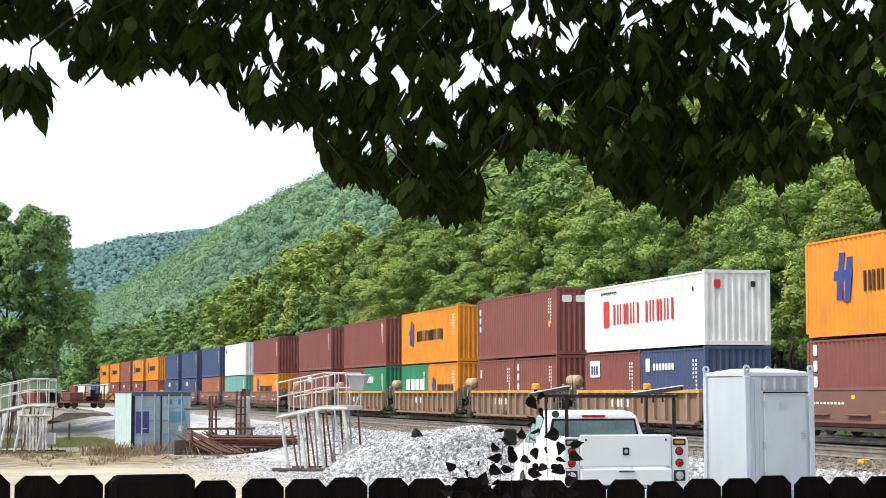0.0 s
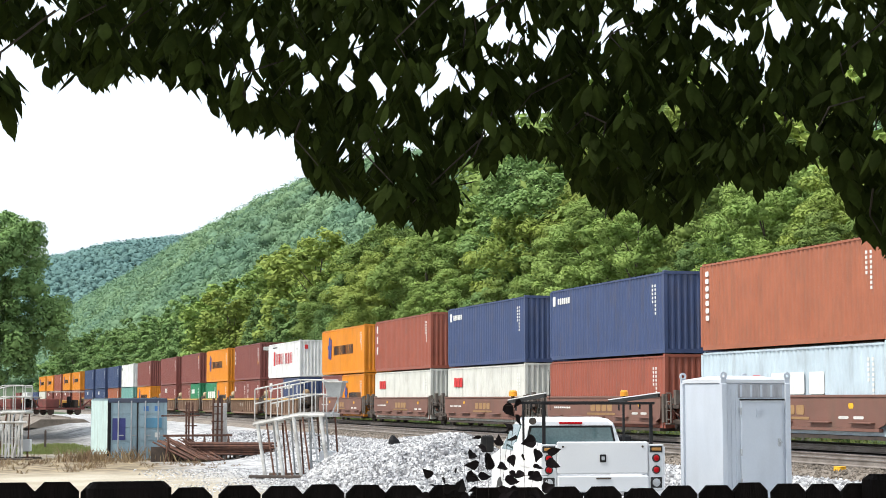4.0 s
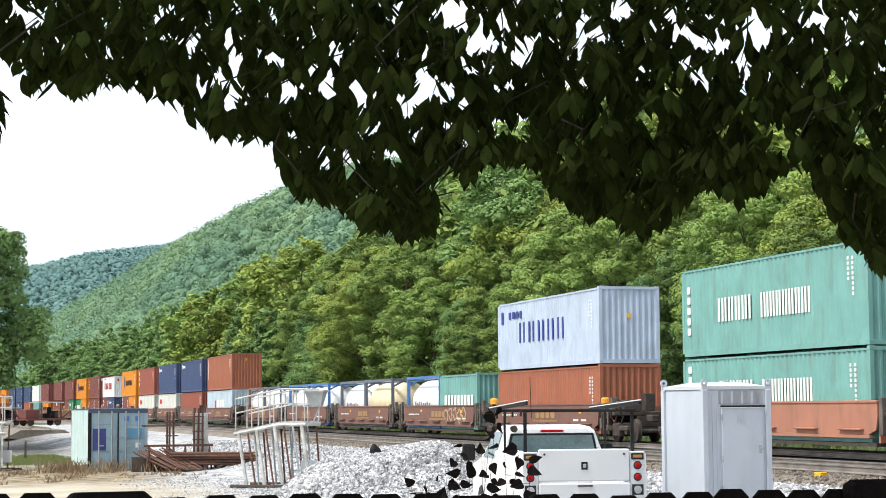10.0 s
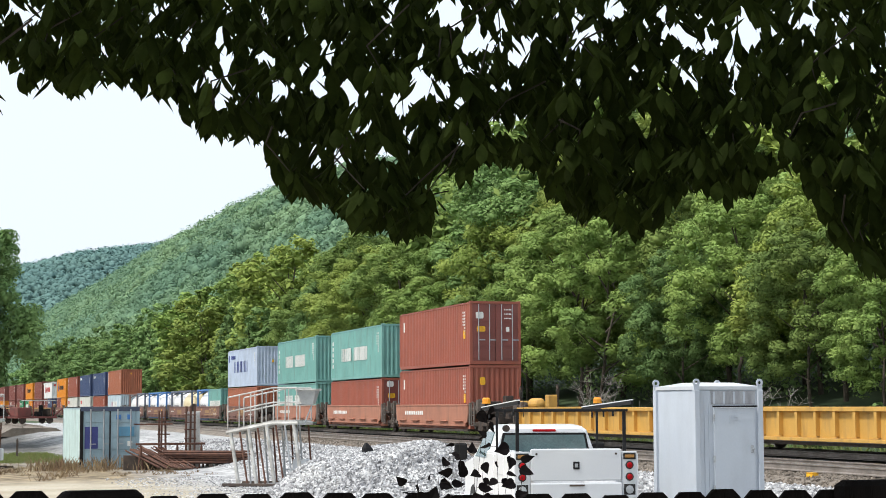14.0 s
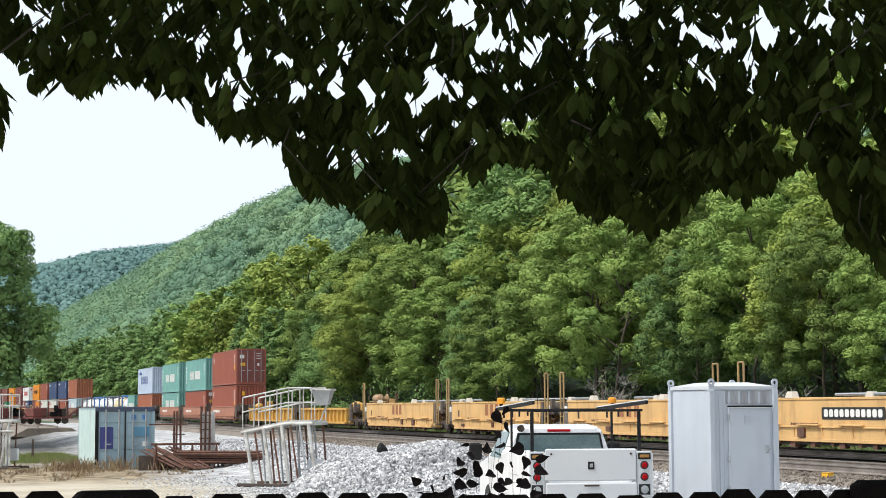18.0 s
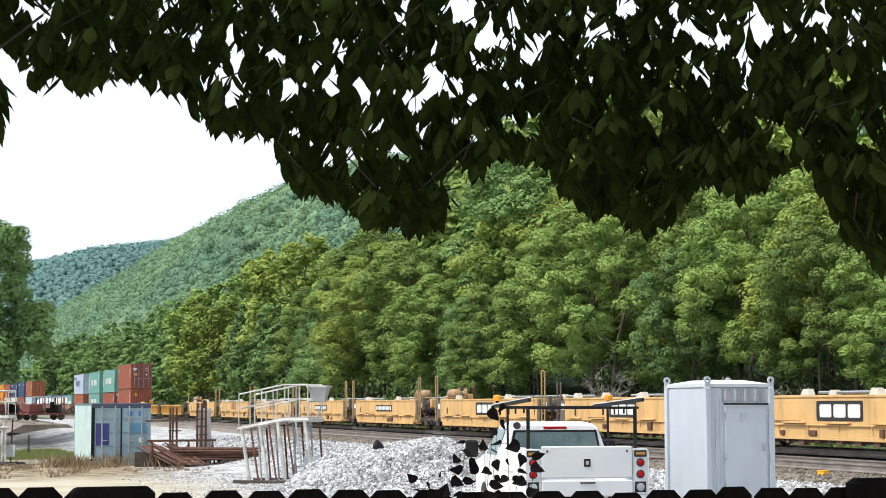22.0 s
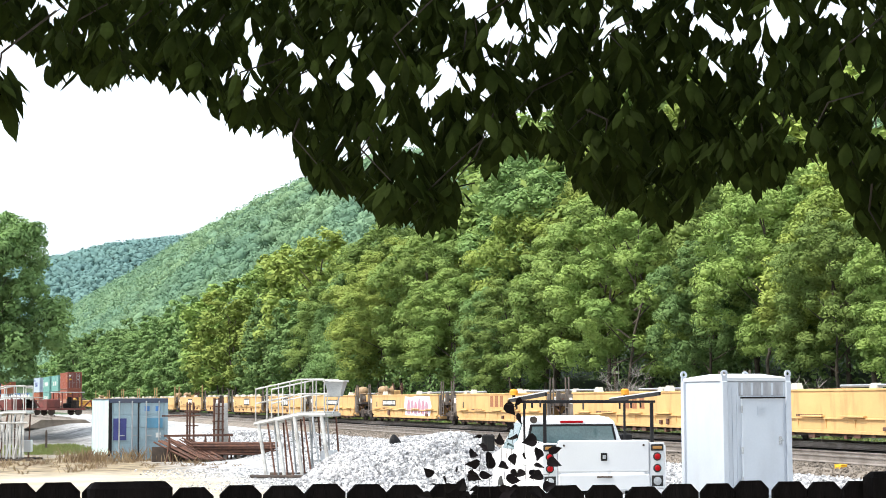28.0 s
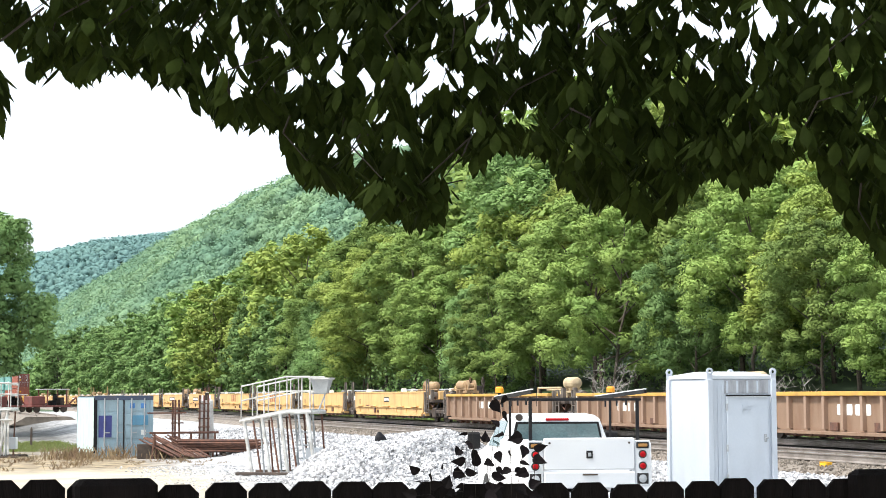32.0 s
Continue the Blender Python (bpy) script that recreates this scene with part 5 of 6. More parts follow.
build_platform(pose(11.1, 57.0, land(11.1, 57) - 0.02, 0, 0, -30), "weathered aluminium work platform on splayed legs with handrails", 2.3)
build_platform(pose(2.5, 78, land(2.5, 78) - 0.02, 0, 0, -14), "white-painted work platform on slatted legs with handrails", 2.4, -1)


def build_storage_container():
    """Old pale blue storage container with doors towards the yard and an open light door leaf beside it."""
    ob = thing("storage_container", pose(7.9, 78.6, land(7.9, 78.6) - 0.02, 0, 0, 2), "faded blue storage container with patched double doors", "container")
    hl, h = 3.03, 2.59
    mat = PAINT["teal"]
    blue = material("dark blue patch paint", (0.05, 0.06, 0.22), None, 3, 0.7)
    pale = material("chalky pale green paint", (0.52, 0.66, 0.64), (0.45, 0.58, 0.56), 1.5, 0.7, streak=0.3)
    part("side_panel", Shape().box(-W2, -W2 + 0.05, -hl + 0.14, hl, 0.12, h - 0.1), pale, ob, "chalky pale side wall")
    part("side_panel", side_shape(2 * hl, h), mat, ob).matrix_basis = pose(0, 0, 0, 0, 0, 180)
    part("frame", frame_shape(2 * hl, h), mat, ob)
    part("roof", roof_shape(2 * hl, h), STEEL_DARK, ob)
    part("header", Shape().box(-W2, W2, -hl - 0.012, -hl + 0.02, h - 0.2, h - 0.02, 0.008), painted("dark blue header paint", (0.05, 0.07, 0.12)), ob, "dark blue header above the doors")
    part("door_gap", Shape().box(-0.03, 0.03, -hl + 0.005, -hl + 0.028, 0.16, h - 0.2), RUBBER, ob)
    for k, (x0, x1) in enumerate(((-W2 + 0.12, -0.015), (0.015, W2 - 0.12))):
        d = part("door", Shape().box(x0, x1, -hl + 0.03, -hl + 0.09, 0.16, h - 0.12), mat, ob)
        for q in range(4):
            z = 0.25 + q * 0.56
            part("door_panel", Shape().box(x0 + 0.06, x1 - 0.06, -hl + 0.012, -hl + 0.031, z, z + 0.46, 0.008), mat, d)
        for xr in (x0 + 0.3, x1 - 0.25):
            part("lock_rod", Shape().tube((xr, -hl - 0.02, 0.15), (xr, -hl - 0.02, h - 0.12), 0.03, 6), GALV, d)
            part("rod_handle", Shape().box(xr - 0.02, xr + 0.22, -hl - 0.05, -hl - 0.03, 1.02, 1.06), GALV, d)
    part("paint_patch", Shape().box(-W2 + 0.18, -0.5, -hl - 0.006, -hl + 0.011, 0.85, 1.75), blue, ob, "dark blue paint patch")
    part("paint_patch", Shape().box(0.3, 1.0, -hl - 0.006, -hl + 0.011, 1.35, 1.75), painted("mid blue patch paint", (0.10, 0.28, 0.42)), ob, "mid blue paint patch")
    part("placard", Shape().box(0.72, 0.92, -hl - 0.012, -hl + 0.011, 0.95, 1.15), WHITE_MARK, ob, "white placard")
    for x in (0.25, 0.7):
        part("placard", Shape().box(x, x + 0.2, -hl - 0.012, -hl + 0.011, 2.05, 2.25), FRAME_BLUE, ob, "small blue placard")
    part("hazard_strip", Shape().box(-W2 - 0.02, -W2 + 0.12, -hl - 0.01, -hl + 0.02, 0.2, h - 0.1), BLACK, ob)


build_storage_container()


def build_rack(x, y, rz, posts, h, bars, label):
    """An open rack: round-edged uprights, bars across them, feet on the ground."""
    ob = thing("pipe_rack", pose(x, y, land(x, y) - 0.02, 0, 0, rz), label, "rack", "rusty racks")
    for px, py, lean in posts:
        part("upright", Shape().loft([[(px - .035, py - .035, 0), (px + .035, py - .035, 0), (px + .035, py + .035, 0), (px - .035, py + .035, 0)],
                                      [(px + lean - .035, py - .035, h), (px + lean + .035, py - .035, h), (px + lean + .035, py + .035, h), (px + lean - .035, py + .035, h)]]), RUST, ob)
        part("foot", Shape().box(px - 0.09, px + 0.09, py - 0.25, py + 0.25, 0, 0.06, 0.01), RUST, ob)
    for x0, x1, y0, z, thick in bars:
        part("crossbar", Shape().box(x0, x1, y0 - 0.03, y0 + 0.03, z - thick, z + thick, 0.008), RUST, ob)
    return ob


build_rack(9.95, 73.6, 6, [(-0.1, 0, 0.02), (0.12, 0.1, -0.03), (-0.02, 0.7, 0.0)], 2.4,
                  [(-0.3, 0.3, 0.04, 2.0, .025), (-0.25, 0.28, 0.04, 1.45, .025), (-1.25, 0.35, -0.07, 1.86, .03), (-0.2, 0.22, 0.04, 0.65, .02)], "rusty steel rack of uprights and long crossbars")
build_rack(11.08, 74.0, 6, [(-0.16, 0, 0.0), (0.02, 0.05, 0.03), (0.2, 0, 0.0), (0.02, 0.6, 0.0)], 2.55,
           [(-0.24, 0.26, -0.02, z, .022) for z in (0.7, 1.25, 1.6, 1.9, 2.2)], "narrow rusty rack of uprights and rungs")
rail_bar = thing("long_bar", pose(10.15, 73.1, land(10.15, 73.1), 0, 0, 6), "long dark steel bar lying across low trestles", "steel bar", "rusty racks")
part("bar", Shape().box(-1.4, 1.45, -0.04, 0.04, 1.0, 1.09, 0.01), RUST, rail_bar)
for x in (-1.2, 0.3, 1.3):
    part("trestle_leg", Shape().tube((x - .12, -.1, 0), (x, 0, 1.0), 0.035, 6).tube((x + .12, .1, 0), (x, 0, 1.0), 0.035, 6), RUST, rail_bar)
part_post = thing("white_post", pose(11.3, 74.35, land(11.3, 74.35), 0, -1, 4), "broad white-painted steel post with a scuffed face", "post")
part("post_bar", Shape().box(-0.27, 0.27, -0.06, 0.06, 0, 2.3, 0.015), ALU, part_post)
part("post_cap", Shape().box(-0.06, 0.1, -0.05, 0.05, 2.302, 2.62, 0.01), STEEL_DARK, part_post)


def build_pipes():
    """Rusty rods: one sheaf leaning down over a bearer, and a flat raft of longer rods beside it."""
    rnd = random.Random(5)
    ob = thing("rod_sheaf", pose(9.6, 72.9, land(9.6, 72.9)), "sheaf of rusty steel rods sloping to the ground", "steel rods", "stacked steel rods")
    for i in range(24):
        x = -1.0 + i * 1.55 / 24 + rnd.gauss(0, .02)
        z = 0.62 + rnd.gauss(0, .05)
        part("rod", Shape().tube((x - 0.15, 0.75, z + 0.22), (x + 1.05, -0.7, 0.06 + 0.1 * rnd.random()), rnd.uniform(0.024, 0.036), 6), RUST, ob)
    part("bearer", Shape().box(-1.3, 0.5, 0.3, 0.44, 0.0, 0.6, 0.01), TIEWOOD, ob)
    ob = thing("rod_raft", pose(11.6, 73.4, land(11.6, 73.4), 0, 0, -5), "flat raft of long rusty steel rods on timber bearers", "steel rods", "stacked steel rods")
    for i in range(50):
        layer = i // 10
        y = -0.75 + (i % 10) * 0.15 + rnd.gauss(0, .02)
        a = rnd.uniform(-1.75, -1.35)
        part("rod", Shape().tube((a, y + rnd.gauss(0, .05), 0.21 + layer * 0.11 + rnd.gauss(0, .012)), (a + rnd.uniform(2.7, 3.4), y + rnd.gauss(0, .09), 0.21 + layer * 0.1 + rnd.gauss(0, .012)), rnd.uniform(0.035, 0.055), 6), RUST, ob)
    for x in (-1.1, 0.2, 1.2):
        part("bearer", Shape().box(x - 0.08, x + 0.08, -0.95, 0.95, -0.02, 0.15, 0.01), TIEWOOD, ob)


build_pipes()


def build_machine(x, y, rz, hgt, label):
    """Red track maintenance machine with a roofed cab, hoses and rail wheels."""
    red = material("faded red machine paint", (0.19, 0.05, 0.042), (0.12, 0.04, 0.035), 2, 0.7, streak=0.4)
    ob = thing("track_machine", pose(x, y, RAIL_Z, 0, 0, rz), label, "track machine", "machines on the spur")
    part("underframe", Shape().box(-1.9, 1.9, -0.9, 0.9, 0.45, 0.62, 0.02), red, ob)
    part("engine_hood", Shape().box(-1.8, -0.5, -0.75, 0.75, 0.62, 1.4, 0.06), red, ob)
    for px in (-0.35, 1.5):
        for sy in (-0.8, 0.8):
            part("cab_post", Shape().box(px - .04, px + .04, sy - .04, sy + .04, 0.62, hgt), red, ob)
    part("cab_roof", Shape().box(-0.6, 1.75, -0.95, 0.95, hgt, hgt + 0.08, 0.02), ALU, ob, "pale sheet roof")
    part("seat", Shape().box(0.3, 0.8, -0.3, 0.3, 0.62, 1.05, 0.05).box(0.72, 0.85, -0.3, 0.3, 1.05, 1.6, 0.04), BLACK, ob)
    part("console", Shape().box(1.05, 1.4, -0.6, 0.6, 0.62, 1.3, 0.04), STEEL_DARK, ob)
    for px in (-1.3, 1.3):
        part("wheelset", Shape().revolve([(-0.78, 0.05), (-0.78, 0.3), (-0.66, 0.33), (-0.65, 0.06), (0.65, 0.06), (0.66, 0.33), (0.78, 0.3), (0.78, 0.05)], (px, 0, 0.3), "y", 16), STEEL_DARK, ob)
    part("work_arm", Shape().tube((1.9, -0.3, 0.6), (2.7, -0.3, 1.3), 0.07).tube((2.7, -0.3, 1.3), (2.9, -0.3, 0.5), 0.06).tube((-1.9, 0.4, 0.7), (-2.5, 0.4, 1.5), 0.06), red, ob)


build_machine(10.3, 160.5, 24, 1.95, "faded red track machine with a pale roof on the spur")
build_machine(7.0, 164.0, 40, 1.5, "dull red track tool cart parked on the spur")
spur = thing("track_spur", Matrix(), "spur track with rusty rails", "railway track", kind="structure")
for side in (-0.72, 0.72):
    part("rail", Shape().box(9.0 + side - 0.035, 9.0 + side + 0.035, 140, 200, RAIL_Z - 0.15, RAIL_Z), RAIL_STEEL, spur)
part("ballast_bed", Shape().loft([[(6.2, y, 0.4), (7.4, y, RAIL_Z - 0.15), (10.6, y, RAIL_Z - 0.15), (11.8, y, 0.4)] for y in (138, 202)]), BALLAST, spur)


def stones(name, mat, spots, seed, size=(0.04, 0.09)):
    """Loose angular stones, one joined mesh."""
    rnd = random.Random(seed)
    v, f = [], []
    base = [Vector((1, 0, -.4)), Vector((-.5, .87, -.4)), Vector((-.5, -.87, -.4)), Vector((-1, 0, .4)), Vector((.5, -.87, .4)), Vector((.5, .87, .4))]
    tris = [(0, 2, 1), (3, 5, 4), (0, 1, 5), (1, 3, 5), (1, 2, 3), (2, 4, 3), (2, 0, 4), (0, 5, 4)]
    for x, y, z in spots:
        i = len(v)
        m = Euler((rnd.uniform(0, 6.3), rnd.uniform(0, 6.3), rnd.uniform(0, 6.3))).to_matrix() @ Matrix.Diagonal([rnd.uniform(*size) for _ in range(3)])
        for p in base:
            q = m @ (p * rnd.uniform(0.75, 1.2))
            v.append((x + q.x, y + q.y, z + q.z))
        f += [(i + a, i + b_, i + c) for a, b_, c in tris]
    return soup(name, v, f, mat)


PILE = (12.1, 47.5)


def pile_height(x, y):
    dx, dy = (x - PILE[0]) / 3.3, (y - PILE[1]) / 4.2
    r = math.hypot(dx, dy) + 0.08 * noise.noise((x * 0.7, y * 0.7, 3.0))
    return 1.13 * ease(1.0, 0.35, r) ** 0.8 + 0.10 * noise.noise((x * 0.9, y * 0.9, 9.0)) * ease(1.0, 0.8, r) if r < 1 else 0.0


def build_pile():
    rnd = random.Random(11)
    n = 60
    v, f = [], []
    for j in range(n + 1):
        for i in range(n + 1):
            x, y = PILE[0] - 4 + 8 * i / n, PILE[1] - 4.6 + 9.2 * j / n
            v.append((x, y, land(x, y) + pile_height(x, y) - 0.05))
    for j in range(n):
        for i in range(n):
            a = j * (n + 1) + i
            f.append((a, a + 1, a + n + 2, a + n + 1))
    ob = new("gravel_pile", soup("gravel_pile", v, f, STONE))
    tagged(ob, "heap of pale crushed limestone in the yard", "gravel pile", kind="stuff")
    spots = []
    while len(spots) < 15000:
        x, y = PILE[0] + rnd.uniform(-4, 4), PILE[1] + rnd.uniform(-4.6, 2.5)
        h = pile_height(x, y)
        if h > 0.02:
            spots.append((x, y, land(x, y) + h - 0.03))
    part("loose_stones", stones("loose_stones", STONE, spots, 3, (0.035, 0.095)), None, ob)["kind"] = "stuff"


build_pile()


def build_stone_strip():
    """Pale ballast spread between the yard and the siding."""
    rnd = random.Random(21)
    spots = []
    while len(spots) < 16000:
        y = 22 + 75 * rnd.random() ** 1.5
        x = rnd.uniform(12.0 if y > 34 else 10.0, 18.2)
        spots.append((x + bend(y)[0], y, land(x, y) + 0.01))
    ob = new("loose_gravel", stones("loose_gravel", STONE, spots, 4, (0.03, 0.075)))
    tagged(ob, "pale crushed stone spread along the siding", "gravel", kind="stuff")
    spots = []
    for _ in range(9000):
        y = 27 + 38 * rnd.random()
        x = 6.5 + 6.5 * rnd.random() ** 0.7
        spots.append((x, y, land(x, y) + pile_height(x, y) * 0.9))
    ob = new("scattered_stone", stones("scattered_stone", STONE, spots, 9, (0.02, 0.055)))
    tagged(ob, "pale crushed stone scattered over the yard", "gravel", kind="stuff")
    spots = []
    for _ in range(26000):
        y = 22 + 68 * rnd.random() ** 1.4
        off = rnd.uniform(-2.75, 1.7)
        z = RAIL_Z - 0.22 if off > -1.75 else RAIL_Z - 0.22 - (-1.75 - off) * 0.47
        spots.append((TRACK_X - 5.35 + off, y, z + 0.005))
    ob = new("siding_ballast", stones("siding_ballast", BALLAST, spots, 6, (0.025, 0.06)))
    tagged(ob, "dirty brown ballast stones along the siding", "gravel", kind="stuff")
    spots = []
    for _ in range(9000):
        y = 22 + 50 * rnd.random() ** 1.4
        x = min(rnd.gauss(17.2, 0.55), 17.63 + 0.5 * rnd.random())
        spots.append((x, y, max(land(x, y), RAIL_Z - 0.62 + (x - 17.63) * 0.47) + 0.01))
    ob = new("shoulder_gravel", stones("shoulder_gravel", STONE, spots, 7, (0.035, 0.08)))
    tagged(ob, "pale crushed stone thrown against the siding's bed", "gravel", kind="stuff")


build_stone_strip()


def build_stake():
    st = thing("wooden_stake", pose(5.3, 94.0, land(5.3, 94) - 0.1), "grey weathered wooden stake standing in the grass", "stake")
    part("stake_shaft", Shape().loft([[(-.06, -.06, 0), (.06, -.06, 0), (.06, .06, 0), (-.06, .06, 0)], [(-.05, -.05, 1.0), (.05, -.05, 1.0), (.05, .05, 1.0), (-.05, .05, 1.0)], [(-.02, -.02, 1.08), (.02, -.02, 1.08), (.02, .02, 1.08), (-.02, .02, 1.08)]]), TIEWOOD, st)


build_stake()


def build_oddments():
    """A black bag on the gravel heap and a yellow marker box beside the siding."""
    z = land(11.95, 47.4) + pile_height(11.95, 47.4)
    bag = thing("rubbish_bag", pose(11.95, 47.4, z - 0.04), "small black bag lying on the gravel heap", "bag")
    s = Shape()
    rings = []
    for zz, r in ((0, 0.13), (0.08, 0.17), (0.18, 0.14), (0.26, 0.08), (0.31, 0.03)):
        rings.append([(math.cos(a * 0.628) * r * (1 + 0.15 * math.sin(a * 2.1)) - zz * 0.25, math.sin(a * 0.628) * r * 0.8, zz) for a in range(10)])
    part("bag_body", s.loft(rings), BLACK, bag)
    box_ = thing("marker_box", pose(18.55, 34.8, RAIL_Z - 0.223, 0, 0, 8), "small bright yellow marker box beside the siding", "marker")
    part("box_body", Shape().box(-0.08, 0.08, -0.12, 0.12, 0, 0.09, 0.012), YELLOW_MARK, box_)
    part("box_lid", Shape().box(-0.085, 0.085, -0.125, 0.125, 0.091, 0.105, 0.006), YELLOW_MARK, box_)


build_oddments()


def build_fence():
    """Dog-eared board fence close to the camera."""
    ob = thing("board_fence", Matrix(), "weathered dog-eared board fence, darkened for the tree's shade", "fence", kind="structure")
    a, b_ = Vector((0.227, 5.89, 0)), Vector((2.941, 6.03, 0))
    d = (b_ - a).normalized()
    ang = math.degrees(math.atan2(d.y, d.x))
    w, t, c, pitch = 0.139, 0.016, 0.03, 0.1462
    ring = [(-w / 2, 0), (w / 2, 0), (w / 2, 1 - c), (w / 2 - c, 1), (-w / 2 + c, 1), (-w / 2, 1 - c)]
    def board(hh):
        rg = [(x, z * hh if z < 0.5 else hh - (1 - z)) for x, z in ring]
        return Shape().loft([[(x, 0, z) for x, z in rg], [(x, t, z) for x, z in rg]]).mesh("picket", SHADED_FENCEWOOD)
    meshes = [board(1.80 + 0.004 * k) for k in range(4)]
    rnd = random.Random(2)
    first = a - d * pitch * 6
    for i in range(34):
        p = first + d * pitch * i
        top = 2.236 - 0.0037 * (i - 6) + 0.0055 * max(0, i - 20.5) + rnd.uniform(-0.004, 0.004)
        ob2 = part("picket", meshes[rnd.randrange(4)], None, ob)
        ob2.matrix_basis = pose(p.x, p.y, top - 1.806, 0, rnd.uniform(-0.3, 0.3), ang)
    for z in (0.75, 1.55):
        r = part("rail", Shape().box(-0.9, 4.2, t + 0.001, t + 0.04, z, z + 0.09, 0.004), SHADED_FENCEWOOD, ob)
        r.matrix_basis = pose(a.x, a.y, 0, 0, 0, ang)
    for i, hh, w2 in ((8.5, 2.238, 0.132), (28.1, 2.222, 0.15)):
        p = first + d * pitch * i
        q = part("post", Shape().box(-w2, w2, -0.1, -0.002, 0.3, hh, 0.02), SHADED_FENCEWOOD, ob)
        q.matrix_basis = pose(p.x, p.y, 0, 0, 0, ang)


build_fence()


# ---- woods ----
def leaf_soup(centres, rnd, per, size, squash=1.0, up=0.35, low=-0.35):
    """Small bent leaf sprays round the given clump centres: (x, y, z, radius). Returns vertices, faces and the clumps' soft normals."""
    v, f, nn = [], [], []
    for cx, cy, cz, r, *lobe in centres:
        c = Vector((cx, cy, cz))
        tone = rnd.uniform(-0.12, 0.12)
        for _ in range(per):
            d = Vector((rnd.gauss(0, 1), rnd.gauss(0, 1), rnd.gauss(0.3, 1) * squash)).normalized()
            if d.z < low and rnd.random() < 0.6:
                d.z = -d.z
            p = c + Vector((d.x, d.y, d.z * 0.85)) * r * (1.1 - 0.45 * rnd.random() ** 2)
            nrm = (d + Vector((rnd.gauss(0, .45), rnd.gauss(0, .45), rnd.gauss(0, .45) + up))).normalized()
            a = nrm.orthogonal().normalized()
            ang = rnd.uniform(0, 6.28)
            u = a * math.cos(ang) + nrm.cross(a) * math.sin(ang)
            w = nrm.cross(u)
            s = size * rnd.uniform(0.6, 1.4)
            i = len(v)
            v += [tuple(p + u * s), tuple(p + w * s * 0.5 + nrm * s * 0.12), tuple(p - u * s * 0.9), tuple(p - w * s * 0.55 + nrm * s * 0.1)]
            f.append((i, i + 1, i + 2, i + 3))
            soft = d * 0.9 + nrm * 0.45 + Vector((0, 0, tone))
            if lobe:
                soft = lobe[0] * 0.5 + d * 0.6 + nrm * 0.45 + Vector((0, 0, tone))
            soft.normalize()
            nn += [tuple(soft)] * 4
    return v, f, nn


ICO_V, ICO_F = [], []


def ico():
    """Unit icosahedron, once split."""
    if not ICO_V:
        bm = bmesh.new()
        bmesh.ops.create_icosphere(bm, subdivisions=1, radius=1.0)
        ICO_V.extend([v.co.copy() for v in bm.verts])
        ICO_F.extend([tuple(v.index for v in q.verts) for q in bm.faces])
        bm.free()
    return ICO_V, ICO_F


def cores(centres, rnd, vfn, size=0.52, rough=0.3):
    """Adds an uneven dense heart to every clump, behind its sprays."""
    v, f, nn = vfn
    iv, if_ = ico()
    for cx, cy, cz, r, *_ in centres:
        i = len(v)
        for q in iv:
            k = r * size * (1 + rnd.uniform(-rough, rough))
            v.append((cx + q.x * k, cy + q.y * k, cz + q.z * k * 0.85))
            nn.append((q.x, q.y, q.z))
        f += [tuple(i + a for a in t) for t in if_]
    return v, f, nn


def leafy(name, vfn, mat):
    """A foliage mesh shaded by its clumps' normals."""
    v, f, nn = vfn
    me = soup(name, v, f, mat)
    me.shade_smooth()
    me.normals_split_custom_set_from_vertices(nn)
    return me


def make_tree(seed, h, r, mat, low=0.22, lobes=17, clumps=13, per=200, leaf=0.10):
    """A broadleaf tree: tapered trunk with limbs, and a crown of rounded lobes, each of leafy clumps, with shade between them."""
    rnd = random.Random(seed)
    ob = thing("tree", Matrix(), "leafy broadleaf tree at the edge of the woods", "tree", "trees beyond the track")
    trunk = Shape()
    pts = [Vector((rnd.uniform(-.3, .3) * k, rnd.uniform(-.3, .3) * k, h * 0.8 * k / 4)) for k in range(5)]
    for k in range(4):
        trunk.tube(pts[k], pts[k + 1], 0.13 * (1 - k / 5), 8, 0.13 * (1 - (k + 1) / 5))
    centres = []
    for i in range(lobes):
        zf = low + (0.97 - low) * (i + rnd.random()) / lobes
        prof = math.sin(math.pi * min(1, (0.22 + 0.76 * zf)) ** 1.25) ** 0.6
        a = i * 2.4 + rnd.uniform(-.5, .5)
        rr = r * prof * rnd.uniform(0.45, 0.85)
        c = Vector((math.cos(a) * rr, math.sin(a) * rr, h * zf * 0.93))
        size = r * rnd.uniform(0.30, 0.46) * (1.0 if zf < 0.8 else 0.8)
        for _ in range(clumps):
            d = Vector((rnd.gauss(0, 1) + math.cos(a) * 0.5, rnd.gauss(0, 1) + math.sin(a) * 0.5, rnd.gauss(0.2, 0.9))).normalized()
            q = c + Vector((d.x, d.y, d.z * 1.1)) * size * rnd.uniform(0.65, 1.05)
            centres.append((q.x, q.y, q.z, size * rnd.uniform(0.26, 0.46), d))
        if i % 2 == 0 and c.z > 2:
            trunk.tube((0, 0, c.z * 0.75), (c.x * 0.85, c.y * 0.85, c.z), 0.07, 5, 0.025)
    part("trunk", trunk, BARK, ob)
    vfn = cores(centres, rnd, leaf_soup(centres, rnd, per, leaf), 0.42, 0.45)
    part("crown", leafy("crown", vfn, mat), None, ob)
    return ob


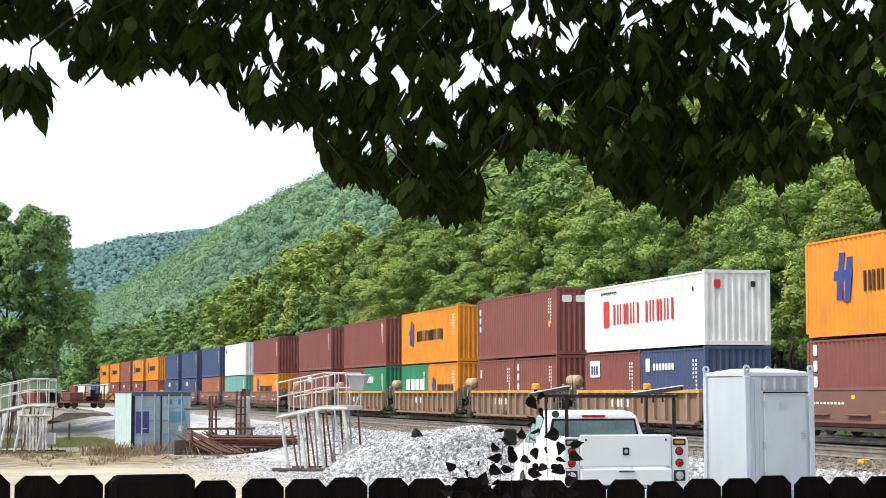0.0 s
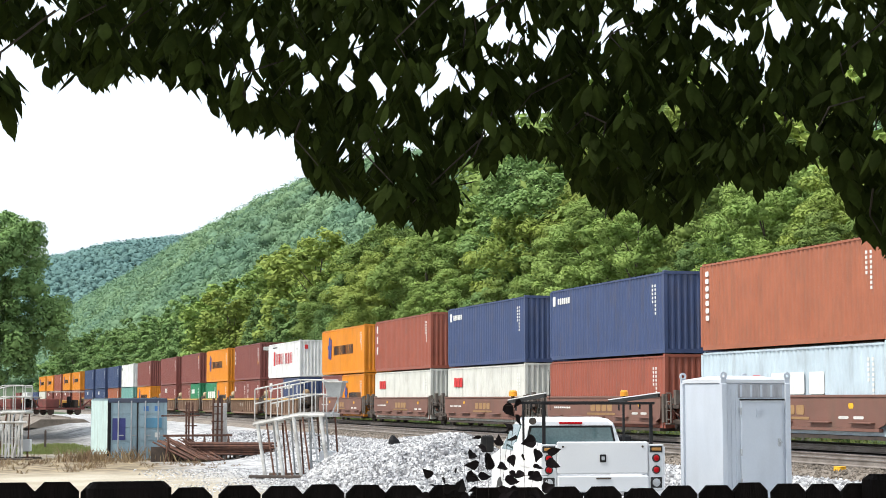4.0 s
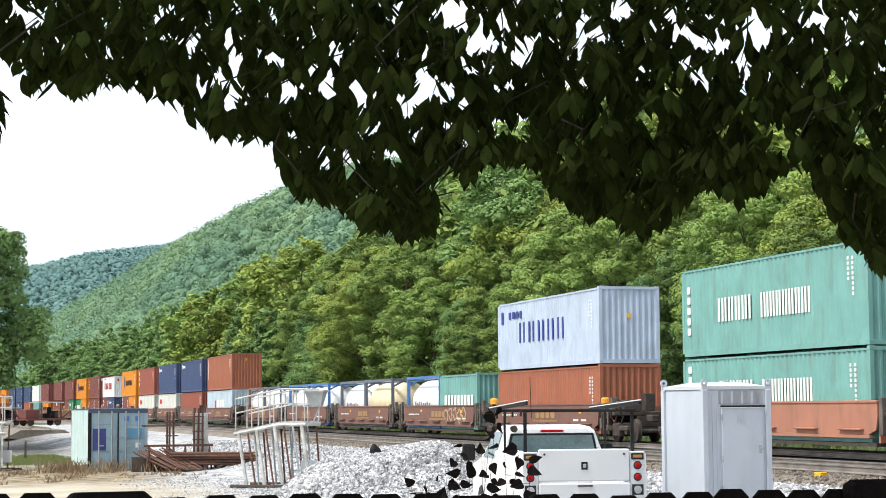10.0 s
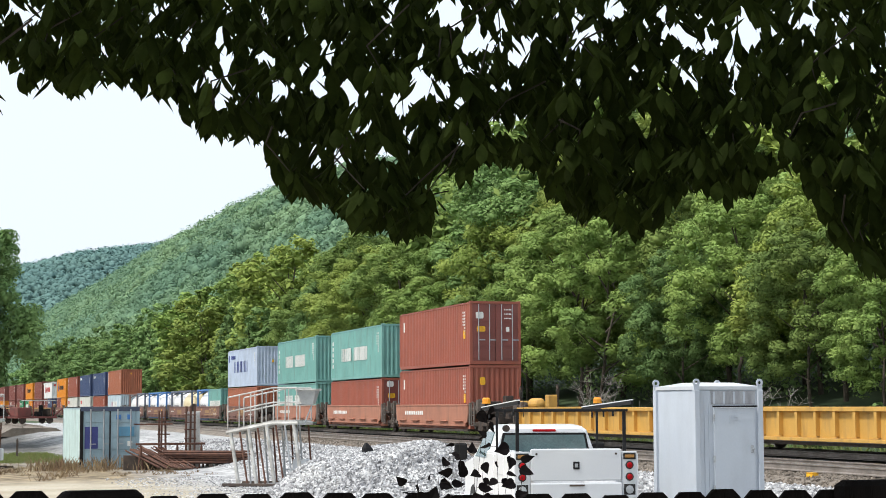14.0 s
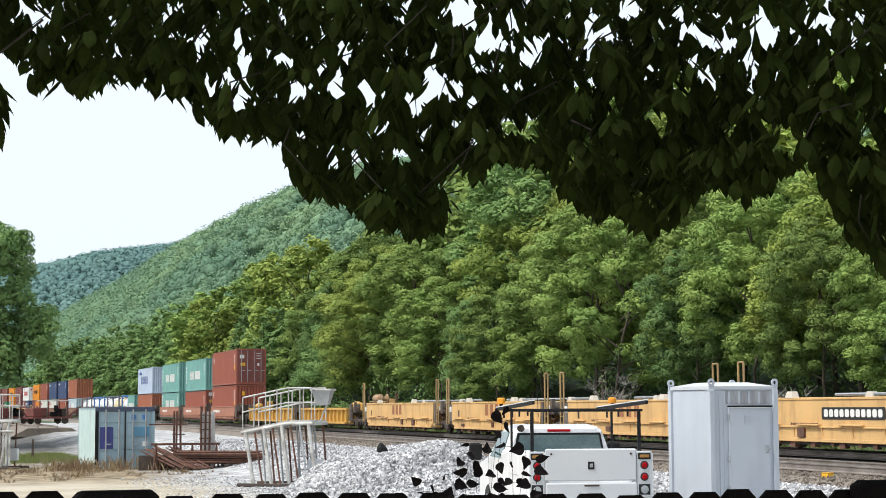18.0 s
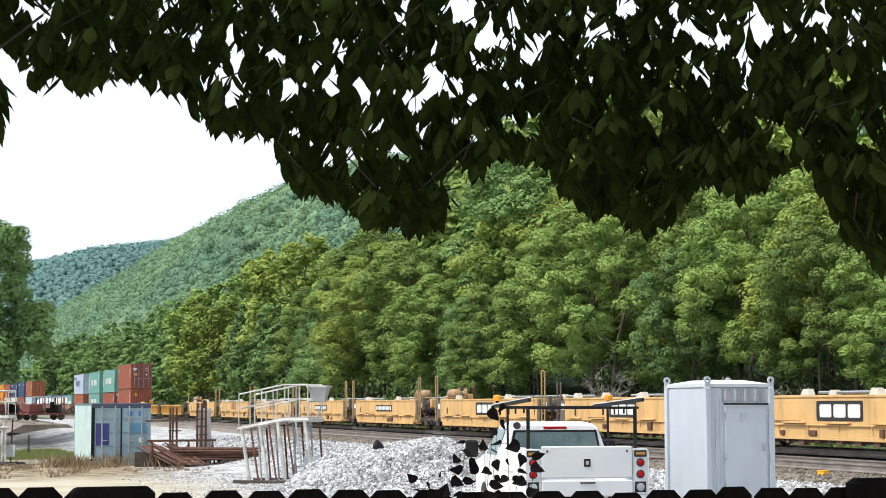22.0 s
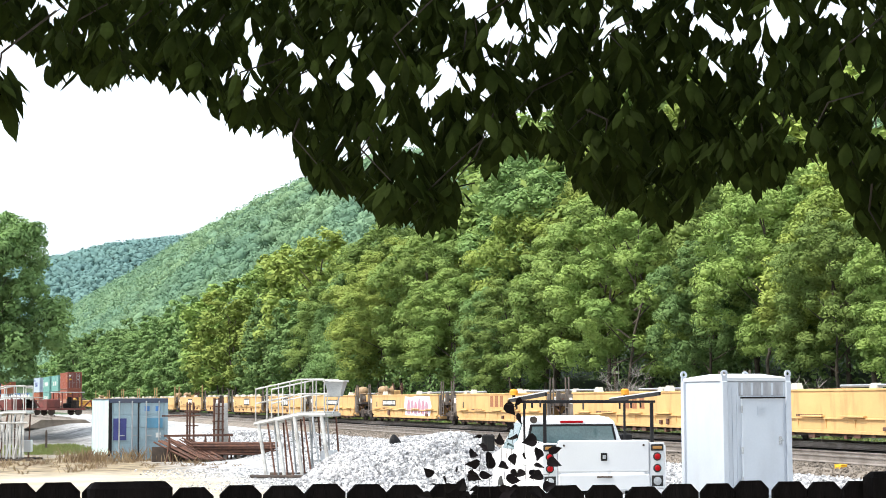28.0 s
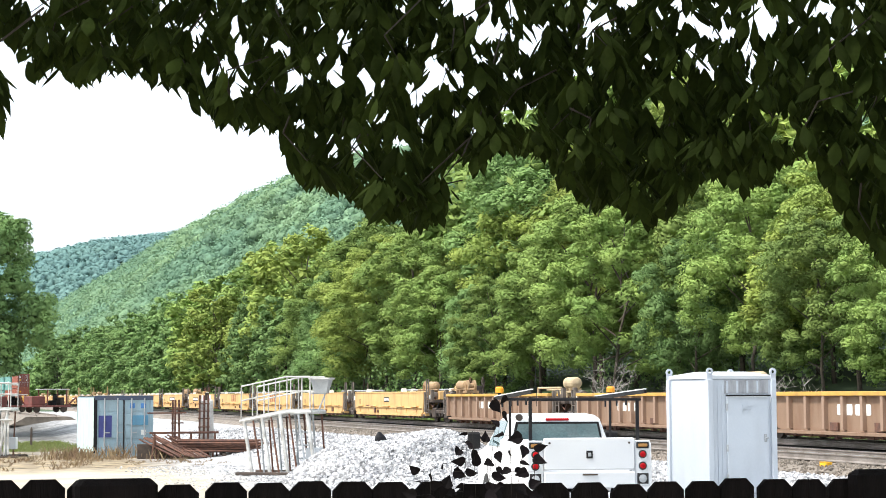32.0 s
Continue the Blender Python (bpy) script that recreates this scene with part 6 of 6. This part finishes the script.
def plant_woods():
    rnd = random.Random(77)
    hs, rs = (16.5, 18, 15, 17, 14, 16), (4.3, 4.8, 4.0, 4.6, 4.2, 5.0)
    kinds = [make_tree(100 + i, hs[i], rs[i], FOREST[(0, 1, 2, 0, 1, 2)[i]], low=0.29) for i in range(6)]
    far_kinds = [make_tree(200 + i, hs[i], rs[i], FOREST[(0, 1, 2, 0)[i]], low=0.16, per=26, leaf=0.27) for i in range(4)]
    spots = []
    y = 26.0
    while y < 470:
        for row, u in enumerate((36.8, 42.5, 50.0)):
            yy = y + rnd.uniform(-2.2, 2.2) + row * 3
            spots.append((u + rnd.uniform(-1.6, 1.6) + bend(yy)[0], yy, row))
        y += 6.4 if y < 170 else (9.0 if y < 300 else 13)
    used = set()
    for x, yy, row in spots:
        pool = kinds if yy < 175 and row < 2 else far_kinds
        # beyond 245 m only the dull dark kind, its colour standing for haze
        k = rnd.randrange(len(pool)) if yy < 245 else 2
        m = pose(x, yy, land(x, yy) - 0.15, rnd.uniform(-4, 4), rnd.uniform(-4, 4), rnd.uniform(0, 360))
        s = rnd.uniform(0.55, 1.0) + 0.12 * row
        if x / yy > 0.30:                      # the tallest trees stand abreast of the yard
            s = (0.5 + 0.17 * math.hypot(x, yy)) / 16.0 * (0.68, 0.85, 1.0)[row] * rnd.uniform(0.9, 1.06) * (0.66 + 0.34 * ease(0.31, 0.36, x / yy))
        wide = s * rnd.uniform(1.05, 1.4)
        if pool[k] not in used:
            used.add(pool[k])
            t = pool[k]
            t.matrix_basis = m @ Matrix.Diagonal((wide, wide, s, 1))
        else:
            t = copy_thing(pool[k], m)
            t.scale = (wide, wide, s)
    # near yard trees on the far side of the yard
    dense = make_tree(300, 16.0, 4.6, FOREST[2], low=0.30, lobes=24, per=210, leaf=0.12)
    dense.matrix_basis = pose(-7.5, 124, land(-7.5, 124) - 0.1)
    for x, yy, k, s in ((3.0, 118, 5, 0.98), (-1.2, 120, 2, 1.05)):
        t = copy_thing(dense, pose(x, yy, land(x, yy) - 0.1, 0, 0, 40 * k))
        t.scale = (s, s, s)
        tagged(t, "dark leafy tree standing at the end of the yard", "tree", "trees by the yard")
    # undergrowth along the foot of the trees
    cs = []
    yy = 118.0
    while yy < 400:
        u = 34.3 + rnd.uniform(-0.6, 1.2)
        r = rnd.uniform(0.8, 1.7)
        cs.append((u + bend(yy)[0], yy, land(u + bend(yy)[0], yy) + r * 0.5, r))
        if yy < 180 and rnd.random() < 0.3:
            r = rnd.uniform(1.3, 2.3)
            x = 35.8 + rnd.uniform(-0.5, 0.8) + bend(yy)[0]
            cs.append((x, yy, land(x, yy) + r * rnd.uniform(0.9, 1.9), r))
        yy += 1.1 if yy < 170 else 2.2
    for _ in range(34):                        # scattered low bushes in the shade nearer the yard
        yy = rnd.uniform(30, 118)
        r, x = rnd.uniform(0.5, 1.0), rnd.uniform(34.4, 36.5)
        cs.append((x, yy, land(x, yy) + r * 0.5, r))
    for _ in range(150):                       # dark thicket deeper in
        yy = rnd.uniform(38, 135)
        r, x = rnd.uniform(1.0, 1.9), rnd.uniform(41, 58)
        cs.append((x, yy, land(x, yy) + r * rnd.uniform(0.4, 1.3), r))
    tagged(new("undergrowth", leafy("undergrowth", cores(cs, rnd, leaf_soup(cs, rnd, 190, 0.125), 0.1), FOREST[2])), "tangled green brush at the foot of the woods", "brush", kind="stuff")


plant_woods()


def build_dead_bush(x, y, h, seed):
    """A bare grey bush: forking twigs from one foot."""
    rnd = random.Random(seed)
    ob = thing("dead_bush", pose(x, y, land(x, y) - 0.05), "bare grey dead bush at the foot of the woods", "bush", "dead bushes")
    grey = material("bleached dead wood", (0.34, 0.31, 0.29), (0.22, 0.20, 0.18), 6, 0.9)
    for _ in range(9):
        s = Shape()
        a = Vector((rnd.gauss(0, .1), rnd.gauss(0, .1), 0))
        d = Vector((rnd.gauss(0, .4), rnd.gauss(0, .4), 1)).normalized()
        p = a
        for k in range(4):
            q = p + (d + Vector((rnd.gauss(0, .2), rnd.gauss(0, .2), 0))) * h / 4
            s.tube(p, q, 0.04 * (1 - k / 5), 5, 0.04 * (1 - (k + 1) / 5))
            for _ in range(5):
                e = Vector((rnd.gauss(0, 1), rnd.gauss(0, 1), rnd.uniform(0.1, 1))).normalized() * h * rnd.uniform(.12, .28)
                s.tube(q, q + e, 0.012, 4, 0.004)
                s.tube(q + e * .6, q + e * .6 + Vector((rnd.gauss(0, .2), rnd.gauss(0, .2), .25)) * h * .4, 0.007, 4, 0.003)
            p = q
        part("branch", s, grey, ob)


build_dead_bush(33.2, 84.5, 3.4, 1)
build_dead_bush(33.0, 66.0, 2.6, 2)


def cover_hills():
    """Wooded slopes: thousands of rounded crowns of coarse sprays."""
    rnd = random.Random(9)
    cs = []
    for _ in range(11000):
        yy = 120 + 1250 * rnd.random() ** 0.8
        u = 58 + 175 * rnd.random()
        if u / yy > 0.62 or u / yy < 0.02:
            continue
        x = u + bend(yy)[0]
        r = rnd.uniform(1.7, 4.2) * (1 + yy / 2500)
        cs.append((x, yy, land(x, yy) + r * 0.9 + rnd.uniform(0, 1.5), r))
    tagged(new("hillside_woods", leafy("hillside_woods", cores(cs, rnd, leaf_soup(cs, rnd, 38, 0.66, 0.9, 0.3, -0.1), 0.64), HAZED_HILLWOOD)), "dense green woods covering the hillside", "woods", kind="stuff")
    cs = []
    for _ in range(15000):
        x, yy = rnd.uniform(-300, 420), 1480 + 640 * rnd.random()
        r = rnd.uniform(3.5, 7)
        cs.append((x, yy, land(x, yy) + r * 0.8, r))
    tagged(new("ridge_woods", leafy("ridge_woods", cores(cs, rnd, leaf_soup(cs, rnd, 14, 1.4, 0.9, 0.3, -0.1), 0.76), HAZED_FARWOOD)), "woods on the distant ridge, tinted blue-green for haze", "woods", kind="stuff")
    cs = []
    for _ in range(700):
        x, yy = rnd.uniform(-160, -6), rnd.uniform(130, 420)
        cs.append((x, yy, land(x, yy) + 6 + rnd.uniform(-5, 3), rnd.uniform(2.5, 4)))
    tagged(new("valley_woods", leafy("valley_woods", cores(cs, rnd, leaf_soup(cs, rnd, 50, 0.6)), FOREST[2])), "green woods across the valley", "woods", kind="stuff")


cover_hills()


# ---- the tree over the camera ----
TWIG = material("dark twig bark", (0.03, 0.024, 0.018), (0.02, 0.016, 0.012), 8, 0.9)

SWAY = []


def spray_leaf(v, f, p, d, out, size, rnd):
    """One pointed, slightly toothed leaflet, arched over its midrib and along its length."""
    side = d.cross(out + Vector((rnd.gauss(0, .25), rnd.gauss(0, .25), 0.4))).normalized()
    nrm = side.cross(d)
    if nrm.z < 0:
        nrm = -nrm
    i = len(v)
    W = size * rnd.uniform(0.17, 0.23)
    prof = ((0.0, 0.12), (0.14, 0.5), (0.32, 0.86), (0.5, 1.0), (0.68, 0.88), (0.83, 0.52), (0.93, 0.2))
    for t, w in prof:
        q = p + d * size * t - nrm * (size * 0.22 * t * t) + nrm * size * 0.05
        w *= W * (1 + rnd.uniform(-.08, .08))
        v.extend((tuple(q + side * w - nrm * w * 0.35), tuple(q), tuple(q - side * w - nrm * w * 0.35)))
    v.append(tuple(p + d * size * 1.03 - nrm * size * 0.19))
    for k in range(len(prof) - 1):
        a = i + 3 * k
        f += [(a, a + 1, a + 4, a + 3), (a + 1, a + 2, a + 5, a + 4)]
    a = i + 3 * (len(prof) - 1)
    f += [(a, a + 1, a + 3), (a + 1, a + 2, a + 3)]


def leaf_mesh(name, v, f):
    me = soup(name, v, f, SHADED_LEAF)
    me.shade_smooth()
    return me


def build_shade_tree():
    """The broad tree whose lower boughs hang into the view: trunk beside the camera, limbs, twigs, drooping leaves."""
    rnd = random.Random(31)
    tree = thing("shade_tree", pose(6.2, 3.0, 0.3), "dark leafy shade tree with low drooping boughs", "tree")
    base = Vector((6.2, 3.0, 0.3))
    tr = Shape()
    spine = [Vector((0, 0, 0)), Vector((-.05, .1, 1.2)), Vector((-.15, .15, 2.4)), Vector((-.4, .3, 3.8)), Vector((-.9, .4, 5.4))]
    for k in range(4):
        tr.tube(spine[k], spine[k + 1], 0.24 - 0.04 * k, 10, 0.20 - 0.04 * k)
    part("trunk", tr, BARK, tree)
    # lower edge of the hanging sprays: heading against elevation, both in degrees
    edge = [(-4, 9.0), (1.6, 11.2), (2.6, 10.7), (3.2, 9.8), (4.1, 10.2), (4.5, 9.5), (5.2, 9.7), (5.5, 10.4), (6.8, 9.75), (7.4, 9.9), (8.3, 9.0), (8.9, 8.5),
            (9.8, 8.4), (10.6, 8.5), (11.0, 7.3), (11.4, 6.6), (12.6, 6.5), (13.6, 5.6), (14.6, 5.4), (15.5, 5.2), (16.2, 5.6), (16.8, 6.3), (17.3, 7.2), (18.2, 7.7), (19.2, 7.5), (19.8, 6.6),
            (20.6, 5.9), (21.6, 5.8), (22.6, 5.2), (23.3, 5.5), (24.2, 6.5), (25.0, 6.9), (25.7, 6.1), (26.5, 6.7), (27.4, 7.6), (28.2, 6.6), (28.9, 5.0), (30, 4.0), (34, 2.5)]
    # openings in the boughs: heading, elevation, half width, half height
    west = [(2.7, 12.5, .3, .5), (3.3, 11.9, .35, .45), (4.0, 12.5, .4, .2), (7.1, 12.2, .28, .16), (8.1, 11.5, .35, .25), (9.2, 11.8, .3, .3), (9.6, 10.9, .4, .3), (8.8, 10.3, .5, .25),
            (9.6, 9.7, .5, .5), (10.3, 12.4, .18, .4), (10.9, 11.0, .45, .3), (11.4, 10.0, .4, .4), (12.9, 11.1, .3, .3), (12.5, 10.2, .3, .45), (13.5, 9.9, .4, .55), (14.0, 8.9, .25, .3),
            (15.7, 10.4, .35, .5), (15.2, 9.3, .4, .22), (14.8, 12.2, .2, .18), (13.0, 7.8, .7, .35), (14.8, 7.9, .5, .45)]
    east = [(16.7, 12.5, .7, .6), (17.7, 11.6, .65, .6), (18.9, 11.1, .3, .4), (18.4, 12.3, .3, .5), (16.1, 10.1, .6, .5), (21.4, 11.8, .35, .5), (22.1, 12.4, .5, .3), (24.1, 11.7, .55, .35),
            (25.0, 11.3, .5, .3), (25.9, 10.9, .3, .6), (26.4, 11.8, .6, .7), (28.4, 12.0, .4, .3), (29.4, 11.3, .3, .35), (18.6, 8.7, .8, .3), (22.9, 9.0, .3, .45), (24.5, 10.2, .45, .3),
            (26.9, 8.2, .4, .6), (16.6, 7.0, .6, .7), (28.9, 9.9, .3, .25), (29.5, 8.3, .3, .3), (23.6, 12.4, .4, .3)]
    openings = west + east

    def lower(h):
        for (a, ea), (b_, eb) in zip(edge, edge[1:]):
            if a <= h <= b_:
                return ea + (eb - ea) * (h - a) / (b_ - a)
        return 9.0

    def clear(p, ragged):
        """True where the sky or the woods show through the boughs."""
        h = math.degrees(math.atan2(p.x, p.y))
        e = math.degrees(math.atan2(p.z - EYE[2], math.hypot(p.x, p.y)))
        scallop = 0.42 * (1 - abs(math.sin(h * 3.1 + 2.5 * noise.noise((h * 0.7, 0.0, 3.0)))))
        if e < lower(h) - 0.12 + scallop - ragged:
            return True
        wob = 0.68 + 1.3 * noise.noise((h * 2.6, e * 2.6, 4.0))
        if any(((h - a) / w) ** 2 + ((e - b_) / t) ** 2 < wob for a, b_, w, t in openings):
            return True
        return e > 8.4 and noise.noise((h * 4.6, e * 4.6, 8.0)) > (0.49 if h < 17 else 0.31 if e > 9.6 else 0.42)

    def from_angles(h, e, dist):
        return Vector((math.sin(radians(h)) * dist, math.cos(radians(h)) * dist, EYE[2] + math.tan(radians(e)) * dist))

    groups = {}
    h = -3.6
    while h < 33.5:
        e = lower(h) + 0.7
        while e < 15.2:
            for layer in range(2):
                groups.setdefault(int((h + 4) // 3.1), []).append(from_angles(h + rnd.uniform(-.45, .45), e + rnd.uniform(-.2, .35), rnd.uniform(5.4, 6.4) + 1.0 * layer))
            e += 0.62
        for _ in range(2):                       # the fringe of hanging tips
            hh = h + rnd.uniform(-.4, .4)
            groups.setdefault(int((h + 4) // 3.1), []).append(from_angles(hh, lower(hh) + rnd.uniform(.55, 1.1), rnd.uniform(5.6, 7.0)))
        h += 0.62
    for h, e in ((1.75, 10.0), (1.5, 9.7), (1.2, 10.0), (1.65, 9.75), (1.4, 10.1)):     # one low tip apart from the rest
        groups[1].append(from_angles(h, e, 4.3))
    for g, pts in sorted(groups.items()):
        v, f = [], []
        tw = Shape()
        mid = sum(pts, Vector()) / len(pts)
        root = Vector((mid.x + (base.x - mid.x) * 0.35, mid.y - 0.6, EYE[2] + 2.2))
        start = base + Vector((-0.5, 0.3, 4.0))
        limb = Shape().tube(start - base, root - base, 0.05, 7, 0.03)
        for k, p in enumerate(pts):
            free = p.y < 4.35                    # the tip that hangs by itself
            if k % 11 == 0:
                knee = p + Vector((rnd.uniform(-.08, .12), rnd.uniform(-.08, .1), rnd.uniform(.05, .12)))
                hip = knee + Vector((rnd.uniform(-.05, .16), rnd.uniform(-.1, .1), rnd.uniform(.02, .16)))
                tw.tube(hip - base, knee - base, 0.0035, 4, 0.003)
                tw.tube(knee - base, p - base, 0.003, 4, 0.0015)
            # a whorl of leaflets arching out from the twig's end and drooping, like a parasol
            n_leaf = rnd.randrange(8, 12)
            ragged = rnd.uniform(-.05, .16)
            turn = rnd.uniform(0, 6.28)
            lean_ = Vector((rnd.gauss(0, .15), rnd.gauss(0, .15), 0))
            for i in range(n_leaf):
                a = turn + 6.28 * i / n_leaf + rnd.gauss(0, .2)
                out = Vector((math.cos(a), math.sin(a), 0)) + lean_
                droop = rnd.uniform(0.45, 1.7)
                size = rnd.uniform(0.06, 0.115)
                d = (out + Vector((0, 0, -droop))).normalized()
                q = p + out * 0.025 + Vector((0, 0, rnd.gauss(0, .012)))
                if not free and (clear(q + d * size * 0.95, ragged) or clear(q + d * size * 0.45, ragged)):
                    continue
                spray_leaf(v, f, q - base, d, out, size, rnd)
        bough = part("bough", limb, TWIG, tree, "thin dark bough")
        part("twig_spray", tw, TWIG, bough)["kind"] = "stuff"
        part("leaves", leaf_mesh("leaves", v, f), None, bough)
        SWAY.append((bough, g))
    # crown overhead and behind the camera, out of view, added to block skylight
    cs = [(rnd.uniform(-6, 8), rnd.uniform(-7, 4.2), rnd.uniform(4.2, 7.5) - 0.3, rnd.uniform(0.7, 1.3)) for _ in range(170)]
    cs += [(rnd.uniform(-6, 9), y, EYE[2] + 1.3 + y * 0.30 + rnd.uniform(0, 2.0), rnd.uniform(0.7, 1.2)) for y in [rnd.uniform(4, 10.5) for _ in range(150)]]
    cs = [(x - base.x, y - base.y, z, r) for x, y, z, r in cs]
    part("crown", leafy("crown", leaf_soup(cs, rnd, 60, 0.13), SHADED_LEAF), None, tree, "dense crown out of view, added to shade the boughs")


build_shade_tree()


def vine_leaf(v, f, p, d, size, rnd):
    """A heart-shaped leaf, cupped and curling at its tip."""
    d = d.normalized()
    side = d.cross(Vector((rnd.gauss(0, .6), -1, rnd.gauss(0, .6)))).normalized()
    nrm = side.cross(d)
    bend_ = rnd.uniform(-.45, .45)
    i = len(v)
    prof = ((-0.08, 0.30), (0.02, 0.56), (0.18, 0.72), (0.36, 0.66), (0.54, 0.48), (0.72, 0.30), (0.88, 0.13), (1.0, 0.02))
    for t, w in prof:
        q = p + d * size * t + side * size * bend_ * t * t * 0.5 + nrm * size * 0.25 * t * t
        w *= size * rnd.uniform(0.85, 1.1) * 0.62
        v.extend((tuple(q + side * w + nrm * w * 0.4), tuple(q), tuple(q - side * w + nrm * w * 0.4)))
    for k in range(len(prof) - 1):
        a = i + 3 * k
        f += [(a, a + 1, a + 4, a + 3), (a + 1, a + 2, a + 5, a + 4)]


def build_vine():
    """A few thin climbing stems with separate broad dark leaves above the fence."""
    rnd = random.Random(12)
    base = Vector((1.69, 5.28, 0.4))
    ob = thing("climbing_vine", pose(*base), "thin dark climbing vine with broad separate leaves on the fence", "vine")
    st = Shape()
    v, f = [], []
    stems = [(-0.21, 1.88), (-0.15, 1.91), (-0.11, 1.97), (-0.07, 1.99), (-0.04, 1.96), (-0.01, 2.02), (0.02, 2.10), (0.05, 2.0), (0.08, 1.97), (0.11, 1.94), (0.14, 1.89)]
    lines = []
    for x, top in stems:
        pts = [Vector((x * 0.7 + x * 0.3 * k / 4 + rnd.gauss(0, .008), rnd.gauss(0, .02), 1.25 + (top - 1.25) * k / 4)) for k in range(5)]
        lines.append((pts, top))
        for k in range(4):
            st.tube(pts[k], pts[k + 1], 0.0007, 5, 0.0006)
    spots = []
    for _ in range(900):
        x, z = rnd.uniform(-0.26, 0.13), rnd.uniform(1.70, 2.12)
        near = min(range(len(stems)), key=lambda i: abs(stems[i][0] - x))
        if z > stems[near][1] or any(math.hypot(x - p, z - q) < 0.029 for p, q in spots):
            continue
        if x < -0.14 and rnd.random() < 0.5 or z > 2.04 and rnd.random() < 0.4:
            continue
        spots.append((x, z))
        pts, top = lines[near]
        q = (z - 1.25) / (top - 1.25) * 4
        k = min(int(q), 3)
        foot = pts[k].lerp(pts[k + 1], q - k)
        p = Vector((x, foot.y + rnd.gauss(0, .02), z))
        st.tube(foot, p, 0.0009, 4, 0.0007)
        vine_leaf(v, f, p, Vector((rnd.gauss(0, 1), rnd.gauss(0, .4), rnd.gauss(-.3, .6))), rnd.uniform(0.024, 0.046), rnd)
    part("stem", st, TWIG, ob)
    part("leaves", soup("leaves", v, f, VINE_SILHOUETTE), None, ob)


build_vine()


def tufts(name, label, mat, spots, blade, per, seed, category="grass"):
    """Grass and weeds: thin bent blades in tufts, one joined mesh."""
    rnd = random.Random(seed)
    v, f = [], []
    for x, y, s in spots:
        z = land(x, y)
        for _ in range(per):
            a = rnd.uniform(0, 6.28)
            o = Vector((x + rnd.gauss(0, .16) * s, y + rnd.gauss(0, .16) * s, z - 0.02))
            d = Vector((math.cos(a) * 0.5, math.sin(a) * 0.5, 1.0)) * blade * s * rnd.uniform(0.5, 1.2)
            w = Vector((-math.sin(a), math.cos(a), 0)) * 0.009 * s
            i = len(v)
            v += [tuple(o - w), tuple(o + w), tuple(o + d * 0.6 + w * 0.7), tuple(o + d + Vector((math.cos(a), math.sin(a), -.3)) * blade * 0.2), tuple(o + d * 0.6 - w * 0.7)]
            f.append((i, i + 1, i + 2, i + 3, i + 4))
    tagged(new(name, soup(name, v, f, mat)), label, category, kind="stuff")


def plant_weeds():
    rnd = random.Random(66)
    dry = material("dry brown weeds", (0.34, 0.26, 0.15), (0.20, 0.13, 0.08), 2, 0.9, 0, 0, 9, island=0.3, through_light=0.2)
    green = material("yard grass", (0.16, 0.22, 0.06), (0.22, 0.23, 0.08), 0.6, 0.9, 0, 0, 9, island=0.25, through_light=0.2)
    spots = [(rnd.uniform(-1, 11), rnd.gauss(72, 3.5), rnd.uniform(0.5, 1.1)) for _ in range(95)]
    spots += [(rnd.gauss(c, 0.35), rnd.gauss(74.5, 0.8), rnd.uniform(1.6, 2.6)) for c in (5.6, 6.3, 7.6, 9.4) for _ in range(9)]
    tufts("dry_weeds", "dry brown weeds along the edge of the yard", dry, spots, 0.24, 14, 1)
    spots = [(rnd.uniform(1.5, 7.5), rnd.uniform(84, 102), rnd.uniform(0.6, 1.2)) for _ in range(900)]
    tufts("grass_patch", "patch of short green grass behind the storage container", green, spots, 0.16, 12, 2)
    spots = [(rnd.uniform(31.5, 35) + bend(y)[0], y, rnd.uniform(0.8, 1.6)) for y in [25 + 180 * rnd.random() for _ in range(1300)]]
    tufts("trackside_grass", "long green grass beyond the main track", green, spots, 0.5, 9, 3)


plant_weeds()


def motions():
    """The train draws away along the main track at a steady speed."""
    for ob, s, z in MOVING:
        rows = []
        for i in range(0, 65):
            t = i / 2
            y = s + SPEED * t
            if i in (0, 64) or (90 < y < 460 and i % 4 == 0):
                p, slope = along(y, 0.0)
                rows.append((t, pose(p.x, y, RAIL_Z + z, 0, 0, -math.degrees(math.atan(slope)))))
        walk(ob, rows)


    for bough, g in SWAY:                        # the boughs stir a little in the breeze
        rows = []
        for i in range(0, 33):
            a, b_ = i * 0.83 + g * 1.3, i * 1.31 + g * 0.7
            rows.append((float(i), pose(0.007 * math.sin(a) + 0.004 * math.sin(b_), 0.004 * math.sin(b_ + 1), 0.004 * math.sin(a * 1.7 + 2))))
        walk(bough, rows)


motions()
